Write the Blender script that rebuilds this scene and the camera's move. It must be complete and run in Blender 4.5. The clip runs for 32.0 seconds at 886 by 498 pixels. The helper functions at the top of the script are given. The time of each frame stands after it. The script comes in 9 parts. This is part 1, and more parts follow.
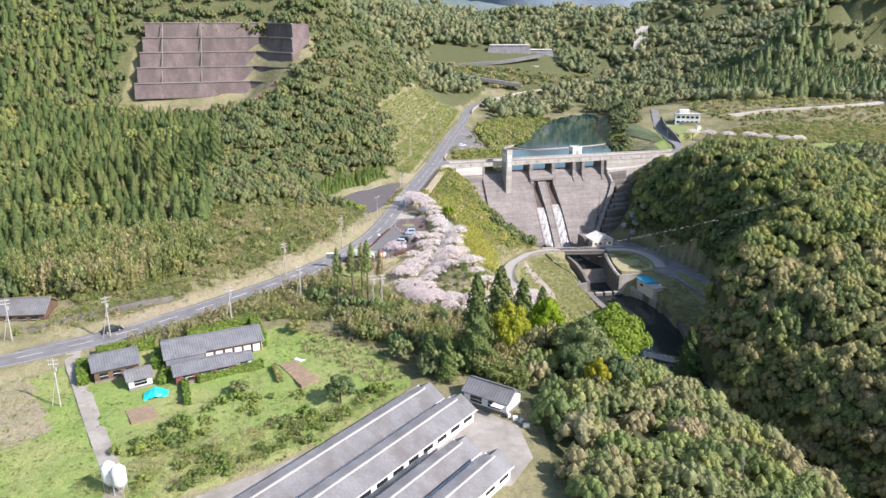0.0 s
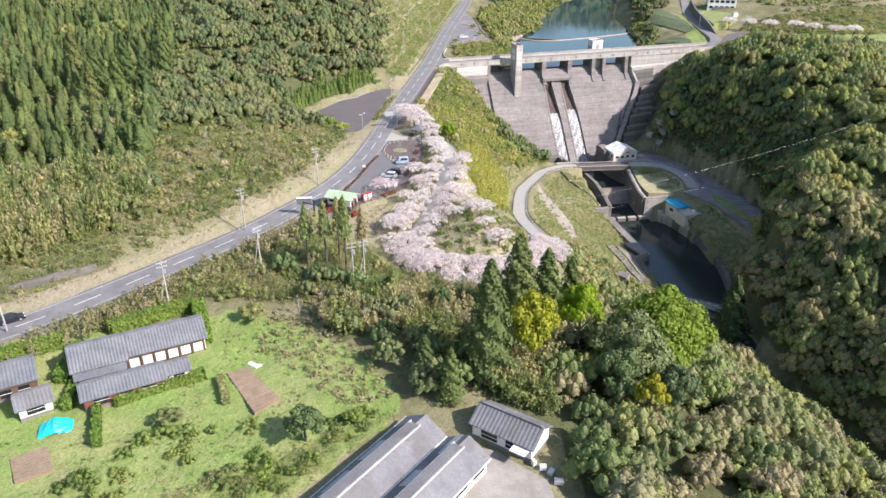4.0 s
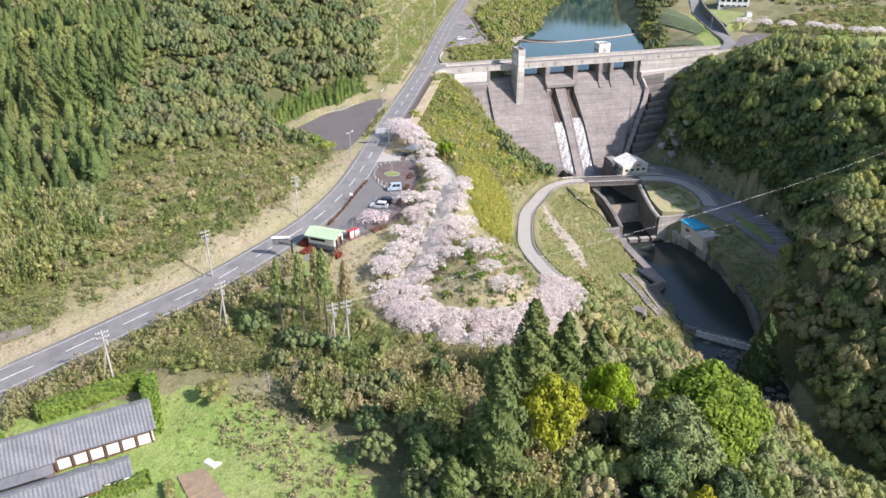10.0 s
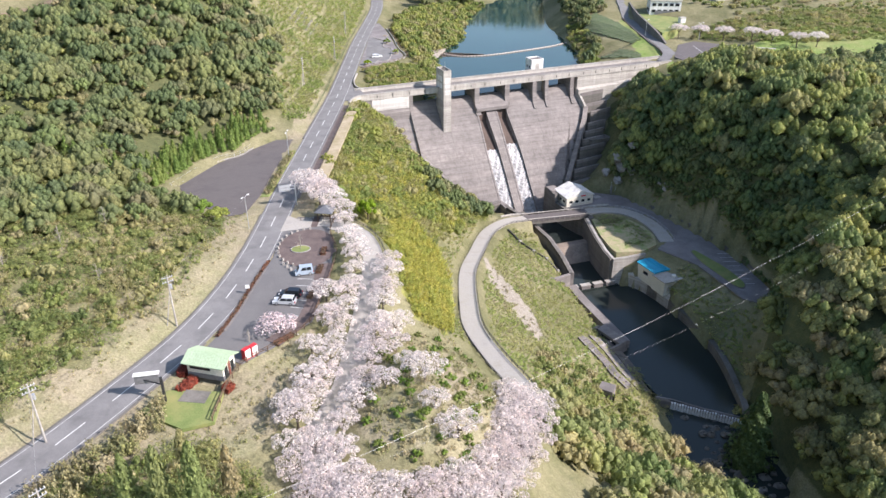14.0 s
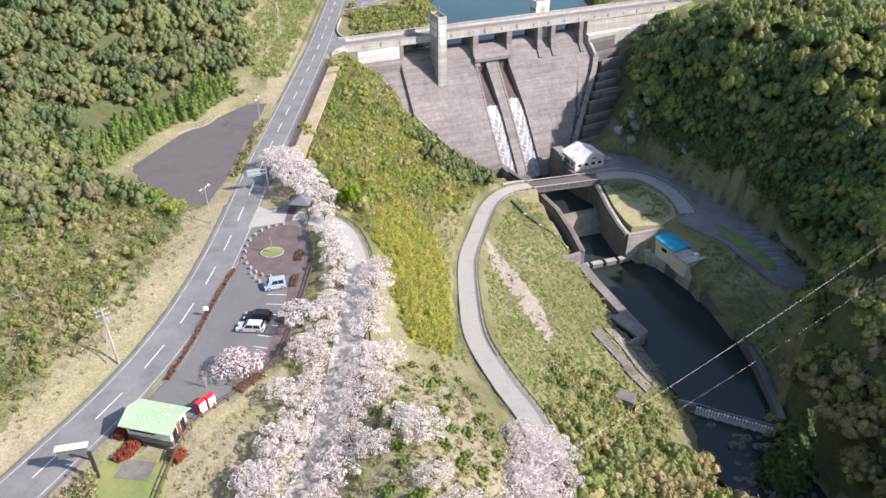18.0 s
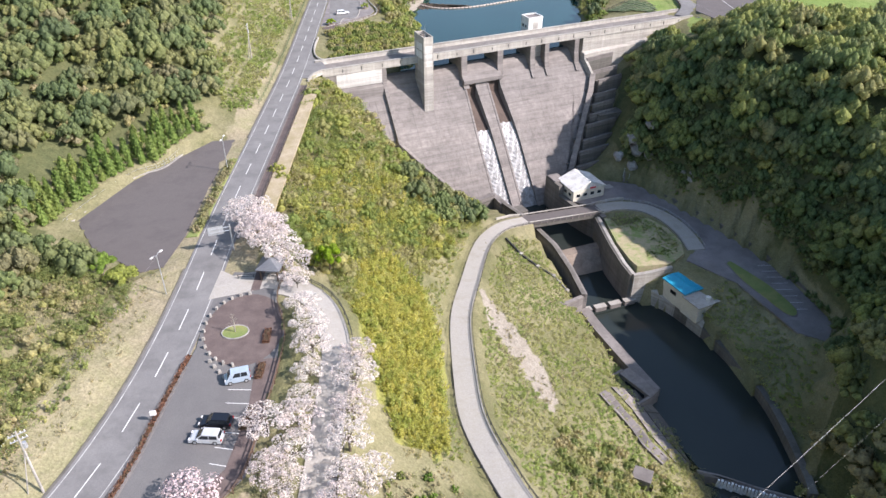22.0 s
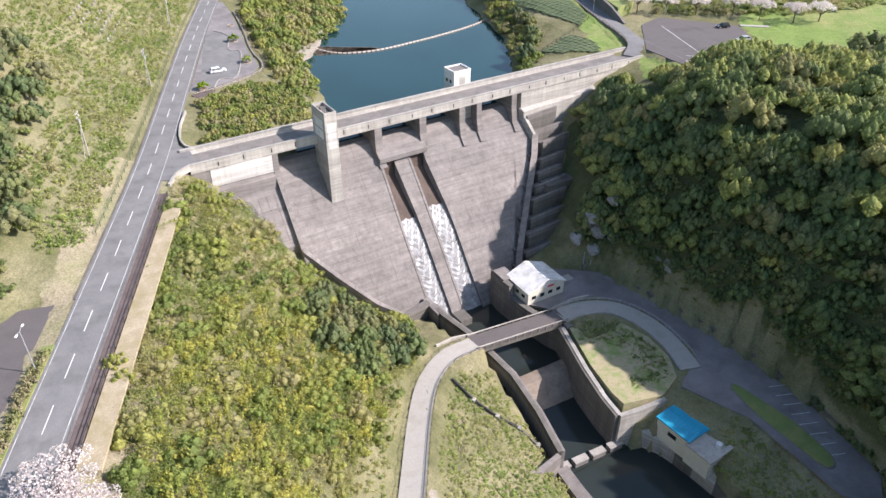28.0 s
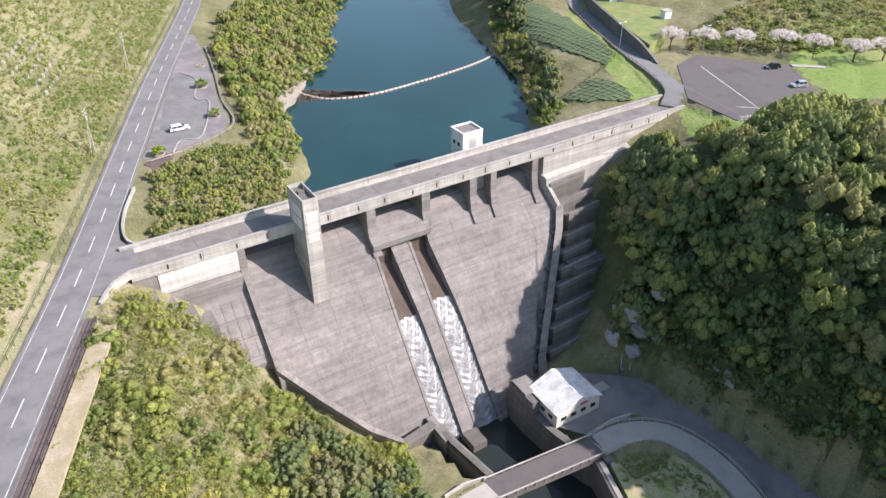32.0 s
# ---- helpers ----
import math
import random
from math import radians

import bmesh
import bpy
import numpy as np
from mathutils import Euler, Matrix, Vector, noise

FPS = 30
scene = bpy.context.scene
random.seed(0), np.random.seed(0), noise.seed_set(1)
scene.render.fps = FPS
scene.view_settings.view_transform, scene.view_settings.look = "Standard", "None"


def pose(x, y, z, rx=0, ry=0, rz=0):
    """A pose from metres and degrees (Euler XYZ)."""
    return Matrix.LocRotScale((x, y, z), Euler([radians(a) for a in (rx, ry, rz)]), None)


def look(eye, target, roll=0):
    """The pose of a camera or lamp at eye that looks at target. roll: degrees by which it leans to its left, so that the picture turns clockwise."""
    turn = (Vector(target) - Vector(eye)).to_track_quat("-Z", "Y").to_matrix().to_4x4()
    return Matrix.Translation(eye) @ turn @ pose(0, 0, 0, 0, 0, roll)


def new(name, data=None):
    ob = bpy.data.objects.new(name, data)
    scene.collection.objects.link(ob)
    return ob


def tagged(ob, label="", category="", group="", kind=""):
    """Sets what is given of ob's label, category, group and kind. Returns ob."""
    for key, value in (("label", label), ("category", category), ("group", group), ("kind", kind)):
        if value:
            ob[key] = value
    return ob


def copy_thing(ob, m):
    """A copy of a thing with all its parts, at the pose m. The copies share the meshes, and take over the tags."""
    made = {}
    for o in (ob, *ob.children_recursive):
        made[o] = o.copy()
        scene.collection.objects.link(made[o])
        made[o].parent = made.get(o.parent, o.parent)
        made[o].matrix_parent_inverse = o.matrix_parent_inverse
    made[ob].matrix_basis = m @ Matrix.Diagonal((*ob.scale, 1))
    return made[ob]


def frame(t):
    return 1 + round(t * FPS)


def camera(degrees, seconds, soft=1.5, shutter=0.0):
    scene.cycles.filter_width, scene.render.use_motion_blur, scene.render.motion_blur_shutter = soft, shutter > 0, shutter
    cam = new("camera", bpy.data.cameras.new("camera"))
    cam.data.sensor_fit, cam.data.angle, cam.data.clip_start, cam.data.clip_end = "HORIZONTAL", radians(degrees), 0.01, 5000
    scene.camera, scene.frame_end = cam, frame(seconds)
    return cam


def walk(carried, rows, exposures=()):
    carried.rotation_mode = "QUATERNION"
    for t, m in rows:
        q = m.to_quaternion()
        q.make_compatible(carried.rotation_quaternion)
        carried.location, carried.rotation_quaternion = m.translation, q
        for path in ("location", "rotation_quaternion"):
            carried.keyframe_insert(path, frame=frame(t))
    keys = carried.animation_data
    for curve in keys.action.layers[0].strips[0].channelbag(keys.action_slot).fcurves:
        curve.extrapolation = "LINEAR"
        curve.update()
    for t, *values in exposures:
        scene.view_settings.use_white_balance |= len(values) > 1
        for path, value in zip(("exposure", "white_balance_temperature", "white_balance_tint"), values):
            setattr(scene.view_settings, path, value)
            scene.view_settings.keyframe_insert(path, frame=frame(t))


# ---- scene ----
cam = camera(63.0, 32.0)
METRES, EYE, TILT, LEAN, TURN = 250.0, 76.0, -17.5, 0.0, 0.0
ROWS = [
    (0.0, 0.0, 0.0, 0.0, 0.0, 0.0, -0.0),
    (0.5, -0.0001, 0.0318, 0.0114, -0.03, 0.05, 0.0),
    (1.0, -0.0002, 0.0618, 0.0223, -0.07, 0.09, -0.0),
    (1.5, -0.0008, 0.0896, 0.0322, -0.09, 0.11, -0.01),
    (2.0, -0.0012, 0.1137, 0.0407, -0.1, 0.16, 0.01),
    (2.5, -0.0013, 0.1338, 0.0465, -0.09, -1.22, 0.03),
    (3.0, -0.0014, 0.1493, 0.0512, -0.09, -4.1, 0.05),
    (3.5, -0.0015, 0.161, 0.0544, -0.11, -6.73, 0.06),
    (4.0, -0.0015, 0.1705, 0.0568, -0.15, -9.4, 0.1),
    (4.5, -0.0018, 0.1785, 0.0591, -0.19, -9.71, 0.08),
    (6.5, -0.0021, 0.1999, 0.064, -0.32, -9.62, 0.09),
    (7.0, -0.0023, 0.205, 0.0655, -0.34, -9.67, 0.08),
    (7.5, -0.0024, 0.2117, 0.0676, -0.39, -9.72, 0.08),
    (8.0, -0.0025, 0.219, 0.0702, -0.4, -9.77, 0.1),
    (8.5, -0.0025, 0.2273, 0.073, -0.43, -9.77, 0.11),
    (9.0, -0.0027, 0.2359, 0.076, -0.46, -9.83, 0.13),
    (9.5, -0.0029, 0.2473, 0.08, -0.5, -9.89, 0.14),
    (10.0, -0.0031, 0.2628, 0.0851, -0.53, -9.95, 0.14),
    (10.5, -0.0031, 0.2809, 0.0911, -0.71, -9.96, 0.2),
    (11.0, -0.0031, 0.301, 0.098, -1.41, -9.96, 0.44),
    (11.5, -0.003, 0.3211, 0.1045, -2.26, -9.96, 0.73),
    (12.0, -0.0027, 0.3406, 0.1111, -5.0, -10.0, 1.64),
    (12.5, -0.0028, 0.3596, 0.1172, -6.71, -10.06, 2.19),
    (13.0, -0.0017, 0.3788, 0.1231, -6.8, -10.07, 2.22),
    (13.5, 0.0, 0.3975, 0.1286, -6.81, -10.09, 2.23),
    (15.5, 0.0062, 0.4624, 0.1492, -6.89, -13.58, 2.32),
    (16.0, 0.0076, 0.4745, 0.1535, -6.91, -15.28, 2.35),
    (16.5, 0.0088, 0.486, 0.1574, -6.94, -15.88, 2.34),
    (17.0, 0.0101, 0.4967, 0.1608, -7.24, -15.91, 2.42),
    (17.5, 0.0109, 0.5066, 0.1635, -7.39, -15.88, 2.46),
    (18.0, 0.0122, 0.5161, 0.1665, -7.41, -15.89, 2.46),
    (18.5, 0.0132, 0.5253, 0.1693, -7.45, -15.85, 2.47),
    (19.0, 0.0138, 0.5334, 0.1719, -7.52, -15.81, 2.48),
    (19.5, 0.0144, 0.5408, 0.1741, -7.58, -15.84, 2.49),
    (20.0, 0.0154, 0.5498, 0.177, -7.62, -15.85, 2.49),
    (20.5, 0.0164, 0.5592, 0.18, -7.7, -15.87, 2.51),
    (21.0, 0.0175, 0.5698, 0.1834, -8.17, -15.9, 2.64),
    (21.5, 0.0189, 0.5817, 0.1873, -8.47, -15.94, 2.76),
    (22.0, 0.0205, 0.5945, 0.1913, -8.68, -15.96, 2.82),
    (22.5, 0.0222, 0.6074, 0.1954, -8.91, -15.98, 2.89),
    (23.0, 0.0241, 0.6212, 0.1997, -9.18, -16.0, 2.98),
    (23.5, 0.0262, 0.636, 0.2046, -9.66, -16.07, 3.14),
    (24.0, 0.0284, 0.6515, 0.2095, -10.39, -16.15, 3.37),
    (24.5, 0.0307, 0.6671, 0.2145, -11.09, -16.2, 3.58),
    (25.0, 0.0332, 0.6842, 0.2199, -11.83, -16.25, 3.81),
    (25.5, 0.0367, 0.7017, 0.2261, -13.87, -16.44, 4.47),
    (27.5, 0.0513, 0.782, 0.2492, -16.1, -16.62, 5.01),
    (28.0, 0.0561, 0.8024, 0.2548, -16.15, -16.64, 5.03),
    (28.5, 0.0605, 0.8208, 0.2604, -16.17, -16.61, 5.05),
    (29.0, 0.0652, 0.8394, 0.2659, -16.18, -16.59, 5.05),
    (29.5, 0.0695, 0.857, 0.2715, -16.21, -16.62, 5.06),
    (30.0, 0.0738, 0.8741, 0.2765, -16.27, -16.63, 5.06),
    (30.5, 0.0786, 0.8924, 0.282, -16.3, -16.66, 5.08),
    (31.0, 0.0833, 0.9105, 0.2872, -16.35, -16.7, 5.08),
    (31.5, 0.0879, 0.9284, 0.2926, -16.4, -16.71, 5.1),
    (32.0, 0.0922, 0.9453, 0.2983, -16.46, -16.6, 5.1),
]
walk(cam, [(t, pose(0, 0, EYE, TILT, LEAN, TURN) @ pose(METRES * x, METRES * y, METRES * z, 90 + pitch, roll, yaw)) for t, x, y, z, yaw, pitch, roll in ROWS])

# ---- light ----
SUN_FROM = Vector((0.90, -0.44, 0.0)).normalized()
SUN_ELEV = radians(38)
world = bpy.data.worlds.new("sky_world")
scene.world = world
world.use_nodes = True
wn = world.node_tree.nodes
sky = wn.new("ShaderNodeTexSky")
sky.sky_type = 'NISHITA'
sky.sun_disc = False
sky.sun_elevation = SUN_ELEV
sky.sun_rotation = math.atan2(SUN_FROM.x, SUN_FROM.y)
sky.dust_density = 1.0
sky.ozone_density = 1.0
wn["Background"].inputs["Strength"].default_value = 0.155
world.node_tree.links.new(sky.outputs["Color"], wn["Background"].inputs["Color"])
sun_data = bpy.data.lights.new("sun", 'SUN')
sun_data.energy = 5.0
sun_data.angle = radians(0.6)
sun_data.color = (1.0, 0.905, 0.90)
sun = new("sun", sun_data)
sun.matrix_world = look(SUN_FROM * 400 * math.cos(SUN_ELEV) + Vector((0, 200, 400 * math.sin(SUN_ELEV))), (0, 200, 0))
scene.view_settings.exposure = 0.77

# ---- materials ----
def nodes_of(name):
    m = bpy.data.materials.new(name)
    m.use_nodes = True
    nt = m.node_tree
    return m, nt, nt.nodes, nt.nodes["Principled BSDF"]


def noise_tex(nt, scale, detail=4.0, rough=0.6, vector=None, stretch=None):
    n = nt.nodes.new("ShaderNodeTexNoise")
    n.inputs["Scale"].default_value = scale
    n.inputs["Detail"].default_value = detail
    n.inputs["Roughness"].default_value = rough
    if vector is None:
        g = nt.nodes.new("ShaderNodeNewGeometry")
        vector = g.outputs["Position"]
    if stretch:
        mp = nt.nodes.new("ShaderNodeMapping")
        mp.inputs["Scale"].default_value = stretch
        nt.links.new(vector, mp.inputs["Vector"])
        vector = mp.outputs["Vector"]
    nt.links.new(vector, n.inputs["Vector"])
    return n.outputs["Fac"]


def ramp(nt, fac, stops):
    r = nt.nodes.new("ShaderNodeValToRGB")
    el = r.color_ramp.elements
    while len(el) < len(stops):
        el.new(0.5)
    for e, (p, c) in zip(el, stops):
        e.position, e.color = p, (*c, 1) if len(c) == 3 else c
    nt.links.new(fac, r.inputs["Fac"])
    return r.outputs["Color"]


def mix_col(nt, fac, a, b, mode='MIX'):
    n = nt.nodes.new("ShaderNodeMix")
    n.data_type, n.blend_type = 'RGBA', mode
    for sock, v in ((n.inputs[0], fac), (n.inputs[6], a), (n.inputs[7], b)):
        if isinstance(v, (int, float)):
            sock.default_value = v
        elif isinstance(v, tuple):
            sock.default_value = (*v, 1) if len(v) == 3 else v
        else:
            nt.links.new(v, sock)
    return n.outputs[2]


def math_node(nt, op, a, b=0.0):
    n = nt.nodes.new("ShaderNodeMath")
    n.operation = op
    for sock, v in ((n.inputs[0], a), (n.inputs[1], b)):
        if isinstance(v, (int, float)):
            sock.default_value = v
        else:
            nt.links.new(v, sock)
    return n.outputs[0]


def bump(nt, bsdf, height, strength=0.3, distance=0.1):
    b = nt.nodes.new("ShaderNodeBump")
    b.inputs["Strength"].default_value = strength
    b.inputs["Distance"].default_value = distance
    nt.links.new(height, b.inputs["Height"])
    nt.links.new(b.outputs["Normal"], bsdf.inputs["Normal"])


def attr(nt, name):
    a = nt.nodes.new("ShaderNodeAttribute")
    a.attribute_name = name
    return a.outputs["Fac"]


def surface(name, c1, c2, scale=0.5, rough=0.85, fine=6.0, bump_s=0.3, stain=None, stain_scale=0.08, metallic=0.0, stretch=None, spread=0.2):
    """A worn surface: broad patches, fine grain and optional stains."""
    m, nt, nodes, bsdf = nodes_of(name)
    big = noise_tex(nt, scale, 5, 0.6, stretch=stretch)
    small = noise_tex(nt, fine, 3, 0.7)
    col = ramp(nt, big, [(0.5 - spread, c1), (0.5 + spread, c2)])
    grain = ramp(nt, small, [(0.25, (0.72, 0.72, 0.72)), (0.75, (1.18, 1.18, 1.18))])
    col = mix_col(nt, 1.0, col, grain, 'MULTIPLY')
    if stain:
        s = ramp(nt, noise_tex(nt, stain_scale, 6, 0.7, stretch=stretch), [(0.45, (0, 0, 0)), (0.68, (1, 1, 1))])
        col = mix_col(nt, s, col, stain)
    nt.links.new(col, bsdf.inputs["Base Color"])
    bsdf.inputs["Roughness"].default_value = rough
    bsdf.inputs["Metallic"].default_value = metallic
    bump(nt, bsdf, small, bump_s, 0.05)
    return m


def plain(name, c, rough=0.6, metallic=0.0):
    m, nt, nodes, bsdf = nodes_of(name)
    n = noise_tex(nt, 3.0, 4, 0.6)
    lo, hi = tuple(v * 0.85 for v in c), tuple(min(1, v * 1.12) for v in c)
    nt.links.new(ramp(nt, n, [(0.3, lo), (0.7, hi)]), bsdf.inputs["Base Color"])
    bsdf.inputs["Roughness"].default_value = rough
    bsdf.inputs["Metallic"].default_value = metallic
    return m


def foliage(name, cols, translucent=0.25):
    """Leaves: each plant takes its own colour from the row, each clump a shade of it."""
    m, nt, nodes, bsdf = nodes_of(name)
    info = nodes.new("ShaderNodeObjectInfo")
    geo = nodes.new("ShaderNodeNewGeometry")
    t = math_node(nt, 'FRACT', math_node(nt, 'ADD', attr(nt, "tint"), info.outputs["Random"]))
    stops = [((i + 0.5) / len(cols), c) for i, c in enumerate(cols)]
    col = ramp(nt, t, stops)
    leaf = ramp(nt, geo.outputs["Random Per Island"], [(0.0, (0.80, 0.82, 0.80)), (0.5, (1, 1, 1)), (1.0, (1.22, 1.20, 1.10))])
    col = mix_col(nt, 1.0, col, leaf, 'MULTIPLY')
    clump = noise_tex(nt, 1.9, 3, 0.65)
    col = mix_col(nt, 1.0, col, ramp(nt, clump, [(0.32, (0.62, 0.64, 0.62)), (0.5, (1, 1, 1)), (0.68, (1.34, 1.32, 1.2))]), 'MULTIPLY')
    bump(nt, bsdf, clump, 0.9, 0.5)
    nt.links.new(col, bsdf.inputs["Base Color"])
    bsdf.inputs["Roughness"].default_value = 0.6
    bsdf.inputs["Specular IOR Level"].default_value = 0.25
    tr = nodes.new("ShaderNodeBsdfTranslucent")
    nt.links.new(col, tr.inputs["Color"])
    mx = nodes.new("ShaderNodeMixShader")
    mx.inputs[0].default_value = translucent
    nt.links.new(bsdf.outputs[0], mx.inputs[1])
    nt.links.new(tr.outputs[0], mx.inputs[2])
    nt.links.new(mx.outputs[0], nodes["Material Output"].inputs["Surface"])
    return m


def water_mat(name, deep, rough, wave, wave_scale):
    m, nt, nodes, bsdf = nodes_of(name)
    n = noise_tex(nt, 0.03, 3)
    nt.links.new(ramp(nt, n, [(0.3, deep), (0.7, tuple(v * 1.3 for v in deep))]), bsdf.inputs["Base Color"])
    bsdf.inputs["Roughness"].default_value = rough
    bsdf.inputs["IOR"].default_value = 1.33
    bump(nt, bsdf, noise_tex(nt, wave_scale, 3), wave, 0.05)
    return m


def concrete_mat(name, light, dark, stain, lift=2.0):
    """Board-marked concrete cast in lifts, with lift joints and streaks."""
    m, nt, nodes, bsdf = nodes_of(name)
    geo = nodes.new("ShaderNodeNewGeometry")
    sep = nodes.new("ShaderNodeSeparateXYZ")
    nt.links.new(geo.outputs["Position"], sep.inputs[0])
    big = noise_tex(nt, 0.12, 6, 0.65)
    col = ramp(nt, big, [(0.3, dark), (0.7, light)])
    streak = noise_tex(nt, 1.0, 5, 0.7, stretch=(0.7, 0.7, 0.06))
    col = mix_col(nt, ramp(nt, streak, [(0.42, (0, 0, 0)), (0.85, (0.6, 0.6, 0.6))]), col, stain)
    band = math_node(nt, 'FRACT', math_node(nt, 'DIVIDE', sep.outputs["Z"], lift))
    joint = ramp(nt, band, [(0.0, (0.72, 0.72, 0.72)), (0.05, (0.72, 0.72, 0.72)), (0.1, (1, 1, 1))])
    col = mix_col(nt, 0.45, col, joint, 'MULTIPLY')
    bandn = noise_tex(nt, 1.0, 6, 0.7, stretch=(0.10, 0.10, 1.6))
    col = mix_col(nt, 1.0, col, ramp(nt, bandn, [(0.3, (0.74, 0.73, 0.73)), (0.7, (1.22, 1.22, 1.22))]), 'MULTIPLY')
    run = noise_tex(nt, 1.0, 5, 0.65, stretch=(1.4, 1.4, 0.05))
    col = mix_col(nt, 1.0, col, ramp(nt, run, [(0.3, (0.84, 0.83, 0.82)), (0.7, (1.12, 1.12, 1.12))]), 'MULTIPLY')
    cell = math_node(nt, 'FLOOR', math_node(nt, 'DIVIDE', sep.outputs["Z"], lift))
    wn_ = nodes.new("ShaderNodeTexWhiteNoise")
    wn_.noise_dimensions = '1D'
    nt.links.new(cell, wn_.inputs["W"])
    col = mix_col(nt, 0.5, col, ramp(nt, wn_.outputs["Value"], [(0, (0.8, 0.8, 0.8)), (1, (1.15, 1.13, 1.1))]), 'MULTIPLY')
    fine = noise_tex(nt, 5.0, 4, 0.7)
    col = mix_col(nt, 1.0, col, ramp(nt, fine, [(0.25, (0.82, 0.82, 0.82)), (0.75, (1.12, 1.12, 1.12))]), 'MULTIPLY')
    nt.links.new(col, bsdf.inputs["Base Color"])
    bsdf.inputs["Roughness"].default_value = 0.9
    bump(nt, bsdf, fine, 0.3, 0.05)
    return m


M_PATCH = concrete_mat("patched_concrete", (0.66, 0.64, 0.61), (0.52, 0.50, 0.47), (0.34, 0.32, 0.30))
M_DECK = surface("worn_deck_asphalt", (0.17, 0.155, 0.14), (0.235, 0.215, 0.20), 0.3, 0.9, 6, 0.2, stain=(0.13, 0.12, 0.11), stain_scale=0.4)
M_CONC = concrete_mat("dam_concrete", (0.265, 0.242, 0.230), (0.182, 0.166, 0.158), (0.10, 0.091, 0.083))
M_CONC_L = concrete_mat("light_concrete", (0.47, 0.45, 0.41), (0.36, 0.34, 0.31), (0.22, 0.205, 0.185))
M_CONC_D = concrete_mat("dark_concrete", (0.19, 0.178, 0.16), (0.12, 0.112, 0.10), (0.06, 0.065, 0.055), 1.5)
M_ASPH = surface("road_asphalt", (0.17, 0.165, 0.165), (0.22, 0.215, 0.21), 0.15, 0.9, 8, 0.2, stain=(0.13, 0.127, 0.125), stain_scale=0.25)
M_ASPH_D = surface("lot_asphalt", (0.105, 0.092, 0.09), (0.14, 0.125, 0.12), 0.12, 0.9, 8, 0.2, stain=(0.08, 0.07, 0.07), stain_scale=0.12)
M_ASPH_P = surface("parking_asphalt", (0.13, 0.125, 0.125), (0.165, 0.16, 0.155), 0.15, 0.9, 8, 0.2)
M_PAVE = surface("path_concrete", (0.34, 0.32, 0.29), (0.43, 0.405, 0.37), 0.3, 0.9, 5, 0.2, stain=(0.30, 0.28, 0.24), stain_scale=0.3)
M_YARD = surface("yard_asphalt", (0.185, 0.168, 0.168), (0.26, 0.238, 0.235), 0.2, 0.9, 8, 0.2, stain=(0.14, 0.126, 0.124), stain_scale=0.15)
M_BRICKPAVE = surface("paver_ground", (0.10, 0.075, 0.07), (0.15, 0.115, 0.105), 0.6, 0.9, 10, 0.3)
M_LINE_F = surface("worn_line", (0.24, 0.235, 0.23), (0.62, 0.62, 0.60), 0.5, 0.8, 4, 0.1)
M_TAN = surface("tan_stained_concrete", (0.20, 0.160, 0.125), (0.30, 0.245, 0.195), 0.4, 0.9, 4, 0.3, stain=(0.14, 0.11, 0.09), stain_scale=0.3)
M_CHUTE = surface("wet_brown_chute", (0.055, 0.036, 0.028), (0.105, 0.072, 0.056), 0.4, 0.75, 4, 0.3, stretch=(1, 1, 0.3))
M_BLOCKTOP = surface("dry_block_turf", (0.40, 0.33, 0.22), (0.31, 0.29, 0.16), 0.6, 0.95, 4, 0.8, stain=(0.17, 0.25, 0.06), stain_scale=0.3)
M_LINE = surface("white_line", (0.60, 0.60, 0.585), (0.76, 0.76, 0.745), 1.0, 0.7, 6, 0.1)
M_WHITE = surface("white_wall_paint", (0.72, 0.71, 0.68), (0.82, 0.81, 0.78), 0.4, 0.7, 5, 0.1, stain=(0.5, 0.48, 0.45), stain_scale=0.5, stretch=(1, 1, 0.2))
M_CREAM = surface("cream_wall_paint", (0.62, 0.58, 0.48), (0.70, 0.66, 0.56), 0.4, 0.7, 5, 0.1)
M_TILE = surface("grey_roof_tile", (0.11, 0.115, 0.125), (0.17, 0.175, 0.185), 0.5, 0.5, 3, 0.4)
M_SLATE = surface("grey_roof_sheet", (0.135, 0.135, 0.140), (0.20, 0.20, 0.205), 0.25, 0.7, 3, 0.3, stain=(0.11, 0.105, 0.10), stain_scale=0.2)
M_SLATE_L = surface("pale_roof_sheet", (0.36, 0.36, 0.36), (0.47, 0.47, 0.465), 0.5, 0.7, 3, 0.2)
M_BLUE = surface("blue_metal_roof", (0.02, 0.30, 0.48), (0.03, 0.38, 0.56), 0.4, 0.4, 4, 0.1)
M_GREENROOF = surface("pale_green_roof", (0.36, 0.46, 0.30), (0.42, 0.52, 0.36), 0.4, 0.5, 4, 0.1)
M_RED = plain("red_paint", (0.55, 0.03, 0.04), 0.5)
M_WOOD = surface("dark_timber", (0.09, 0.055, 0.035), (0.15, 0.095, 0.06), 1.0, 0.8, 8, 0.3)
M_REDWOOD = surface("red_brown_timber", (0.16, 0.05, 0.035), (0.22, 0.08, 0.055), 1.0, 0.8, 8, 0.3)
M_WIRE = plain("aluminium_wire", (0.5, 0.5, 0.5), 0.5, 0.3)
M_STEEL = plain("galvanised_steel", (0.55, 0.56, 0.57), 0.45, 0.6)
M_DARKMETAL = plain("dark_metal", (0.05, 0.05, 0.052), 0.5, 0.4)
M_GLASS = plain("dark_glass", (0.02, 0.024, 0.028), 0.08)
M_TARP = surface("turquoise_tarp", (0.01, 0.50, 0.52), (0.02, 0.62, 0.62), 0.8, 0.5, 4, 0.4)
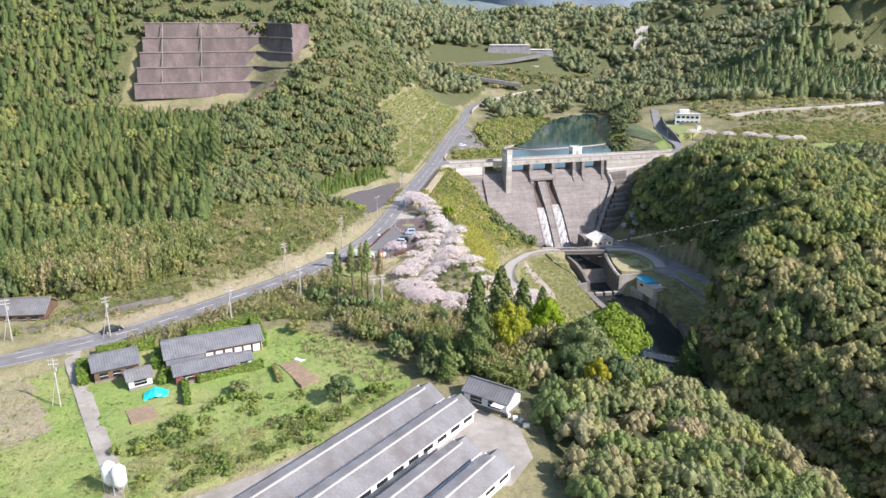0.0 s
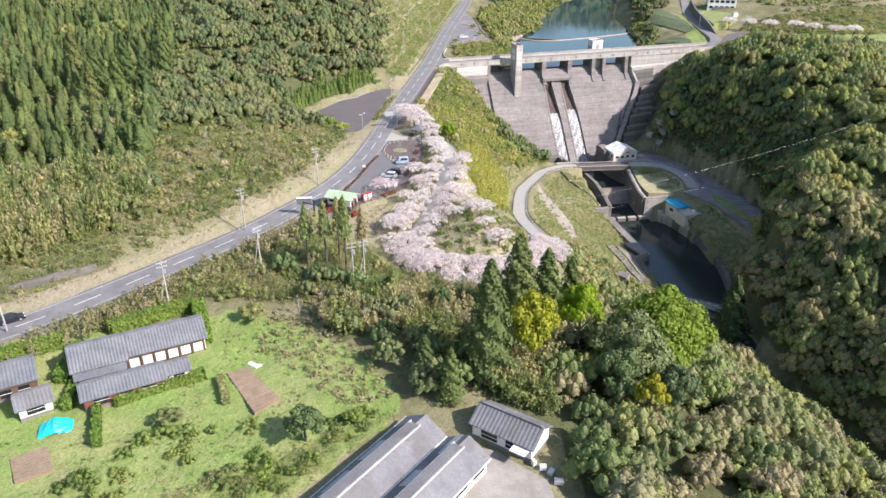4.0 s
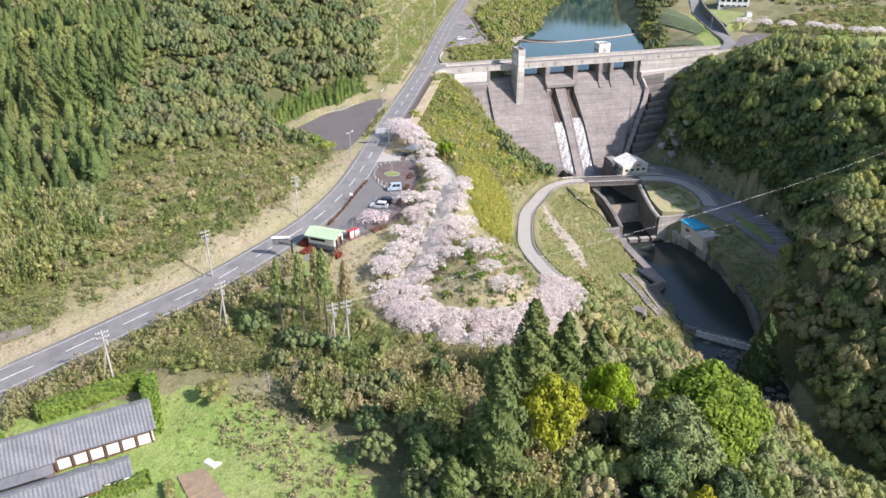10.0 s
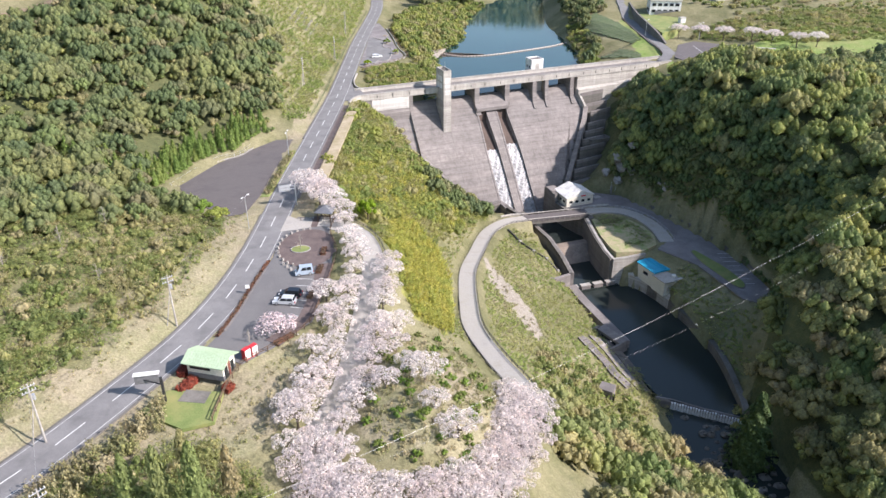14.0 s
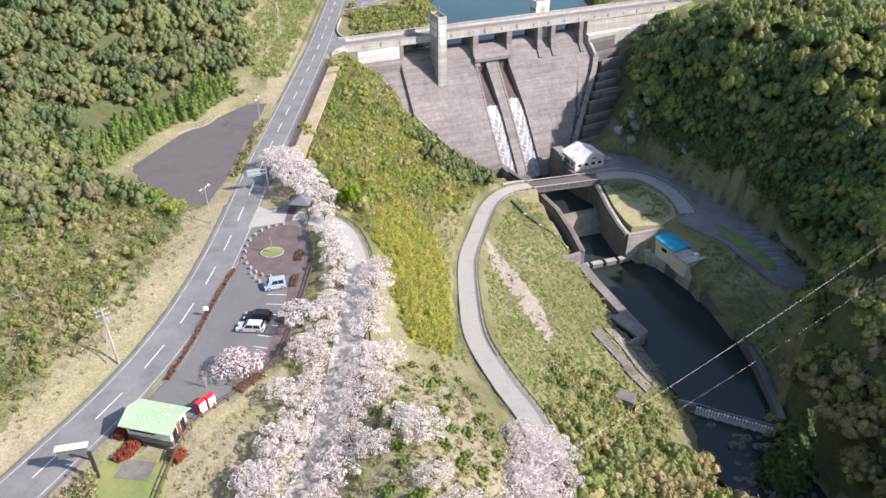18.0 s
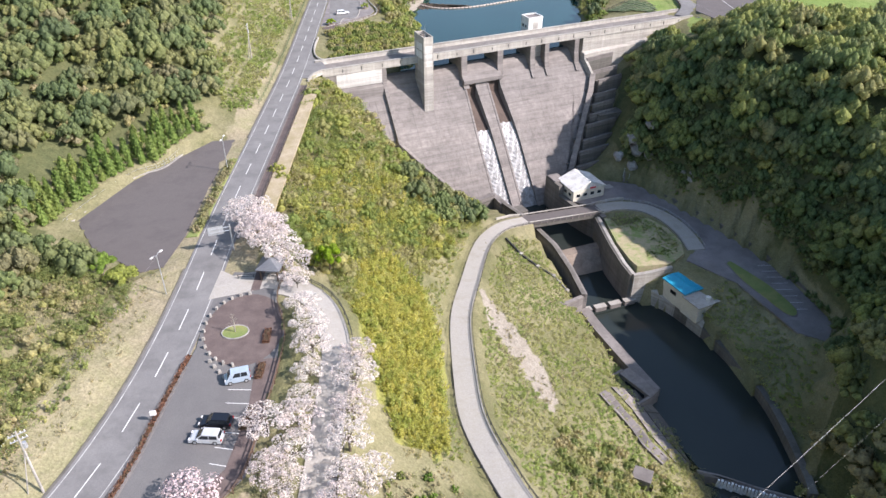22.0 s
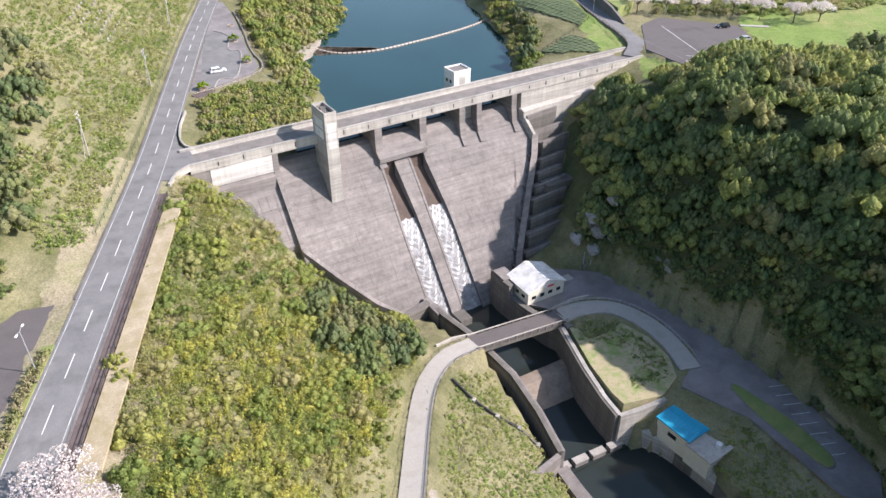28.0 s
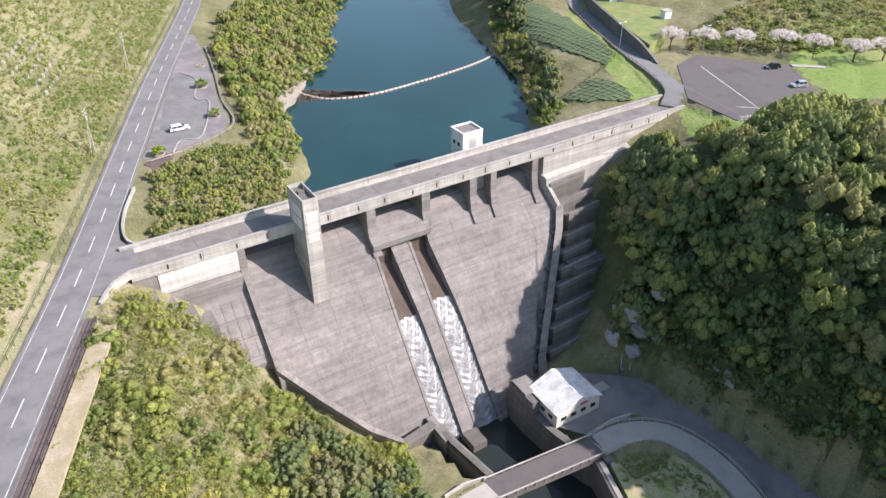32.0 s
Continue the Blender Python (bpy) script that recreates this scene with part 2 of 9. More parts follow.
M_RUST = surface("rusty_hedge_soil", (0.10, 0.05, 0.03), (0.17, 0.08, 0.05), 1.0, 0.9, 6, 0.5)
M_BARK = surface("tree_bark", (0.09, 0.07, 0.05), (0.15, 0.12, 0.09), 2.0, 0.9, 8, 0.4)
M_SOIL = surface("garden_soil", (0.20, 0.15, 0.10), (0.28, 0.21, 0.14), 0.8, 0.95, 5, 0.5)
M_GRAVEL = surface("pale_gravel", (0.27, 0.255, 0.225), (0.37, 0.345, 0.305), 0.3, 0.95, 5, 0.4, stain=(0.21, 0.19, 0.155), stain_scale=0.2)
M_VERGE = surface("tan_verge_earth", (0.33, 0.27, 0.18), (0.44, 0.37, 0.26), 0.5, 0.95, 4, 0.4, stain=(0.27, 0.23, 0.12), stain_scale=0.3)
M_ROCK = surface("cliff_rock", (0.22, 0.21, 0.195), (0.38, 0.365, 0.34), 0.3, 0.9, 2, 0.6)
M_LAWN = surface("cut_lawn", (0.145, 0.19, 0.055), (0.205, 0.25, 0.08), 0.3, 0.9, 5, 0.5, stain=(0.26, 0.24, 0.09), stain_scale=0.15)
M_MESHNET = surface("green_slope_net", (0.05, 0.085, 0.035), (0.095, 0.135, 0.05), 0.7, 0.9, 4, 0.4)
M_NETRIB = surface("net_rib", (0.13, 0.155, 0.09), (0.19, 0.21, 0.13), 1.0, 0.9, 5, 0.2)
M_SHOT = surface("shotcrete_cut", (0.085, 0.064, 0.062), (0.185, 0.142, 0.135), 0.16, 0.9, 1.0, 0.4, stain=(0.08, 0.065, 0.06), stain_scale=0.1, stretch=(1, 1, 0.25))
M_LAKE = water_mat("reservoir_water", (0.014, 0.040, 0.042), 0.05, 0.15, 0.8)
M_RIVER = water_mat("river_water", (0.022, 0.028, 0.026), 0.08, 0.3, 1.5)
M_FOAM = surface("white_water", (0.15, 0.142, 0.138), (0.38, 0.385, 0.39), 0.7, 0.4, 3, 0.6, spread=0.22)
M_SPRAY = surface("bright_white_water", (0.55, 0.56, 0.57), (0.85, 0.86, 0.87), 1.2, 0.4, 4, 0.5)
M_FLOAT = plain("orange_float", (0.50, 0.42, 0.36), 0.6)

F_BROAD = foliage("broadleaf_leaves", [(0.128, 0.172, 0.078), (0.185, 0.218, 0.092), (0.245, 0.246, 0.105), (0.146, 0.192, 0.083), (0.222, 0.205, 0.116), (0.178, 0.228, 0.087), (0.115, 0.155, 0.078), (0.214, 0.240, 0.096)], 0.3)
F_DARK = foliage("dark_evergreen_leaves", [(0.130, 0.185, 0.075), (0.160, 0.210, 0.085), (0.205, 0.222, 0.095), (0.118, 0.165, 0.075)], 0.25)
F_MIX = foliage("mixed_wood_leaves", [(0.200, 0.260, 0.100), (0.310, 0.330, 0.155), (0.355, 0.315, 0.180), (0.230, 0.295, 0.112), (0.370, 0.385, 0.135), (0.275, 0.300, 0.155), (0.400, 0.350, 0.215), (0.180, 0.235, 0.095)], 0.4)
# lighter evergreen set, with the sunlight on the crowns worked into the colour
F_RIGHT = foliage("sun_lightened_evergreen_leaves", [(0.215, 0.270, 0.100), (0.325, 0.345, 0.112), (0.255, 0.300, 0.106), (0.390, 0.372, 0.124), (0.200, 0.248, 0.102), (0.345, 0.315, 0.148), (0.290, 0.335, 0.106), (0.185, 0.232, 0.098)], 0.4)
F_CEDAR = foliage("cedar_needles", [(0.088, 0.132, 0.042), (0.122, 0.165, 0.050), (0.155, 0.168, 0.060), (0.100, 0.142, 0.046), (0.138, 0.174, 0.054), (0.078, 0.118, 0.042)], 0.2)
F_SCRUB = foliage("scrub_leaves", [(0.250, 0.300, 0.110), (0.345, 0.368, 0.146), (0.430, 0.400, 0.200), (0.470, 0.410, 0.255), (0.400, 0.385, 0.170), (0.300, 0.345, 0.120), (0.215, 0.265, 0.105)], 0.5)
F_BAMBOO = foliage("bamboo_grass_leaves", [(0.520, 0.490, 0.130), (0.430, 0.445, 0.120), (0.560, 0.505, 0.150), (0.370, 0.410, 0.110)], 0.50)
F_BANK = foliage("bank_scrub_leaves", [(0.260, 0.320, 0.100), (0.330, 0.370, 0.110), (0.400, 0.415, 0.125), (0.430, 0.410, 0.170), (0.410, 0.375, 0.205), (0.350, 0.355, 0.140), (0.290, 0.340, 0.105), (0.230, 0.285, 0.098)], 0.5)
F_FIELD = foliage("field_grass_blades", [(0.215, 0.275, 0.085), (0.300, 0.325, 0.125), (0.345, 0.330, 0.150), (0.180, 0.240, 0.075), (0.250, 0.310, 0.095)], 0.4)
F_OLIVE = foliage("brown_olive_leaves", [(0.250, 0.300, 0.115), (0.420, 0.372, 0.190), (0.320, 0.340, 0.140), (0.470, 0.395, 0.225), (0.215, 0.265, 0.110), (0.390, 0.395, 0.155), (0.430, 0.350, 0.205), (0.285, 0.325, 0.125)], 0.4)
F_LOW = foliage("low_bank_grass", [(0.270, 0.345, 0.105), (0.340, 0.390, 0.130), (0.420, 0.405, 0.195), (0.365, 0.395, 0.140), (0.295, 0.360, 0.110)], 0.45)
F_CONIFER = foliage("screen_conifer_leaves", [(0.135, 0.205, 0.050), (0.165, 0.235, 0.060), (0.190, 0.240, 0.065)], 0.25)
F_HERB = foliage("garden_shrub_leaves", [(0.200, 0.290, 0.075), (0.280, 0.350, 0.090), (0.330, 0.360, 0.120), (0.230, 0.310, 0.080), (0.180, 0.250, 0.080)], 0.45)
F_GREEN = foliage("fresh_green_leaves", [(0.142, 0.236, 0.045), (0.198, 0.295, 0.055), (0.169, 0.224, 0.052)], 0.35)
F_GREENTREE = foliage("bright_tree_leaves", [(0.21, 0.29, 0.035), (0.18, 0.26, 0.035)], 0.35)
F_YELLOW = foliage("yellow_green_leaves", [(0.34, 0.33, 0.03), (0.30, 0.32, 0.03)], 0.35)
F_LIME = foliage("lime_green_leaves", [(0.24, 0.34, 0.02), (0.20, 0.31, 0.02)], 0.35)
F_CHERRY = foliage("cherry_blossom", [(0.80, 0.73, 0.74), (0.85, 0.79, 0.795), (0.77, 0.69, 0.705)], 0.45)
F_SLOPE = foliage("young_slope_leaves", [(0.285, 0.355, 0.105), (0.375, 0.410, 0.135), (0.420, 0.400, 0.195), (0.350, 0.395, 0.125), (0.260, 0.335, 0.100)], 0.45)
F_RUST = foliage("rust_brown_leaves", [(0.15, 0.075, 0.05), (0.12, 0.085, 0.055), (0.18, 0.085, 0.055)], 0.2)
F_PINK = foliage("pink_blossom", [(0.78, 0.63, 0.67), (0.82, 0.69, 0.72)], 0.4)
F_RED = foliage("red_leaves", [(0.20, 0.04, 0.03), (0.26, 0.07, 0.045)], 0.25)
F_DRY = foliage("dry_grass_blades", [(0.370, 0.320, 0.200), (0.320, 0.290, 0.160), (0.260, 0.265, 0.115)], 0.25)
F_BARE = foliage("bare_twigs", [(0.22, 0.19, 0.15), (0.26, 0.23, 0.19)], 0.0)
# paler, slightly bluer than the near leaves: a little haze in the colour
F_FAR = foliage("haze_paled_far_leaves", [(0.165, 0.205, 0.105), (0.225, 0.245, 0.125), (0.275, 0.262, 0.145), (0.190, 0.225, 0.115), (0.250, 0.262, 0.130), (0.155, 0.190, 0.105)])

# ---- mesh helpers ----
class Geo:
    """Collects vertices and faces of one mesh."""

    def __init__(self):
        self.v, self.f = [], []

    def add(self, verts, faces):
        o = len(self.v)
        self.v += [tuple(p) for p in verts]
        self.f += [tuple(i + o for i in q) for q in faces]
        return self

    def box(self, cx, cy, cz, sx, sy, sz, rz=0.0, taper=1.0):
        """A block; cz is its base; taper narrows its top."""
        c, s = math.cos(rz), math.sin(rz)
        vs = []
        for z, k in ((cz, 1.0), (cz + sz, taper)):
            for dx, dy in ((-1, -1), (1, -1), (1, 1), (-1, 1)):
                x, y = dx * sx / 2 * k, dy * sy / 2 * k
                vs.append((cx + x * c - y * s, cy + x * s + y * c, z))
        return self.add(vs, [(3, 2, 1, 0), (4, 5, 6, 7), (0, 1, 5, 4), (1, 2, 6, 5), (2, 3, 7, 6), (3, 0, 4, 7)])

    def beam(self, a, b, w, h):
        """A square bar from a to b, w wide and h high."""
        a, b = Vector(a), Vector(b)
        d = (b - a).normalized()
        side = d.cross(Vector((0, 0, 1)))
        side = side.normalized() if side.length > 1e-4 else Vector((1, 0, 0))
        up = side.cross(d)
        vs = [p + side * (i * w / 2) + up * (j * h / 2) for p in (a, b) for i, j in ((-1, -1), (1, -1), (1, 1), (-1, 1))]
        return self.add(vs, [(3, 2, 1, 0), (4, 5, 6, 7), (0, 1, 5, 4), (1, 2, 6, 5), (2, 3, 7, 6), (3, 0, 4, 7)])

    def prism(self, pts, z0, z1):
        """A flat shape of counter-clockwise points, from z0 to z1."""
        n = len(pts)
        vs = [(x, y, z0) for x, y in pts] + [(x, y, z1) for x, y in pts]
        return self.add(vs, [tuple(range(n - 1, -1, -1)), tuple(range(n, 2 * n))] + [(i, (i + 1) % n, n + (i + 1) % n, n + i) for i in range(n)])

    def loft(self, rings, closed=True, cap=True):
        """Joins rings of equal length."""
        n = len(rings[0])
        vs = [p for r in rings for p in r]
        fs = []
        for k in range(len(rings) - 1):
            for i in range(n if closed else n - 1):
                j = (i + 1) % n
                fs.append((k * n + i, k * n + j, (k + 1) * n + j, (k + 1) * n + i))
        if cap and closed:
            fs += [tuple(range(n - 1, -1, -1)), tuple(range((len(rings) - 1) * n, len(rings) * n))]
        return self.add(vs, fs)

    def tube(self, path, r0, r1=None, n=6):
        """A round bar along a path, tapering from r0 to r1."""
        r1 = r0 if r1 is None else r1
        rings = []
        for k, p in enumerate(path):
            p = Vector(p)
            d = (Vector(path[min(k + 1, len(path) - 1)]) - Vector(path[max(k - 1, 0)])).normalized()
            a = d.cross(Vector((0, 0, 1)))
            a = a.normalized() if a.length > 1e-3 else Vector((1, 0, 0))
            b = d.cross(a)
            r = r0 + (r1 - r0) * k / max(1, len(path) - 1)
            rings.append([p + a * (r * math.cos(t)) + b * (r * math.sin(t)) for t in [i * 2 * math.pi / n for i in range(n)]])
        return self.loft(rings)

    def mesh(self, name, mats, smooth=False):
        me = bpy.data.meshes.new(name)
        me.from_pydata(self.v, [], self.f)
        for m in (mats if isinstance(mats, (list, tuple)) else [mats]):
            me.materials.append(m)
        me.polygons.foreach_set("use_smooth", [smooth] * len(me.polygons))
        me.update()
        return me


def part(name, geo, material, parent=None, label="", smooth=False):
    """Links one mesh object, under its thing where a parent is given."""
    me = geo.mesh(name, material, smooth) if isinstance(geo, Geo) else geo
    ob = new(name, me)
    if parent is not None:
        ob.parent = parent
    if label:
        ob["label"] = label
    return ob


def thing(name, label, category, at=(0, 0, 0), rz=0.0, group="", kind=""):
    """An empty at a thing's base that carries its parts."""
    ob = new(name)
    ob.empty_display_size = 0.1
    ob.matrix_world = pose(*at, 0, 0, rz)
    return tagged(ob, label, category, group, kind)


def np_mesh(name, V, quads, mat, tint=None, smooth=False):
    """A mesh from arrays of vertices and four-cornered or three-cornered faces."""
    me = bpy.data.meshes.new(name)
    n, k = quads.shape
    me.vertices.add(len(V))
    me.vertices.foreach_set("co", np.ascontiguousarray(V, np.float32).ravel())
    me.loops.add(n * k)
    me.loops.foreach_set("vertex_index", np.ascontiguousarray(quads, np.int32).ravel())
    me.polygons.add(n)
    me.polygons.foreach_set("loop_start", np.arange(0, n * k, k, dtype=np.int32))
    me.polygons.foreach_set("use_smooth", np.full(n, smooth))
    if tint is not None:
        a = me.attributes.new("tint", 'FLOAT', 'POINT')
        a.data.foreach_set("value", np.ascontiguousarray(tint, np.float32))
    me.materials.append(mat)
    me.update(calc_edges=True)
    return me


# ---- the lie of the land ----
ROAD = [(-170, 100, 8.6), (-120, 122, 8.3), (-92.8, 137.3, 8), (-75.5, 149.8, 8), (-63, 163, 8), (-52.6, 175.8, 8), (-44.2, 186.5, 8), (-36, 200, 8), (-29.3, 212.6, 8),
        (-24.2, 227, 8), (-20.3, 246, 8), (-16.4, 277.4, 8), (-13.6, 297, 8), (-9.2, 327, 8), (-4.6, 360, 8), (0, 402, 8), (5, 446, 8), (11, 490, 8), (16, 530, 8), (21, 590, 8.5),
        (40, 650, 9.5), (75, 705, 11), (150, 760, 16.5), (190, 830, 24)]
RAMP = [(-13, 254, 8), (-5, 253, 8), (0.2, 248, 7.9), (2.4, 238, 7.6), (1.2, 226, 7.2), (-1, 212, 6.6), (-3.6, 199, 6.0), (-7.5, 188, 5.4), (-4.5, 178, 4.8), (4, 174, 4.2), (13, 177, 2.4),
        (20, 186, -0.6), (25.5, 199, -4), (27.4, 210, -6.2), (25, 222, -8.0), (23, 236, -10), (24, 250, -12.2), (27, 270, -15.6), (32, 286, -18.6), (37.5, 302, -21.6), (42, 312, -24), (48, 319, -25.4), (55, 322, -26.2)]
LOOP = [(77, 326.5, -27.2), (84, 328, -27.6), (91, 326, -27.9), (95.5, 319, -28), (97, 311, -28.2), (96.6, 303.5, -28.3)]
RIVER = [(58, 345, -41), (66, 332, -41), (70, 318, -41), (71, 296, -41), (76, 275, -41.5), (79, 255, -41.5), (80, 238, -42), (79, 222, -43), (82, 208, -42), (86, 190, -41), (91, 170, -41), (98, 140, -42), (118, 95, -46), (135, 40, -48), (160, -60, -50)]

D_O = Vector((35.5, 364.0, 0.0))
D_U = Vector((0.964, 0.266, 0.0)).normalized()
D_N = Vector((D_U.y, -D_U.x, 0.0))


def dam(u, n, z):
    """A place by the dam: u along its crest, n downstream, z up."""
    return D_O + D_U * u + D_N * n + Vector((0, 0, z))


LAND = {
    "road_left_bank": [(-98, 150, 9), (-66, 176, 9.5), (-46, 200, 9.6), (-38, 214, 9.8), (-32, 232, 9.8), (-29, 250, 8.6), (-47, 268, 9), (-47, 284, 9.5), (-38, 300, 9.5), (-23, 314, 9), (-17, 330, 9.5), (-13, 360, 9.5), (-8, 402, 9.5), (-3, 446, 9.5), (3, 490, 9.5), (8, 540, 9.5)],
    "left_lower_slope": [(-130, 170, 10), (-90, 195, 13), (-70, 215, 15), (-56, 240, 15), (-54, 262, 14), (-58, 290, 14), (-46, 312, 15), (-32, 335, 18), (-28, 370, 19), (-22, 410, 20), (-16, 460, 21), (-6, 510, 20)],
    "left_mid_slope": [(-180, 210, 18), (-130, 235, 18), (-100, 255, 18), (-85, 290, 24), (-72, 325, 29), (-58, 355, 33), (-50, 390, 42), (-42, 430, 44), (-30, 480, 42)],
    "quarry_foot": [(-215, 340, 45), (-156, 369, 40), (-124, 374, 39), (-100, 380, 39), (-92, 370, 40), (-70, 372, 49)],
    "quarry_head": [(-220, 385, 84), (-160, 402, 77), (-120, 412, 76), (-92, 418, 75), (-75, 402, 72), (-69, 388, 63)],
    "left_ridge": [(-230, 440, 120), (-150, 450, 112), (-95, 440, 100), (-68, 440, 87), (-53, 470, 72), (-33, 500, 52), (-12, 540, 28), (2, 570, 14)],
    "behind_ridge": [(-200, 600, 120), (-100, 620, 70), (-30, 640, 30)],
    "fields": [(-30, 145, 5.8), (-50, 118, 5.4), (-85, 128, 6.2), (-60, 140, 6.3), (-20, 112, 4.6), (10, 98, 4.2), (0, 60, 4), (-60, 70, 5), (-120, 90, 7), (-10, 0, 3), (-120, 0, 5), (0, -150, 2)],
    "copse": [(-20, 150, 6.5), (-8, 158, 7.0), (-18, 170, 8), (-30, 180, 8.2), (4, 146, 5.2), (12, 130, 4.6), (20, 112, 3.5)],
    "foreground_bank": [(26, 150, 2), (34, 128, 1), (40, 100, 0), (46, 60, -2), (55, 10, -6)],
    "foreground_bank_low": [(46, 168, -12), (60, 150, -10), (70, 120, -10), (80, 80, -12), (90, 40, -15), (66, 206, -33), (72, 190, -28), (80, 168, -28), (88, 142, -28), (60, 186, -22)],
    "knoll": [(2, 188, 7.5), (8, 188, 9.0), (10, 196, 7.5), (4, 204, 7.6)],
    "east_of_ramp": [(8, 236, 3.5), (9, 250, 2.5), (8, 216, 2.5), (14, 204, 2.0)],
    "below_walk": [(34, 205, -13), (38, 225, -19), (34, 240, -17), (36, 262, -20), (43, 285, -24), (48, 303, -27)],
    "low_bank": [(58, 250, -33), (55, 262, -31), (58, 276, -33.0), (59, 290, -33.4), (57, 305, -30.5), (55, 315, -28), (62, 232, -36), (64, 214, -40)],
    "dam_left_slope": [(10, 300, -3), (12, 325, -1), (12, 345, 3), (22, 330, -11), (30, 318, -17), (20, 290, -9), (13, 275, -3), (14, 260, -4)],
    "road_right_bank": [(-3, 345, 7.7), (-8, 320, 7.8), (-11, 300, 7.8), (-13, 285, 7.8), (-7, 265, 7.7)],
    "plaza": [(72, 340, -28.6), (88, 340, -28.6), (84, 318, -28.6), (90, 306, -28.6), (103, 292, -28.6), (106, 272, -28.6), (95, 288, -28.6), (98, 318, -28.6)],
    "grass_block": [(79, 318, -28), (80, 302, -28.5), (90, 302, -28.5)],
    "blue_house_yard": [(84, 284, -33.5), (90, 278, -33.5), (96, 272, -31), (88, 262, -36)],
    "right_toe": [(88, 349, -25), (95, 341, -26), (103, 330, -26.5), (107, 315, -27.5), (111, 299, -28), (114, 284, -28.5), (113, 268, -29), (104, 255, -31), (96, 244, -36), (91.5, 230, -37), (90, 214, -36), (90, 202, -35), (95, 182, -35), (104, 150, -35), (124, 90, -36)],
    "right_slope": [(98, 362, -12), (102, 349, -8), (108, 337, -5), (112, 320, -3), (115, 302, -5), (119, 284, -8), (115, 264, -10), (105, 248, 0), (99, 239, -10), (98, 226, -19), (96, 213, -24), (95, 201, -24), (106, 196, -19), (101, 182, -22), (112, 160, -18), (130, 110, -16)],
    "right_crown": [(121, 373, 6), (126, 354, 13), (119, 339, 13), (121, 320, 8), (136, 325, 16), (125, 301, 7), (135, 299, 14), (140, 275, 8), (124, 252, 5), (123, 229, -9), (118, 211, -6), (132, 190, -8), (152, 255, 7), (152, 222, -2), (160, 180, -4), (180, 130, -7), (200, 60, -8)],
    "right_back": [(165, 350, 12), (180, 320, 11), (195, 280, 9), (205, 220, 6), (230, 140, 6), (270, 40, 8)],
    "right_park": [(128, 394, 8), (140, 412, 9), (150, 398, 9), (165, 402, 9), (160, 378, 9), (140, 378, 8.5), (190, 400, 9.5), (140, 440, 9), (138, 470, 9.5), (165, 430, 10)],
    "right_terrace": [(155, 470, 15), (185, 450, 15), (230, 440, 15), (160, 520, 17), (220, 520, 20), (300, 480, 18), (340, 560, 22), (260, 420, 11), (330, 380, 10)],
    "lake_bed": [(45, 382, -14), (70, 392, -16), (75, 425, -12), (78, 470, -9), (85, 520, -7), (105, 560, -5)],
    "lake_left_shore": [(33, 376, 3), (38, 392, 2), (36.5, 408, 2), (35.3, 429, 2), (43, 442, 2), (52, 462, 2), (58, 500, 2), (66, 530, 2), (80, 560, 2), (100, 590, 2), (118, 640, 3)],
    "lake_right_shore": [(91, 394, 2), (96, 410, 2), (104, 440, 2), (105.5, 465, 2), (106, 500, 2), (115, 540, 2), (124, 575, 2), (135, 610, 2.5)],
    "viewpoint": [(8, 408, 8), (20, 410, 8), (22, 428, 8), (18, 468, 8), (15, 488, 8), (4, 394, 8), (28, 470, 6.5), (30, 405, 6)],
    "lake_right_bank": [(112, 420, 6), (118, 450, 10), (120, 480, 11), (125, 520, 12), (135, 560, 12)],
    "far_terraces": [(0, 720, 25), (-30, 780, 40), (60, 810, 44), (110, 800, 40), (150, 860, 36), (70, 900, 60)],
    "far_right_hill": [(250, 605, 20), (290, 640, 54), (330, 690, 92), (400, 710, 106), (500, 640, 70), (260, 760, 30), (480, 480, 30), (230, 700, 18)],
    "far_hills": [(200, 1000, 62), (150, 930, 30), (330, 1000, 28), (60, 1050, 66), (280, 1150, 46), (-60, 1200, 90), (-250, 1000, 160), (-400, 700, 190), (-450, 400, 150), (-350, 200, 60), (-300, 50, 20), (600, 900, 130), (700, 600, 110), (600, 300, 60), (500, 100, 30), (450, 1200, 44)],
    "outer": [(-1500, -500, 60), (0, -900, 0), (1200, -400, 80), (1600, 600, 200), (1500, 1800, 140), (600, 2000, 50), (400, 1600, 36), (100, 1900, 60), (-500, 1800, 120), (-1500, 1200, 300), (-2600, 3200, 420), (0, 3600, 100), (700, 3800, 90), (1300, 3500, 120), (3000, 2500, 420), (3600, -500, 200), (-3600, 0, 250), (0, -3600, 50)],
}


def walk_line(pts, step):
    """Points at even steps along a line of places."""
    out = []
    for a, b in zip(pts, pts[1:]):
        a, b = Vector(a), Vector(b)
        k = max(1, int((b - a).length / step))
        out += [a.lerp(b, i / k) for i in range(k)]
    return out + [Vector(pts[-1])]


def smooth_line(pts, step=2.0):
    """A rounded line through places."""
    out = []
    P = [Vector(p) for p in pts]
    P = [P[0] * 2 - P[1]] + P + [P[-1] * 2 - P[-2]]
    for i in range(1, len(P) - 2):
        p0, p1, p2, p3 = P[i - 1:i + 3]
        k = max(1, int((p2 - p1).length / step))
        for j in range(k):
            t = j / k
            out.append(0.5 * ((2 * p1) + (p2 - p0) * t + (2 * p0 - 5 * p1 + 4 * p2 - p3) * t * t + (3 * p1 - p0 - 3 * p2 + p3) * t ** 3))
    return out + [P[-2]]


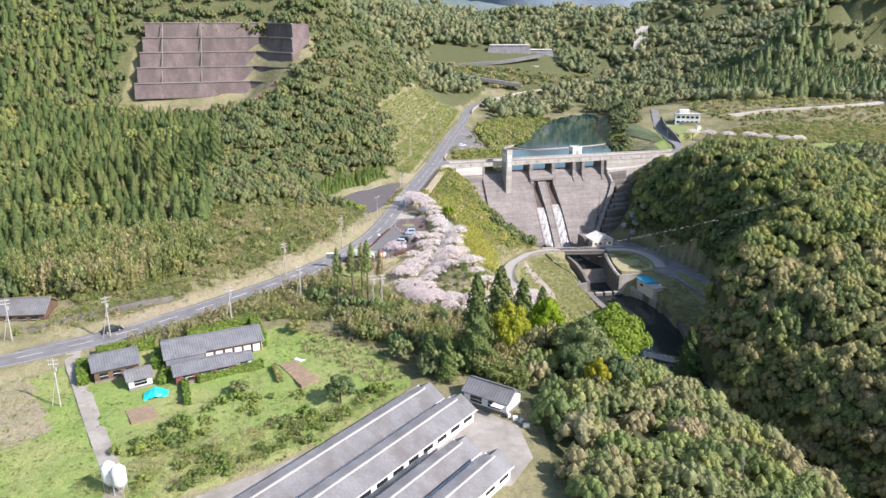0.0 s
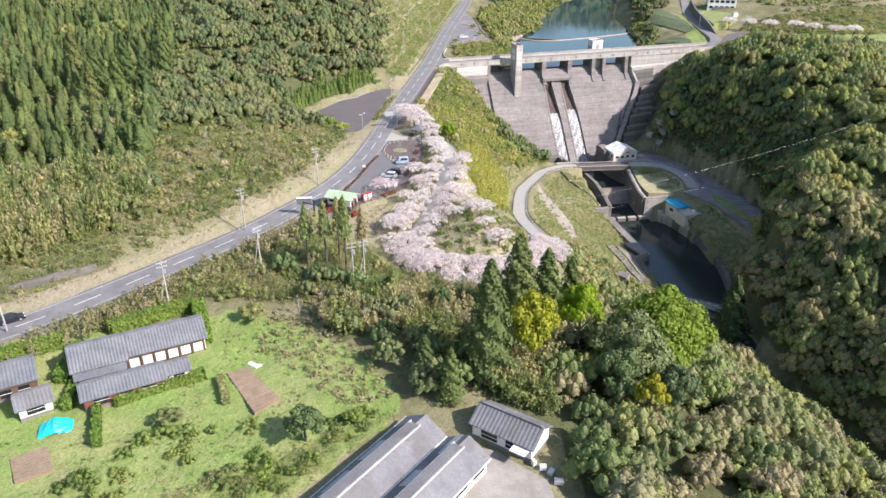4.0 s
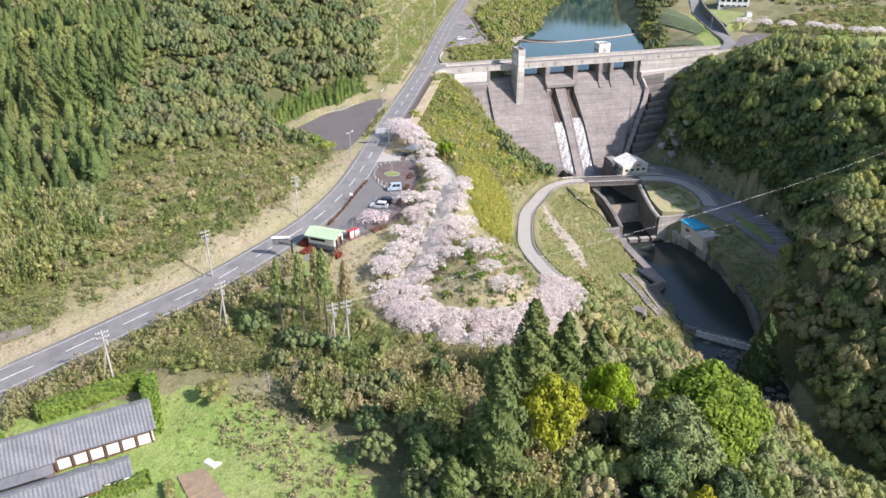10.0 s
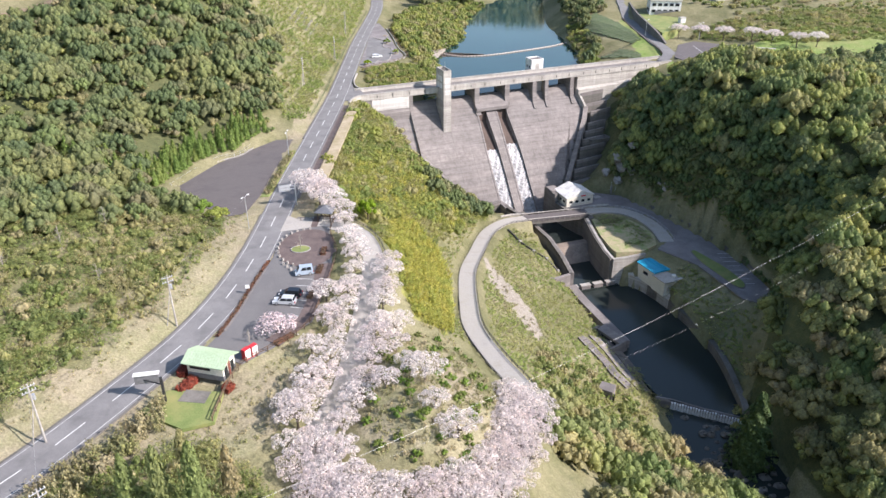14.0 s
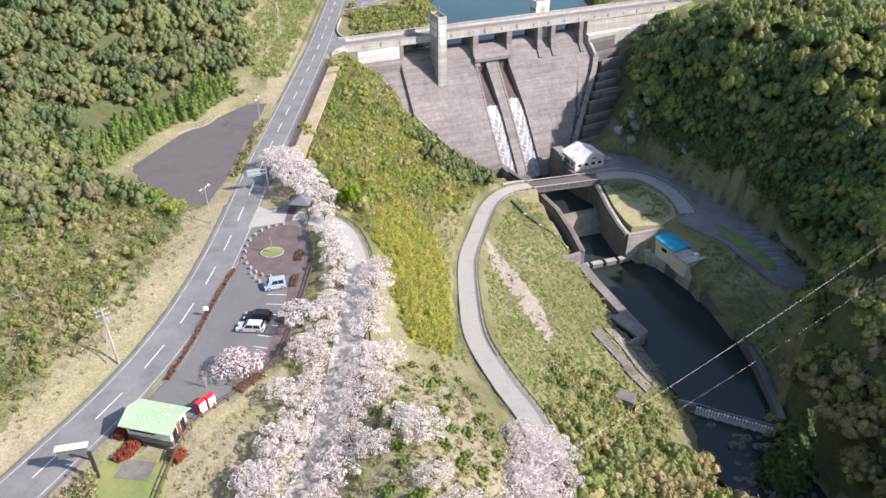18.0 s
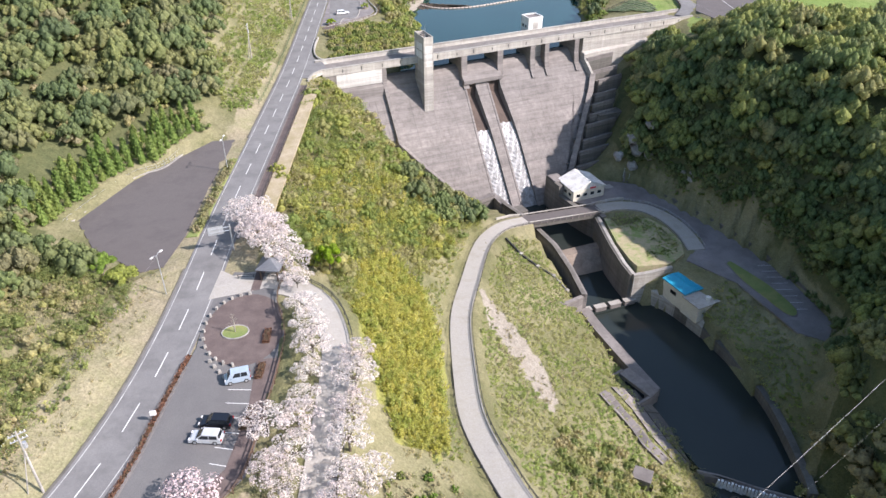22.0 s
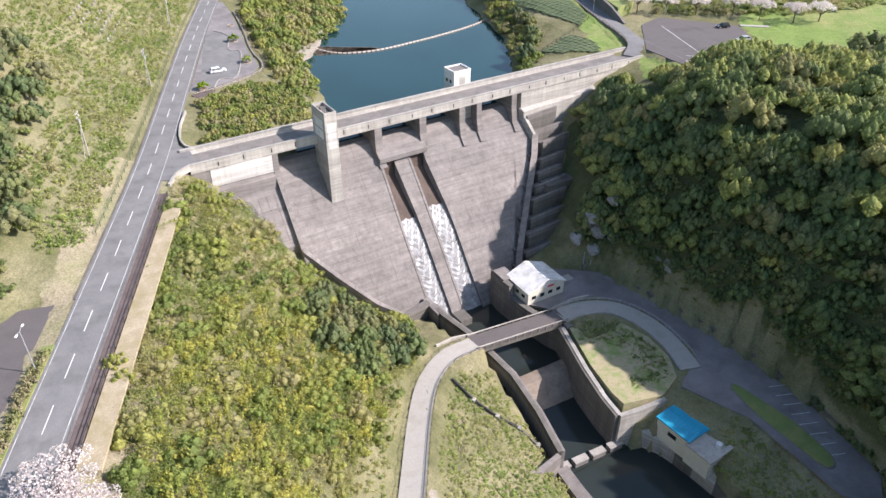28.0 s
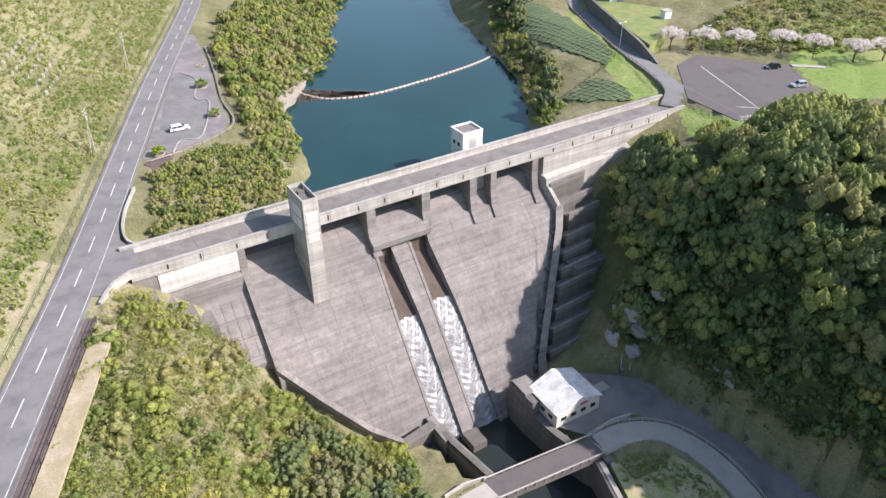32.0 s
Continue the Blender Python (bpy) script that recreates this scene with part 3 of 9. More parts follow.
ROAD_LINE = smooth_line(ROAD, 2.0)
RAMP_LINE = smooth_line(RAMP, 1.5)
LOOP_LINE = smooth_line(LOOP, 1.5)
RIVER_LINE = smooth_line(RIVER, 3.0)
_dam_ground = [[tuple(dam(-19, 2, -5)), tuple(dam(-18.5, 9, -13)), tuple(dam(-16.5, 15, -18.5)), tuple(dam(-7, 23, -26.5)), tuple(dam(1, 29, -30.5)), tuple(dam(8, 31, -30))],
               [tuple(dam(-34, 2, 6)), tuple(dam(-28, 6, -3)), tuple(dam(-22, 7, -10))],
               [tuple(dam(0, 2, -16)), tuple(dam(20, 4, -30)), tuple(dam(40, 2, -18))], [tuple(dam(0, -6, -10)), tuple(dam(45, -6, -10))],
               [tuple(dam(48, 19, -28)), tuple(dam(55, 13, -24)), tuple(dam(60, 8, -16)), tuple(dam(65, 4, -8)), tuple(dam(72, 2, -1)), tuple(dam(84, 4, 4))], [tuple(dam(-36, -10, 6)), tuple(dam(-20, -11, 5)), tuple(dam(-6, -12, 2))],
               [tuple(dam(64, -10, 5)), tuple(dam(80, -10, 7)), tuple(dam(98, -9, 7.6))]]
_s = []
for line, step in [(ROAD, 12), (RAMP, 6), (LOOP, 6), (RIVER, 9)] + [(l, 14) for k, l in LAND.items() if k not in ("outer", "far_hills", "fields")] + [(l, 6) for l in _dam_ground]:
    _s += walk_line(line, step)
_s += [Vector(p) for k in ("outer", "far_hills", "fields") for p in LAND[k]]
_S = np.array([tuple(p) for p in _s])
_keep = [0]
for i in range(1, len(_S)):
    if np.min(np.hypot(*(_S[_keep, :2] - _S[i, :2]).T)) > 2.0:
        _keep.append(i)
_S = _S[_keep]
_K = np.hypot(_S[:, None, 0] - _S[None, :, 0], _S[:, None, 1] - _S[None, :, 1])
_A = np.block([[_K + np.eye(len(_S)) * -0.6, np.ones((len(_S), 1))], [np.ones((1, len(_S))), np.zeros((1, 1))]])
_W = np.linalg.solve(_A, np.append(_S[:, 2], 0.0))


def seg_dist(X, Y, line):
    """Distance of places to a line, and the line's height beside them."""
    P = np.array([tuple(p) for p in line])
    best, zz = np.full(X.shape, 1e9), np.zeros(X.shape)
    x0, x1, y0, y1 = P[:, 0].min() - 25, P[:, 0].max() + 25, P[:, 1].min() - 25, P[:, 1].max() + 25
    sel = np.where((X > x0) & (X < x1) & (Y > y0) & (Y < y1))[0]
    xs, ys = X[sel], Y[sel]
    b, z = np.full(xs.shape, 1e9), np.zeros(xs.shape)
    for i in range(0, len(P)):
        d = np.hypot(xs - P[i, 0], ys - P[i, 1])
        m = d < b
        b[m], z[m] = d[m], P[i, 2]
    best[sel], zz[sel] = b, z
    return best, zz


def wob(X, Y, s, k=0.0):
    """Cheap rolling unevenness of wavelength about s."""
    a = np.sin(X / s * 6.1 + k) * np.cos(Y / s * 5.3 + 1.7 * k) + 0.6 * np.sin((X + Y) / s * 9.7 + 2.1 * k) * np.cos((X - 0.6 * Y) / s * 8.9 - k)
    return a / 1.6


def inside(X, Y, poly):
    """Which places lie in a closed shape."""
    r = np.zeros(np.shape(X), bool)
    n = len(poly)
    for i in range(n):
        (xa, ya), (xb, yb) = poly[i][:2], poly[(i + 1) % n][:2]
        if ya == yb:
            continue
        r ^= ((ya > Y) != (yb > Y)) & (X < (xb - xa) * (Y - ya) / (yb - ya) + xa)
    return r


def flats(X, Y, Z):
    """Levels the ground under roads, yards and buildings."""
    for line, half, fade, drop in ((ROAD_LINE, 3.9, 3.0, 0.12), (RAMP_LINE, 2.9, 2.2, 0.12), (LOOP_LINE, 2.9, 1.5, 0.12)):
        d, z = seg_dist(X, Y, line)
        k = np.clip((d - half) / fade, 0, 1)
        k = k * k * (3 - 2 * k)
        Z = np.where(d < half + fade, (z - drop) * (1 - k) + Z * k, Z)
    for poly, z in FLATS:
        cx, cy = sum(p[0] for p in poly) / len(poly), sum(p[1] for p in poly) / len(poly)
        grown = [(cx + (x - cx) * 1.06, cy + (y - cy) * 1.06) for x, y in poly]
        Z = np.where(inside(X, Y, grown), z - 0.12, Z)
    for poly, z in CARVE:
        Z = np.where(inside(X, Y, poly), np.minimum(Z, z), Z)
    return Z


LOT = [(-22.6, 312), (-17.6, 312), (-21.5, 285), (-23.2, 271.5), (-25.5, 262), (-29, 261), (-38.6, 270), (-43.6, 280), (-36.4, 295)]
PARK = [(-13.5, 258.5), (-16.8, 251), (-17.5, 240), (-23.2, 216), (-26.2, 209), (-19.6, 204.6), (-15, 208.5), (-9, 215.5), (-6.6, 228), (-4.8, 241), (-6.5, 250), (-5, 257)]
VIEW = [(3.2, 398), (8, 399), (20, 408), (22, 414), (20, 428), (19, 450), (17.5, 470), (15.3, 486), (13.5, 486), (8.5, 446), (4.5, 410)]
RLOT = [(142, 414), (152, 420), (171, 404), (160, 372), (147, 370), (134, 377), (131, 392)]
PLAZA = [(69.5, 341), (71.5, 335), (77, 330.5), (90, 330), (97, 322), (100, 308), (92, 299.5), (100, 288), (104, 268), (109, 264), (114, 270), (113.5, 288), (110, 304), (103, 322), (95, 341), (84, 346)]
YARD = [(-3, 126), (7, 124), (14, 118), (15.5, 108), (11, 100), (-6, 97), (-45, 60), (-85, 60), (-40, 96)]
CARVE = [([(49.5, 345), (50.3, 337), (54.5, 326), (59.2, 314.5), (60.8, 304), (60.8, 292), (62, 285), (65.5, 269), (69, 256), (71, 241), (74, 239), (88, 232), (90, 240), (92, 255), (89.5, 282), (86.5, 292), (79, 296), (78.6, 298), (77.6, 310), (78.4, 324), (76.6, 327), (73.4, 334), (70.5, 342), (66, 350)], -45.0),
         ([(72, 240), (71, 226), (77, 210), (83, 205), (88, 212), (91, 224), (90, 236)], -44.0)]
FLATS = [(LOT, 8), (PARK, 8), (VIEW, 8), (RLOT, 9), (PLAZA, -28.5), (YARD, 4.4)]


# rounded wooded knolls up the valley: place, reach and rise
HILLS = [(215, 945, 42, 24), (150, 915, 36, 22), (300, 885, 42, 20), (330, 1010, 40, 20), (470, 1330, 120, 55), (250, 1420, 90, 40), (640, 1250, 120, 40), (105, 1010, 45, 26)]


def land(X, Y, level=True):
    """Height of the ground at places."""
    X, Y = np.asarray(X, float).ravel(), np.asarray(Y, float).ravel()
    Z = np.zeros(X.shape)
    for i in range(0, len(X), 20000):
        d = np.hypot(X[i:i + 20000, None] - _S[None, :, 0], Y[i:i + 20000, None] - _S[None, :, 1])
        Z[i:i + 20000] = d @ _W[:-1] + _W[-1]
    far = np.clip((np.hypot(X - 30, Y - 250) - 500) / 900, 0, 1)
    Z += far * 24 * wob(X, Y, 1100, 1.0) + far * 20 * wob(X, Y, 420, 2.0)
    Z += (1 - far) * 0.35 * wob(X, Y, 14, 3.0)
    for x, y, r, h in HILLS:
        Z += h * np.exp(-((X - x) ** 2 + (Y - y) ** 2) / (2 * r * r))
    return flats(X, Y, Z) if level else Z


def spaced(lo, a, b, hi, fine, grow):
    """Steps that are fine between a and b and widen outwards."""
    mid = list(np.arange(a, b + 1e-6, fine))
    out, s, x = [], fine, a
    while x > lo:
        s *= grow
        x -= s
        out.append(x)
    hi_, s, x = [], fine, b
    while x < hi:
        s *= grow
        x += s
        hi_.append(x)
    return np.array(out[::-1] + mid + hi_)


GX = spaced(-4000, -110, 170, 4000, 1.6, 1.07)
GY = spaced(-3500, 80, 440, 4500, 1.6, 1.07)
_XX, _YY = np.meshgrid(GX, GY)
_ZZ = land(_XX, _YY)
_V = np.stack([_XX.ravel(), _YY.ravel(), _ZZ], 1)
_i = np.arange(len(GX) * len(GY)).reshape(len(GY), len(GX))
_Q = np.stack([_i[:-1, :-1], _i[:-1, 1:], _i[1:, 1:], _i[1:, :-1]], -1).reshape(-1, 4)


def ground_mat():
    m, nt, nodes, bsdf = nodes_of("ground_cover")
    big, mid, fine = noise_tex(nt, 0.06, 5, 0.65), noise_tex(nt, 0.5, 5, 0.7), noise_tex(nt, 3.0, 4, 0.7)

    def blend(a, b):
        return ramp(nt, mid, [(0.32, a), (0.68, b)])
    wild = mix_col(nt, ramp(nt, big, [(0.4, (0, 0, 0)), (0.6, (1, 1, 1))]), blend((0.12, 0.125, 0.06), (0.18, 0.17, 0.085)), blend((0.21, 0.195, 0.11), (0.27, 0.245, 0.145)))
    lush = mix_col(nt, ramp(nt, big, [(0.42, (0, 0, 0)), (0.62, (1, 1, 1))]), blend((0.16, 0.235, 0.06), (0.215, 0.285, 0.085)), blend((0.225, 0.265, 0.09), (0.29, 0.29, 0.13)))
    dry = mix_col(nt, ramp(nt, big, [(0.42, (0, 0, 0)), (0.62, (1, 1, 1))]), blend((0.245, 0.21, 0.14), (0.315, 0.275, 0.19)), blend((0.205, 0.205, 0.105), (0.28, 0.255, 0.155)))
    yel = blend((0.20, 0.205, 0.06), (0.27, 0.265, 0.085))
    bare = blend((0.24, 0.21, 0.17), (0.34, 0.31, 0.26))
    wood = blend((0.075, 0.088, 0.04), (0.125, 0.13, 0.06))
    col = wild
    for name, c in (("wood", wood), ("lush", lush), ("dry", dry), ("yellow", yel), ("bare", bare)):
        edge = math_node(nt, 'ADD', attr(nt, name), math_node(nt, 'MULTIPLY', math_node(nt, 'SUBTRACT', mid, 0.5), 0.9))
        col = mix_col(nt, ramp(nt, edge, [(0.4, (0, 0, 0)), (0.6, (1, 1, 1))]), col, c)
    col = mix_col(nt, 1.0, col, ramp(nt, fine, [(0.25, (0.6, 0.6, 0.6)), (0.75, (1.3, 1.3, 1.3))]), 'MULTIPLY')
    nt.links.new(col, bsdf.inputs["Base Color"])
    bsdf.inputs["Roughness"].default_value = 0.95
    bsdf.inputs["Specular IOR Level"].default_value = 0.15
    bump(nt, bsdf, mid, 0.8, 0.6)
    return m


FIELD = [(-62, 150), (-36, 158), (-14, 146), (-6, 132), (-22, 112), (-42, 96), (-80, 60), (-130, 60), (-130, 108), (-84, 133)]
YELLOWZ = [(5, 252), (8, 270), (14, 279), (20, 270), (21, 254), (18.5, 238), (16, 222), (9.5, 224), (6.5, 240)]
SHORE_PATCH = [(38, 432), (48, 448), (58, 447), (54, 456), (44, 452)]
LAWNS = [[(119, 398), (130, 400), (140, 440), (139, 470), (133, 466), (128, 440)], [(172, 405), (165, 380), (185, 372), (230, 385), (240, 420), (190, 430)], [(128, 392), (134, 378), (146, 371), (140, 362), (122, 376)]]
ground_masks = {}
_x, _y = _V[:, 0], _V[:, 1]
_droad, _ = seg_dist(_x, _y, ROAD_LINE)
_dramp, _ = seg_dist(_x, _y, RAMP_LINE)
_lush = inside(_x, _y, FIELD)
for p in LAWNS:
    _lush |= inside(_x, _y, p)
_dry = ((_droad < 8.2) & (_y > 150) & (_y < 360)) | ((_droad < 12 + 4 * wob(_x, _y, 30, 1.0)) & (_y > 196) & (_y < 258) & (_x < -22)) | (inside(_x, _y, [(-4, 350), (-10, 310), (-12, 285), (-4, 262), (0, 300)])) | inside(_x, _y, [(-18, 206), (-8, 214), (-8, 200), (-16, 186), (-30, 178), (-40, 184)])
_dry |= inside(_x, _y, [(-140, 100), (-100, 132), (-84, 132), (-70, 114), (-80, 96), (-140, 80)])
_lush &= ~inside(_x, _y, [(-140, 100), (-100, 132), (-84, 132), (-70, 114), (-80, 104), (-140, 80)])
_dry |= inside(_x, _y, [(-2, 186), (14, 182), (20, 196), (16, 214), (4, 214)])
_strip = np.abs(_droad - 12.5 - wob(_x, _y, 40, 2.0)) < 0.55
_strip &= np.abs(_droad - 19.5 - wob(_x, _y, 40, 3.0)) < 0.55
_bare = inside(_x, _y, [(34, 282), (38, 277), (42, 264), (43.5, 252), (40, 247), (36.5, 257), (33.5, 270)]) | (_strip & (_y > 335) & (_y < 540) & (_x < 12)) | inside(_x, _y, SHORE_PATCH) | inside(_x, _y, [(33, 425), (38, 450), (47, 466), (50, 452), (42, 436)])
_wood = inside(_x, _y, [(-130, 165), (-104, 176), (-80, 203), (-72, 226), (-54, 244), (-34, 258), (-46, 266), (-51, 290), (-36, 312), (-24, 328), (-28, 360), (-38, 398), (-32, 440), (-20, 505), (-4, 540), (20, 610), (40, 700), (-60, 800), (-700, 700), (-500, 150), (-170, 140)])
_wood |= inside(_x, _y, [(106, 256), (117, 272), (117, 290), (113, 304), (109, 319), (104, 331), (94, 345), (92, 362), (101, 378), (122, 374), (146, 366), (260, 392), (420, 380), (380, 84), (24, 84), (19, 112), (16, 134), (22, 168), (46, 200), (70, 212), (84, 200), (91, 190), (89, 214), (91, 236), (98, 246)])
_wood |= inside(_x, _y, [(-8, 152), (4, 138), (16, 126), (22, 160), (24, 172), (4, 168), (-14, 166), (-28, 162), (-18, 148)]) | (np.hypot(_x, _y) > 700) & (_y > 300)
# shade put into the ground colour of the slope behind the yard
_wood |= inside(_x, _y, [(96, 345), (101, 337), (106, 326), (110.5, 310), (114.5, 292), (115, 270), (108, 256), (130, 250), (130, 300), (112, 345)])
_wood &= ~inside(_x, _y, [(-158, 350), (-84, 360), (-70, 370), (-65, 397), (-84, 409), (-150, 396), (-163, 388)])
ground_masks = {"wood": _wood, "lush": _lush, "dry": _dry & ~_lush, "yellow": inside(_x, _y, YELLOWZ), "bare": _bare}
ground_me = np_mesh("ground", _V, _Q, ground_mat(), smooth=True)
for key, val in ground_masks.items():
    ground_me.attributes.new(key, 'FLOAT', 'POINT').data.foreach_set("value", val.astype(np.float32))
ground = tagged(new("ground", ground_me), "valley ground of grass, scrub soil and forest floor", "ground", kind="structure")


def at_land(x, y):
    return float(land([x], [y])[0])


def offset_line(line, off, y0=-1e9, y1=1e9, up=0.0):
    out = []
    for k, p in enumerate(line):
        d = line[min(k + 1, len(line) - 1)] - line[max(k - 1, 0)]
        s = Vector((d.y, -d.x, 0)).normalized()
        if y0 <= p.y <= y1:
            out.append(p + s * off + Vector((0, 0, up)))
    return out


def along(line, step):
    """Places and headings at even steps."""
    out, left = [], 0.0
    for a, b in zip(line, line[1:]):
        L = (b - a).length
        while left < L:
            out.append((a.lerp(b, left / L), math.degrees(math.atan2(b.y - a.y, b.x - a.x))))
            left += step
        left -= L
    return out


# ---- roads, lots and water ----
def ribbon(line, half, z_up=0.03, thick=0.5, off=0.0):
    """A road sheet with thickness along a line."""
    g = Geo()
    rings = []
    for k, p in enumerate(line):
        d = (line[min(k + 1, len(line) - 1)] - line[max(k - 1, 0)])
        s = Vector((d.y, -d.x, 0)).normalized()
        c = p + s * off
        a, b = c - s * half, c + s * half
        rings.append([(a.x, a.y, p.z + z_up), (b.x, b.y, p.z + z_up), (b.x, b.y, p.z + z_up - thick), (a.x, a.y, p.z + z_up - thick)])
    return g.loft(rings[::-1])


def setting(name, geo, mat, label, category, smooth=False):
    return tagged(part(name, geo, mat, smooth=smooth), label, category, kind="structure")


setting("road", ribbon(ROAD_LINE, 3.3), M_ASPH, "two-lane grey asphalt valley road with white lines", "road")
setting("ramp_road", ribbon(RAMP_LINE[4:], 2.1), M_PAVE, "narrow pale concrete lane winding down to the river", "road")
setting("loop_road", ribbon(LOOP_LINE, 2.4), M_PAVE, "pale concrete lane curving from the bridge", "road")
for nm, poly, z, mat, lab in (("west_lot", LOT, 8, M_ASPH_D, "empty dark asphalt lot beside the road"), ("car_park", PARK, 8, M_ASPH_P, "grey asphalt car park beside the road"), ("lakeside_lot", VIEW, 8, M_YARD, "brown-grey paved lay-by above the reservoir"),
                              ("east_lot", RLOT, 9, M_ASPH_D, "dark asphalt parking lot on a terrace"), ("lower_plaza", PLAZA, -28.5, M_YARD, "dark asphalt yard below the dam"), ("barn_yard", YARD, 4.4, M_GRAVEL, "pale gravel yard round long barns")):
    setting(nm, Geo().prism(poly if sum((b[0] - a[0]) * (b[1] + a[1]) for a, b in zip(poly, poly[1:] + poly[:1])) < 0 else poly[::-1], z - 0.4, z + 0.02), mat, lab, "pavement")
LAKE = [(26, 368.2), (94, 386.9), (110, 400), (125, 470), (130, 600), (140, 660), (90, 640), (40, 520), (25, 440), (28, 400)]
setting("water_reservoir", Geo().prism(LAKE, 1.0, 2.0), M_LAKE, "calm blue-green reservoir water behind the dam", "water")
setting("water_pool", Geo().prism([(46, 346), (49, 337), (60.5, 315), (77.5, 318.5), (77, 326), (70, 345), (62, 352)], -40, -35.0), M_RIVER, "dark rippled water in the stilling basin", "water")
setting("water_basin", Geo().prism([(59, 316), (60, 294), (63, 292.5), (79, 296), (78.5, 319)], -42, -38.2), M_RIVER, "still dark green water between concrete walls", "water")
setting("water_river", Geo().prism([(60, 294), (62, 284), (65, 268), (68, 255), (70.8, 242.5), (73, 241.2), (87, 232.8), (91.5, 240), (93.5, 256), (90, 283), (87.5, 293), (79, 297)], -42, -38.7), M_RIVER, "dark slow river between concrete banks", "water")
setting("water_downstream", Geo().prism([(71, 241), (69, 226), (76, 206), (84, 200), (90, 206), (93, 222), (92, 232), (86.5, 232.5)], -44.6, -40.5), M_RIVER, "shallow rocky river below the weir", "water")

# ---- the dam ----
SL = 0.80
ANG = math.atan2(D_U.y, D_U.x)


def face_z(n):
    return -(n + 1.0) / SL


def dpts(g, sections):
    return g.loft([[tuple(dam(*p)) for p in s] for s in sections])


def dbox(g, u0, u1, n0, n1, z0, z1, taper=1.0):
    c = dam((u0 + u1) / 2, (n0 + n1) / 2, 0)
    return g.box(c.x, c.y, z0, abs(u1 - u0), abs(n1 - n0), z1 - z0, ANG, taper)


def wpart(name, g, mat, parent, label="", smooth=False):
    """A part given in world places, under a thing or a part that stands at the origin's axes."""
    ob = part(name, g, mat, parent, label, smooth)
    ob.matrix_parent_inverse = parent.matrix_basis.inverted() if parent.type == 'EMPTY' else Matrix()
    return ob


def wall_run(pts, thick, top=0.0, foot=None, side=0.0):
    """A wall along places (x, y, z of its top); foot: its bottom height."""
    g = Geo()
    P = [Vector(p) for p in pts]
    rings = []
    for k, p in enumerate(P):
        d = P[min(k + 1, len(P) - 1)] - P[max(k - 1, 0)]
        s = Vector((d.y, -d.x, 0)).normalized()
        a, b = p + s * (side - thick / 2), p + s * (side + thick / 2)
        z0 = foot if foot is not None else p.z - 1
        rings.append([(a.x, a.y, z0), (b.x, b.y, z0), (b.x, b.y, p.z + top), (a.x, a.y, p.z + top)])
    return g.loft(rings)


DAM = thing("concrete_dam", "grey weathered concrete gravity dam with two spilling chutes", "dam", tuple(dam(18, 24, -40)))


def crest(u, top=2.2, foot=30.0, sunk=0.0):
    """Rounded spillway crest running into the sloping face."""
    pts = [(-9, -40), (-9, top - 3.5), (-6.8, top - 0.7), (-5.6, top - .1), (-4.6, top), (-3.6, top - 0.15), (-2.6, top - 0.75), (-1.6, top - 1.9), (-0.6, top - 3.4), (0.2, face_z(0.2))]
    pts += [(n, face_z(n) - (sunk if n > 1 else 0)) for n in np.linspace(1.2, foot, 8)]
    pts += [(foot, -43)]
    return [(u, n, z) for n, z in pts]


def right_edge(n):
    return 53.0 + 0.3 * max(n, 0.0) if n < 5.1 else max(35.0, 59.7 - 1.02 * n)


# the two chutes: left and right edge at the gates and further down
CH = [((9.9, 9.5), (13.6, 14.8)), ((17.6, 17.9), (21.8, 23.5))]


def edge(e, n):
    return e[0] + (e[1] - e[0]) * min(1.0, max(0.0, (n - 1) / 11))


def depth(n):
    return 3.4 - 2.1 * min(1.0, max(0.0, (n - 1) / 11))


# cast blocks of the spillway, split at their vertical joints
for a, b in ((-15.6, -9), (-9, -2.2), (-2.2, 4), (4, CH[0][0]), (CH[0][1], CH[1][0]), (CH[1][1], 28), (28, 34)):
    a, b = [(q, q) if isinstance(q, (int, float)) else q for q in (a, b)]
    wpart("spillway_block", dpts(Geo(), [[(edge(e, n) + o, n, z) for (u, n, z) in crest(0)] for e, o in ((a, .015), (b, -.015))]), M_CONC, DAM)
for k in range(3):
    rings = []
    for f in (k / 3, (k + 1) / 3):
        rings.append([(34 + (right_edge(n) - 34) * f + (0.015 if f == k / 3 else -0.015), n, z) for (u, n, z) in crest(34)])
    wpart("spillway_block", dpts(Geo(), rings), M_CONC, DAM)
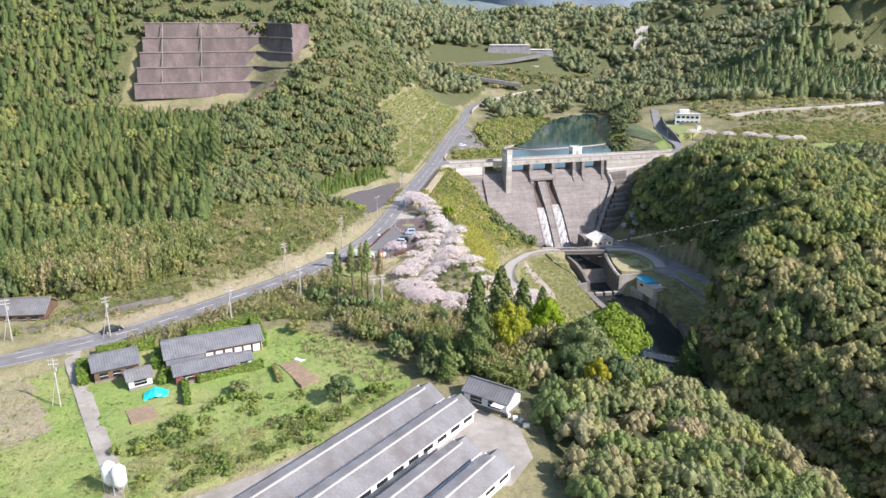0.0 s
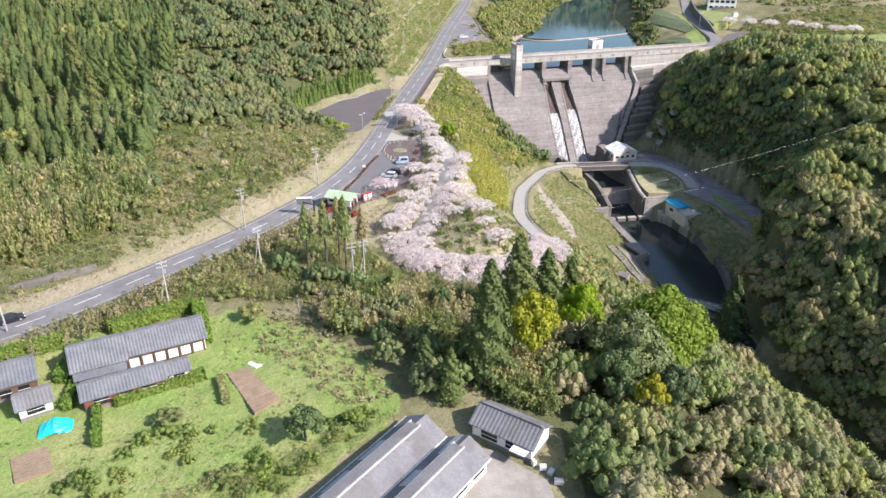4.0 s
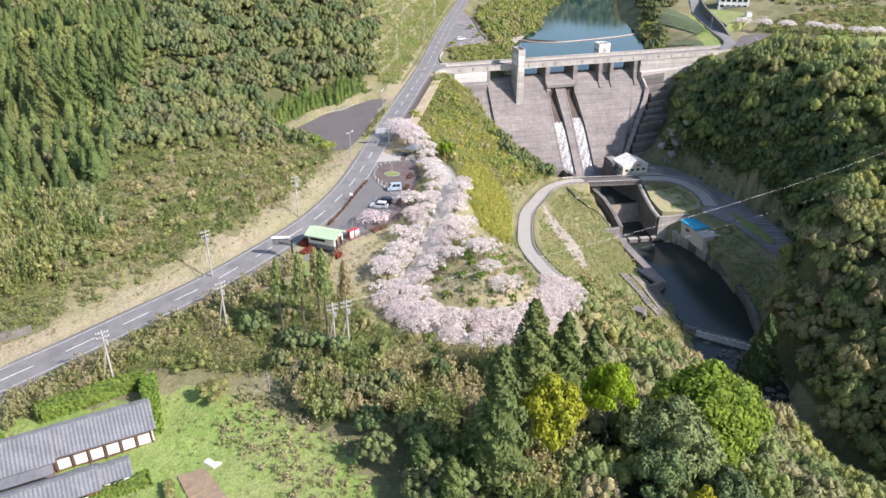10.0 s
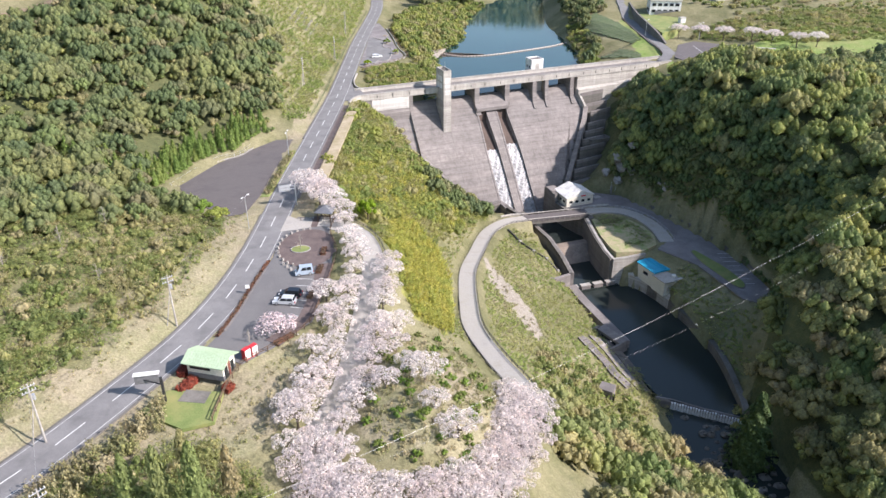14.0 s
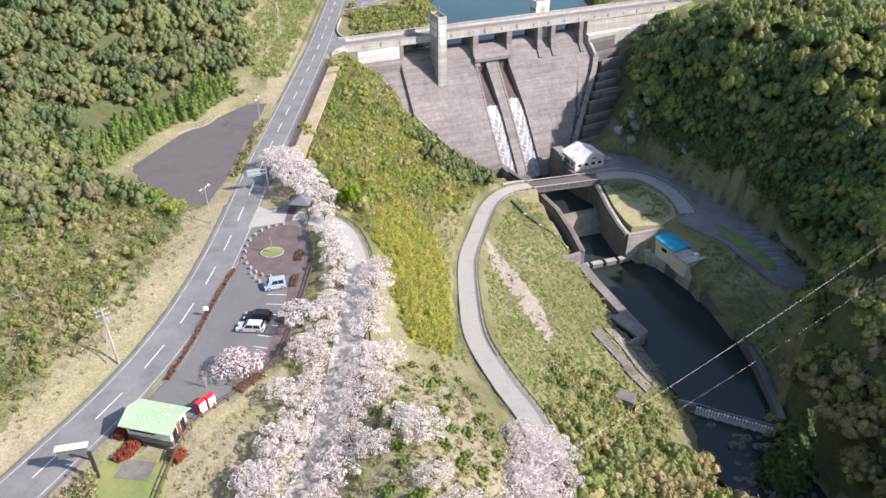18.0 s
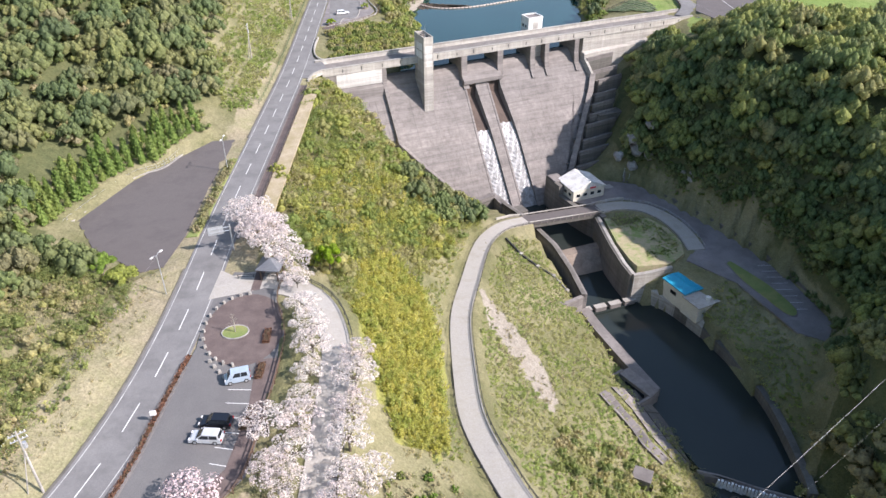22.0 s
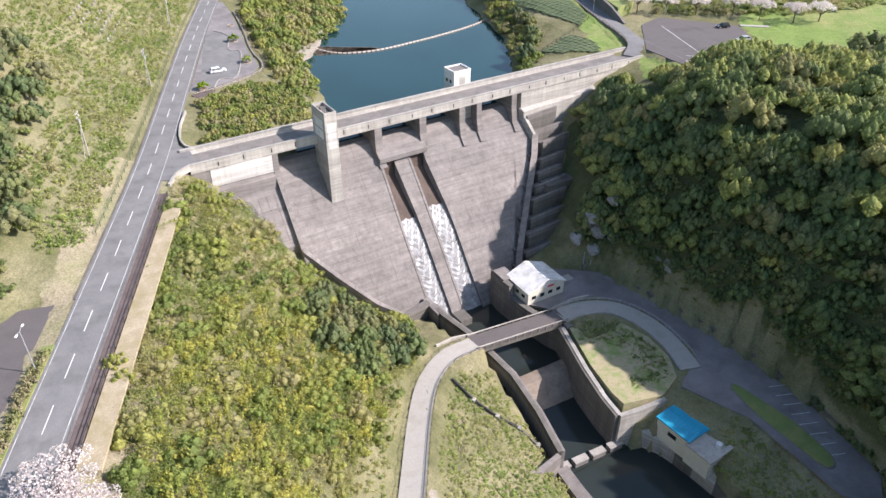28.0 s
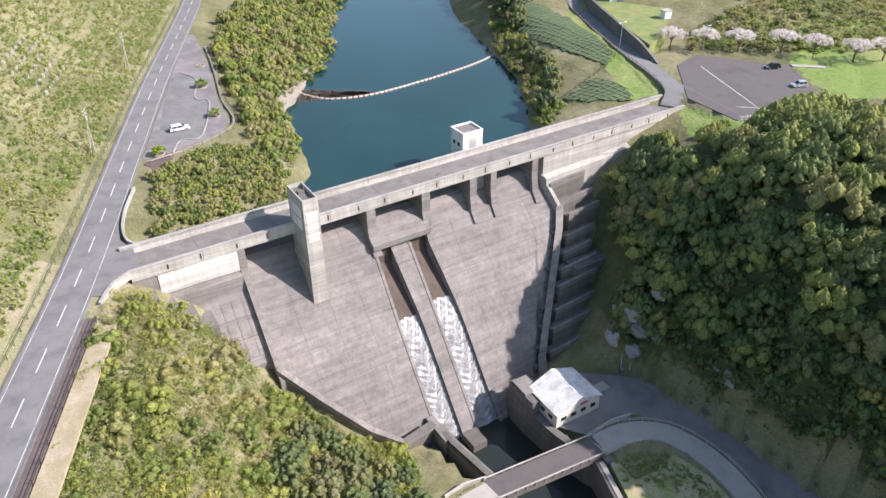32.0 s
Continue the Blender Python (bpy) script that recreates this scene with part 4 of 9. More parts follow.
# chutes, sunk into the face, with side walls, gates and white water
for a, b in CH:
    wpart("chute_floor", dpts(Geo(), [[(edge(e, n), n, z - (depth(n) if n > 1 else 0)) for (u, n, z) in crest(0)] for e in (a, b)]), M_CHUTE, DAM, "wet brown chute floor")
    for e in (a, b):
        ring = [[(edge(e, n) + s, n, face_z(n) + h) for s, h in ((-.3, -4), (.3, -4), (.3, 0.22), (-.3, 0.22))] for n in np.linspace(1.6, 29.6, 10)]
        wpart("chute_wall", dpts(Geo(), ring), M_CONC, DAM)
    lo, hi = 9.5 if a[0] < 12 else 8.6, 29.5
    steps = 46
    rings = []
    for k in range(steps + 1):
        n = lo + (hi - lo) * k / steps
        grow = min(1.0, 0.15 + k / 14)
        ua, ub = edge(a, n) + .32, edge(b, n) - .32
        top = []
        for j in range(9):
            q = n + 0.9 * grow * (1 - abs(j - 4) / 4) + 0.15 * math.sin(2.3 * k + j)
            top.append((ub + (ua - ub) * j / 8, q, face_z(q) - depth(q) + 0.12 + 0.30 * grow * (k % 2) + 0.08 * ((j + k) % 3)))
        rings.append([(ua, n, face_z(n) - depth(n) - 0.3), (ub, n, face_z(n) - depth(n) - 0.3)] + top)
    wpart("falling_water", dpts(Geo(), rings), M_FOAM, DAM, "white water sliding down a chute")
    g = dbox(Geo(), a[0] + .3, b[0] - .3, -1.5, 0.3, face_z(1) - 3.6, -2.6)
    wpart("outlet_gate", g, M_DARKMETAL, DAM, "dark steel outlet gate")
# block over the outlets
g = Geo()
dpts(g, [[(u, -4.6, 2.24), (u, -2.6, 1.9), (u, -0.6, 0.75), (u, 1.6, -0.9), (u, 2.1, -1.2), (u, 2.1, -2.3), (u, -4, -2.3)] for u in (9.3, 22.5)])
wpart("outlet_lintel", g, M_CONC, DAM)
# deck and parapets, joint by joint
JOINTS = list(np.linspace(-34, 97, 12))
for a, b in zip(JOINTS, JOINTS[1:]):
    wpart("deck_slab", dbox(Geo(), a + .02, b - .02, -7.3, -0.1, 6.2, 7.2), M_CONC_L, DAM)
    wpart("road_slab", dbox(Geo(), a + .02, b - .02, -6.7, -0.75, 7.2, 7.28), M_DECK, DAM, "brownish grey worn asphalt")
    p = wpart("front_parapet", dbox(Geo(), a + .03, b - .03, -0.42, 0.12, 6.0, 8.05), M_CONC_L, DAM)
    wpart("coping", dbox(Geo(), a + .03, b - .03, -0.5, 0.2, 8.05, 8.2), M_CONC_L, p)
    wpart("rain_spout", dbox(Geo(), b - .5, b - .3, 0.12, 0.2, 6.6, 7.7), M_DARKMETAL, p)
    wpart("rain_spout", dbox(Geo(), (a + b) / 2 - .1, (a + b) / 2 + .1, 0.12, 0.2, 6.6, 7.5), M_DARKMETAL, p)
    p = wpart("back_parapet", dbox(Geo(), a + .03, b - .03, -7.75, -7.25, 6.0, 8.4), M_CONC_L, DAM)
    wpart("coping", dbox(Geo(), a + .03, b - .03, -7.85, -7.15, 8.4, 8.55), M_CONC_L, p)
    wpart("kerb", dbox(Geo(), a + .03, b - .03, -7.2, -6.75, 7.2, 7.42), M_CONC_L, DAM)
    wpart("kerb", dbox(Geo(), a + .03, b - .03, -0.72, -0.45, 7.2, 7.42), M_CONC_L, DAM)
for u, w in ((-15.6, 1.3), (10.2, 1.9), (22.6, 1.9), (34.2, 1.7), (39.4, 1.5), (50.6, 1.6)):
    g = Geo()
    dpts(g, [[(u - w / 2, -9, z), (u + w / 2, -9, z), (u + w / 2, n1, z), (u - w / 2, n1, z)] for z, n1 in ((-3.5, 2.4), (-1.5, 0.8), (2, 0.15), (6.2, 0.05))])
    wpart("pier", g, M_CONC, DAM)
wpart("infill_wall", dbox(Geo(), 35.1, 38.6, -3.0, -2.4, 1.5, 6.2), M_CONC_L, DAM, "pale infill panel between piers")
# gate tower
tower = wpart("gate_tower", dbox(Geo(), -5.1, -2.2, -2.0, 4.9, -9.5, 14.0), M_CONC_L, DAM, "tall square concrete gate tower")
for a in (0, 1):
    for b in (0, 1):
        wpart("wall_panel", dbox(Geo(), -5.16, -5.08, -1.2 + 2.6 * a, 1.0 + 2.6 * a, 8.2 + 2.4 * b, 10.2 + 2.4 * b), M_WHITE, tower, "pale flat panel")
wpart("wall_panel", dbox(Geo(), -4.7, -2.6, 4.88, 4.97, 6.2, 12.2), M_PATCH, tower, "pale flat panel")
for u0, u1, n0, n1 in ((-5.1, -2.2, 4.65, 4.9), (-5.1, -2.2, -2.0, -1.75), (-5.1, -4.85, -1.75, 4.65), (-2.45, -2.2, -1.75, 4.65)):
    wpart("roof_parapet", dbox(Geo(), u0, u1, n0, n1, 14.0, 14.8), M_CONC_L, tower)
wpart("roof_deck", dbox(Geo(), -4.85, -2.45, -1.75, 4.65, 14.0, 14.06), M_CONC_D, tower, "dark stained flat roof")
wpart("hatch", dbox(Geo(), -4.2, -3.2, 0.2, 1.2, 14.06, 14.6), M_CONC_D, tower)
wpart("mast", Geo().tube([tuple(dam(-3.6, 2.4, 14.05)), tuple(dam(-3.6, 2.4, 17.6))], 0.05, 0.03), M_STEEL, tower)
# valve house behind the deck
house = wpart("valve_house", dbox(Geo(), 36.9, 42.0, -12.7, -8.0, -14, 11.8), M_WHITE, DAM, "white painted valve house on the crest")
for u0, u1, n0, n1 in ((36.8, 42.1, -8.25, -7.95), (36.8, 42.1, -12.8, -12.5), (36.8, 37.1, -12.5, -8.25), (41.8, 42.1, -12.5, -8.25)):
    wpart("roof_parapet", dbox(Geo(), u0, u1, n0, n1, 11.8, 12.2), M_WHITE, house)
wpart("roof_deck", dbox(Geo(), 37.1, 41.8, -12.5, -8.25, 11.8, 11.86), M_CONC, house)
wpart("door", dbox(Geo(), 38.6, 40.4, -8.0, -7.93, 7.3, 10.6), M_CONC_L, house, "pale grey steel door")
for n in (-9.6, -11.4):
    wpart("window", dbox(Geo(), 36.84, 36.92, n - .4, n + .4, 8.8, 9.6), M_GLASS, house)
# training walls
ring = [[(-15.6 + s, n, face_z(n) + h) for s, h in ((-.5, -5), (.5, -5), (.5, 2.3), (-.5, 2.3))] for n in np.linspace(-0.2, 13, 6)]
wpart("training_wall", dpts(Geo(), ring), M_CONC, DAM)
ring = [[(right_edge(n) + s, n, face_z(n) + h) for s, h in ((-.5, -6), (1.6, -6), (1.6, 2.2), (-.5, 2.2))] for n in np.linspace(4.5, 25.5, 8)]
wpart("training_wall", dpts(Geo(), ring), M_CONC, DAM)
ring = [[(right_edge(n) + s, n, face_z(n) + h) for s, h in ((-.3, -6), (.6, -6), (.6, 2.6), (-.3, 2.6))] for n in np.linspace(-0.3, 4.6, 4)]
wpart("training_wall", dpts(Geo(), ring), M_CONC_L, DAM)
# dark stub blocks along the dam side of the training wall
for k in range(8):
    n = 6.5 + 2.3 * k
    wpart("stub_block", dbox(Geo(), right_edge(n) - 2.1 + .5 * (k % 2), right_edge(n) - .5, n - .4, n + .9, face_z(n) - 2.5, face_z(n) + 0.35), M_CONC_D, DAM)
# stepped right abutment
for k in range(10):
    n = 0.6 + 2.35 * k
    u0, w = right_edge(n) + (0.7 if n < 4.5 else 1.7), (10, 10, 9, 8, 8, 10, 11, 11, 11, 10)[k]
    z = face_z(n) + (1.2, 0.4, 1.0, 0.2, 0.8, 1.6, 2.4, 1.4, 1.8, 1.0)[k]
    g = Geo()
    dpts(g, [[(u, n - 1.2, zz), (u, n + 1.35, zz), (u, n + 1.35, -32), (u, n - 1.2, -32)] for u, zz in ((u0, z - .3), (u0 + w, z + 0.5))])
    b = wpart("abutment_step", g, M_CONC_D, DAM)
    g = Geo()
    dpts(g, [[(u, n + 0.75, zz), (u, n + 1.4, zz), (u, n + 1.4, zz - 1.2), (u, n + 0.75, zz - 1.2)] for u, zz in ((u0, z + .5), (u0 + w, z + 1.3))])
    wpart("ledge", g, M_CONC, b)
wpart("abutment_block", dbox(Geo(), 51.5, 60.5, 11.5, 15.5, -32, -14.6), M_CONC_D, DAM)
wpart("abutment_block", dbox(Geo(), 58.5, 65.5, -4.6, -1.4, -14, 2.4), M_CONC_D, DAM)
# the non-overflow ends
g = Geo()
dpts(g, [[(u, -7.2, 6.2), (u, -0.1, 6.2), (u, 0.0, 1.6), (u, 0.5, 0.8), (u, 1.0, -1.9), (u, 9.4, -12.6), (u, 9.4, -30), (u, -7.2, -30)] for u in (-34, -16.1)])
wpart("left_abutment", g, M_CONC, DAM)
wpart("upper_face", dbox(Geo(), -30, -16.3, -0.1, 0.06, 1.9, 5.9), M_PATCH, DAM, "freshly patched pale concrete")
for k in range(7):
    for j in range(3):
        n = 1.8 + 2.3 * j
        u = -29 + 1.9 * k
        g = Geo()
        dpts(g, [[(uu, n + a, -1.9 - (n + a - 1.0) * 1.27 + h) for a, h in ((0, 0.12), (2.1, 0.12), (2.1, -.3), (0, -.3))] for uu in (u, u + 1.8)])
        wpart("facing_slab", g, M_CONC, DAM)
for k in range(4):
    wpart("abutment_step", dbox(Geo(), -33.5 + 2.6 * k, -31 + 2.6 * k, 0.2, 3.0 + 1.2 * k, -14, 3.6 - 2.2 * k), M_CONC, DAM)
g = Geo()
dpts(g, [[(u, -7.2, 6.0), (u, -0.1, 6.0), (u, 0.0, b), (u, 1.4, b - .6), (u, 1.4, -12), (u, -7.2, -12)] for u, b in ((53, 1.5), (70, 2.2), (97, 5.0))])
wpart("right_abutment", g, M_CONC_L, DAM)
# toe wall along the left foot of the face
TOE = [dam(-15.8, 11.6, -13.2), dam(-10, 17, -19.5), dam(-3.5, 22.5, -26), dam(1.3, 26.2, -28.8), dam(8.2, 25.4, -28.4)]
wpart("toe_wall", wall_run(TOE, 1.1, 0.0, -36), M_CONC_D, DAM)
wpart("toe_wall_coping", wall_run(TOE, 1.35, 0.28, None), M_CONC, DAM)
wpart("end_pier", dbox(Geo(), 8.0, 9.6, 23, 30, -40, -29), M_CONC, DAM)
wpart("splitter_wall", dbox(Geo(), 14.0, 17.2, 27, 31, -42, -33.2), M_CONC_D, DAM)

# curved ends of the parapet where the deck meets the road
for nm, pts, h in (("curved_parapet", [(-1.2, 347.5, 8), (-0.4, 350.5, 8), (0.6, 352.8, 8), (2.6, 354.9, 8), tuple(dam(-33, -0.15, 8))], 0.3), ("curved_parapet", [(2.2, 385, 8), (1.0, 376, 8), (1.0, 369, 8), (2.2, 364.5, 8), (4.0, 362.9, 8), tuple(dam(-33, -7.5, 8))], 0.5)):
    line = smooth_line(pts, 0.8)
    tagged(part(nm, wall_run([tuple(p) for p in line], 0.4, h, 6.8), M_CONC_L), "low pale concrete wall curving into the road", "wall", kind="structure")
tagged(part("junction_apron", Geo().prism([(-4, 350), (-0.9, 349.6), (1.2, 354), (4.2, 356.2), (3.0, 362), (0.6, 366), (0.2, 371), (-3, 372)], 7.5, 8.035), M_ASPH), "asphalt apron joining road and dam crest", "pavement", kind="structure")

# ---- below the dam ----
BASIN = thing("stilling_basin", "stained concrete stilling basin with tall side walls, the right one darker", "basin", (68, 315, -40))
LW = [(50.6, 341.5, -29.2), (52, 336.5, -29), (56, 326.5, -28.6), (60.6, 314.5, -30.2), (62, 304, -31.2), (62.1, 293.5, -31.6)]
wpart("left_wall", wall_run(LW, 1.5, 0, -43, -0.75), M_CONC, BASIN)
wpart("wall_coping", wall_run(LW, 1.0, 0.12, None, -0.5), M_CONC_D, BASIN)
wpart("end_wall", wall_run([(62.1, 293.0, -31.6), (57, 290.4, -31.2), (52.5, 289.8, -30)], 1.0, 0, -40), M_CONC, BASIN)
RW = [(68.6, 345.5, -25.2), (69.6, 341, -25.2), (70.5, 338.4, -25.3), (70.6, 338.2, -28.2), (72.4, 332.8, -28.2), (75.4, 326.3, -28.2), (77.0, 323.6, -28.2), (76.2, 310, -28.4), (76.6, 302, -29.2), (77.3, 297.2, -29.6)]
# right wall in a darker concrete than the left
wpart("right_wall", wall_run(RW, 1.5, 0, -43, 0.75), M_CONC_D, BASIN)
wpart("wall_coping", wall_run(RW[6:], 0.9, 0.14, None, 0.45), M_CONC_L, BASIN)
wpart("end_wall", wall_run([(76.8, 297.0, -29.6), (82, 297.2, -29.2), (87.2, 297.6, -28.6)], 1.0, 0, -42), M_CONC_L, BASIN)
wpart("gate_pier", Geo().box(69.6, 342.8, -43, 3.4, 4.6, 18.2, radians(14)), M_CONC, BASIN)
for k in range(4):
    x, y = 70.2 + 1.7 * k, 339.0 - 3.9 * k
    wpart("buttress", Geo().box(x - .4, y, -42, 0.8, 0.9, 13.4, radians(-22)), M_CONC, BASIN)
g = Geo()
g.loft([[(61.3, 316.5, -43), (61.3, 316.5, -34), (61.3, 313.6, -34), (61.0, 308.6, -38.6), (61.0, 308.6, -43)], [(77.2, 320.2, -43), (77.2, 320.2, -34), (77.2, 317.2, -34), (76.9, 311.8, -38.6), (76.9, 311.8, -43)]])
wpart("sub_weir", g, M_TAN, BASIN, "tan stained concrete weir across the basin")
baf = thing("baffle_block", "weathered pale concrete baffle block in the water", "block", (0, 0, 0), 0, "row of baffle blocks")
part("block", Geo().box(0, 0, -4, 3.2, 1.5, 5.2, 0, 0.94), M_CONC, baf)
part("cap", Geo().box(0, 0, 1.2, 3.25, 1.55, 0.25), M_CONC_L, baf)
spots = [(63.9 + 4.15 * k, 294.2 + 0.72 * k) for k in range(4)]
baf.matrix_world = pose(*spots[0], -38.3, 0, 0, 10)
for x, y in spots[1:]:
    copy_thing(baf, pose(x, y, -38.3, 0, 0, 10))
# footbridge
BR = thing("service_bridge", "narrow grey concrete girder bridge with low parapets", "bridge", (66, 324.5, -30))
A, B = Vector((54.6, 322.2, -26.2)), Vector((77.6, 326.6, -27.2))
d = (B - A).normalized()
s = Vector((d.y, -d.x, 0))
wpart("bridge_deck", Geo().beam(A - Vector((0, 0, .25)), B - Vector((0, 0, .25)), 4.6, 0.5), M_ASPH_D, BR, "dark worn asphalt deck")
for k in (-1, 1):
    wpart("girder", Geo().beam(A + s * 1.9 * k - Vector((0, 0, 1.0)), B + s * 1.9 * k - Vector((0, 0, 1.0)), 0.5, 1.1), M_CONC_D, BR)
    r = wpart("parapet", Geo().beam(A + s * 2.3 * k + Vector((0, 0, .55)), B + s * 2.3 * k + Vector((0, 0, .55)), 0.22, 0.22), M_CONC_L, BR)
    for j in range(13):
        p = A.lerp(B, j / 12) + s * 2.3 * k
        wpart("post", Geo().box(p.x, p.y, p.z - .5, 0.2, 0.25, 1.0, math.atan2(d.y, d.x)), M_CONC, BR)
wpart("bridge_pier", Geo().box(77.6, 325.4, -42, 1.6, 5, 14.2, radians(11)), M_CONC, BR)
# gate house
GH = thing("gate_house", "white gabled control house with a pale sheet roof", "house", (76.3, 339.0, -28.5), -76)
L, Wd = 8.6, 10.6
part("wall", Geo().box(0, 0, 0, L, Wd, 3.5), M_CREAM, GH)
g = Geo()
g.loft([[(x, -Wd / 2, 3.5), (x, Wd / 2, 3.5), (x, 0, 5.6)] for x in (-L / 2, L / 2)])
part("gable", g, M_WHITE, GH)
for k in (-1, 1):
    g = Geo()
    g.loft([[(x, k * (Wd / 2 + .35), 3.4), (x, 0, 5.65), (x, 0, 5.8), (x, k * (Wd / 2 + .35), 3.55)] for x in (-L / 2 - .3, L / 2 + .3)])
    rf = part("roof", g, M_WHITE, GH)
    for j in range(10):
        x = -L / 2 + j * L / 9
        part("seam", Geo().beam((x, k * (Wd / 2 + .35), 3.57), (x, 0, 5.83), 0.08, 0.06), M_WHITE, rf)
for k in range(4):
    w = part("window", Geo().box(L / 2 + .02, -3.6 + 2.4 * k, 1.3, 0.1, 1.2, 0.9), M_GLASS, GH)
    part("window_frame", Geo().box(L / 2 + .03, -3.6 + 2.4 * k, 1.15, 0.12, 1.4, 0.12), M_WHITE, w)
for k in range(3):
    part("window", Geo().box(-2.4 + 2.4 * k, -Wd / 2 - .02, 1.3, 1.2, 0.1, 0.8), M_GLASS, GH)
part("emblem", Geo().box(L / 2 + .03, 1.2, 3.3, 0.08, 1.9, 0.5), M_RED, GH, "plain red emblem shape")
part("drain_cover", Geo().box(9.4, 1.0, -.02, 2.6, 2.2, 0.1), M_PAVE, None)
bpy.data.objects["drain_cover"].matrix_world = pose(76.8, 338.2, -28.46, 0, 0, 12)
tagged(bpy.data.objects["drain_cover"], "pale concrete cover slab flush with the yard", "cover")
# blue-roofed pump house
PH = thing("pump_house", "cream pump house with a bright blue metal roof", "house", (88.8, 288.6, -33.6), -72)
part("wall", Geo().box(-3.4, 0, -1.5, 7.6, 5.4, 5.0), M_CREAM, PH)
part("low_wall", Geo().box(3.0, 0, -1.5, 5.4, 6.4, 4.5), M_CREAM, PH)
g = Geo()
g.loft([[(-7.5, y, 3.5), (0.7, y, 3.5), (0.7, y, 3.8), (-7.5, y, 3.8)] if abs(y) > 1 else [(-7.5, y, 3.6), (0.7, y, 3.6), (0.7, y, 4.2), (-7.5, y, 4.2)] for y in (-3.0, 0, 3.0)])
rf = part("roof", g, M_BLUE, PH, "bright blue standing seam roof")
for k in range(12):
    x = -7.3 + .7 * k
    for sgn in (-1, 1):
        part("seam", Geo().beam((x, sgn * 3.0, 3.83), (x, 0, 4.23), 0.05, 0.06), M_BLUE, rf)
part("flat_roof", Geo().box(3.1, 0, 3.0, 5.9, 6.9, 0.25), M_CONC_L, PH)
part("water_tank", Geo().tube([(4.2, 1.2, 3.25), (4.2, 1.2, 4.1)], 0.6, 0.6, 12), M_WHITE, PH)
part("door", Geo().box(5.72, -1.2, 0.0, 0.08, 1.0, 2.1), M_STEEL, PH)
part("window", Geo().box(-3.4, -2.72, 1.2, 2.0, 0.08, 1.0), M_GLASS, PH)
part("window", Geo().box(-3.4, 2.72, 1.2, 2.0, 0.08, 1.0), M_GLASS, PH)
part("terrace", Geo().box(-8.6, 0.5, -3.5, 3.0, 4.0, 3.4), M_CONC, PH)
part("stair_landing", Geo().box(-7.9, 0.0, -.1, 1.4, 3.0, 0.2), M_CONC_L, PH)
# river walls, the right one in the darker concrete
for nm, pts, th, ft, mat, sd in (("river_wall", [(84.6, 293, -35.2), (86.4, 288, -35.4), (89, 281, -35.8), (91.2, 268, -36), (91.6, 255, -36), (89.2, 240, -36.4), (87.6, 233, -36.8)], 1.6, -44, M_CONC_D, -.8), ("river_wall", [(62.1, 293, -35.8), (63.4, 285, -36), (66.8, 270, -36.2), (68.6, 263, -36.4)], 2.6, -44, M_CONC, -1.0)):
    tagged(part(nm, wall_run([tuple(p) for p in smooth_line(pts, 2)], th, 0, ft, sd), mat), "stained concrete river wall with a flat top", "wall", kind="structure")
setting("bank_slab", Geo().loft([[(81, 296.5, -33.9), (84.4, 292.6, -35.3), (84.4, 292.6, -40), (81, 296.5, -40)], [(85.4, 297, -33.6), (86.6, 288, -35.4), (86.6, 288, -40), (85.4, 297, -40)], [(90.5, 282.5, -33.8), (88.9, 281, -35.8), (88.9, 281, -40), (90.5, 282.5, -40)]]), M_CONC_L, "pale sloping concrete slab beside the river", "slab")
# drain outlet on the left bank
OUT = thing("drain_outlet", "pale concrete culvert outlet set in the bank", "culvert", (64.5, 264, -38), -64)
part("box", Geo().box(0, 1.6, 0, 9.0, 3.0, 3.4), M_CONC, OUT)
part("wing_wall", Geo().box(-4.6, -1.0, -1, 0.6, 5.0, 4.6), M_CONC, OUT)
part("wing_wall", Geo().box(4.4, -1.0, -1, 0.6, 5.0, 4.2), M_CONC, OUT)
# dark slab on the face in place of the shaded culvert opening
part("opening", Geo().box(0.4, 0.02, 0.3, 5.4, 0.2, 2.4), M_GLASS, OUT, "dark slab for the shade in the culvert mouth")
part("apron", Geo().box(0, -3, -1.2, 9.6, 5.0, 0.9), M_CONC_D, OUT)
ST = thing("bank_steps", "pale stepped concrete drain running down the bank", "steps", (60, 251, -35))
chan = [Vector((55.6, 259.0, 0)), Vector((57.6, 254.6, 0)), Vector((59.8, 250.6, 0)), Vector((60.4, 247.0, 0)), Vector((63.2, 243.6, 0))]
for p, h in along(chan, 1.5):
    wpart("step", Geo().box(p.x, p.y, at_land(p.x, p.y) - .8, 1.55, 2.0, 1.15, radians(h)), M_CONC, ST)
for sd in (-1.35, 1.35):
    rim = offset_line(walk_line([tuple(p) for p in chan], 1.5), sd)
    wpart("side_wall", wall_run([(p.x, p.y, at_land(p.x, p.y) + .75) for p in rim], 0.4, 0.0, -42), M_CONC, ST)
RV = thing("bank_revetment", "stained concrete slabs lining the bank above the river", "revetment", (65, 253, -38))
for a, b in (((58.4, 262.0), (61.4, 256.6)), ((61.4, 256.4), (63.0, 250.6)), ((63.0, 250.4), (66.0, 244.6))):
    for f0, f1 in ((0.0, 0.48), (0.52, 1.0)):
        ring = []
        for x, y in (a, b):
            q = [(x + 7.0 * f, y + 1.5 * f) for f in (f0, f1)]
            ring.append([(q[0][0], q[0][1], at_land(x, y) + .5 - 3.6 * f0), (q[1][0], q[1][1], at_land(x, y) + .5 - 3.6 * f1), (q[1][0], q[1][1], -43), (q[0][0], q[0][1], -43)])
        wpart("slab", Geo().loft(ring), M_CONC_D if f0 else M_CONC, RV)
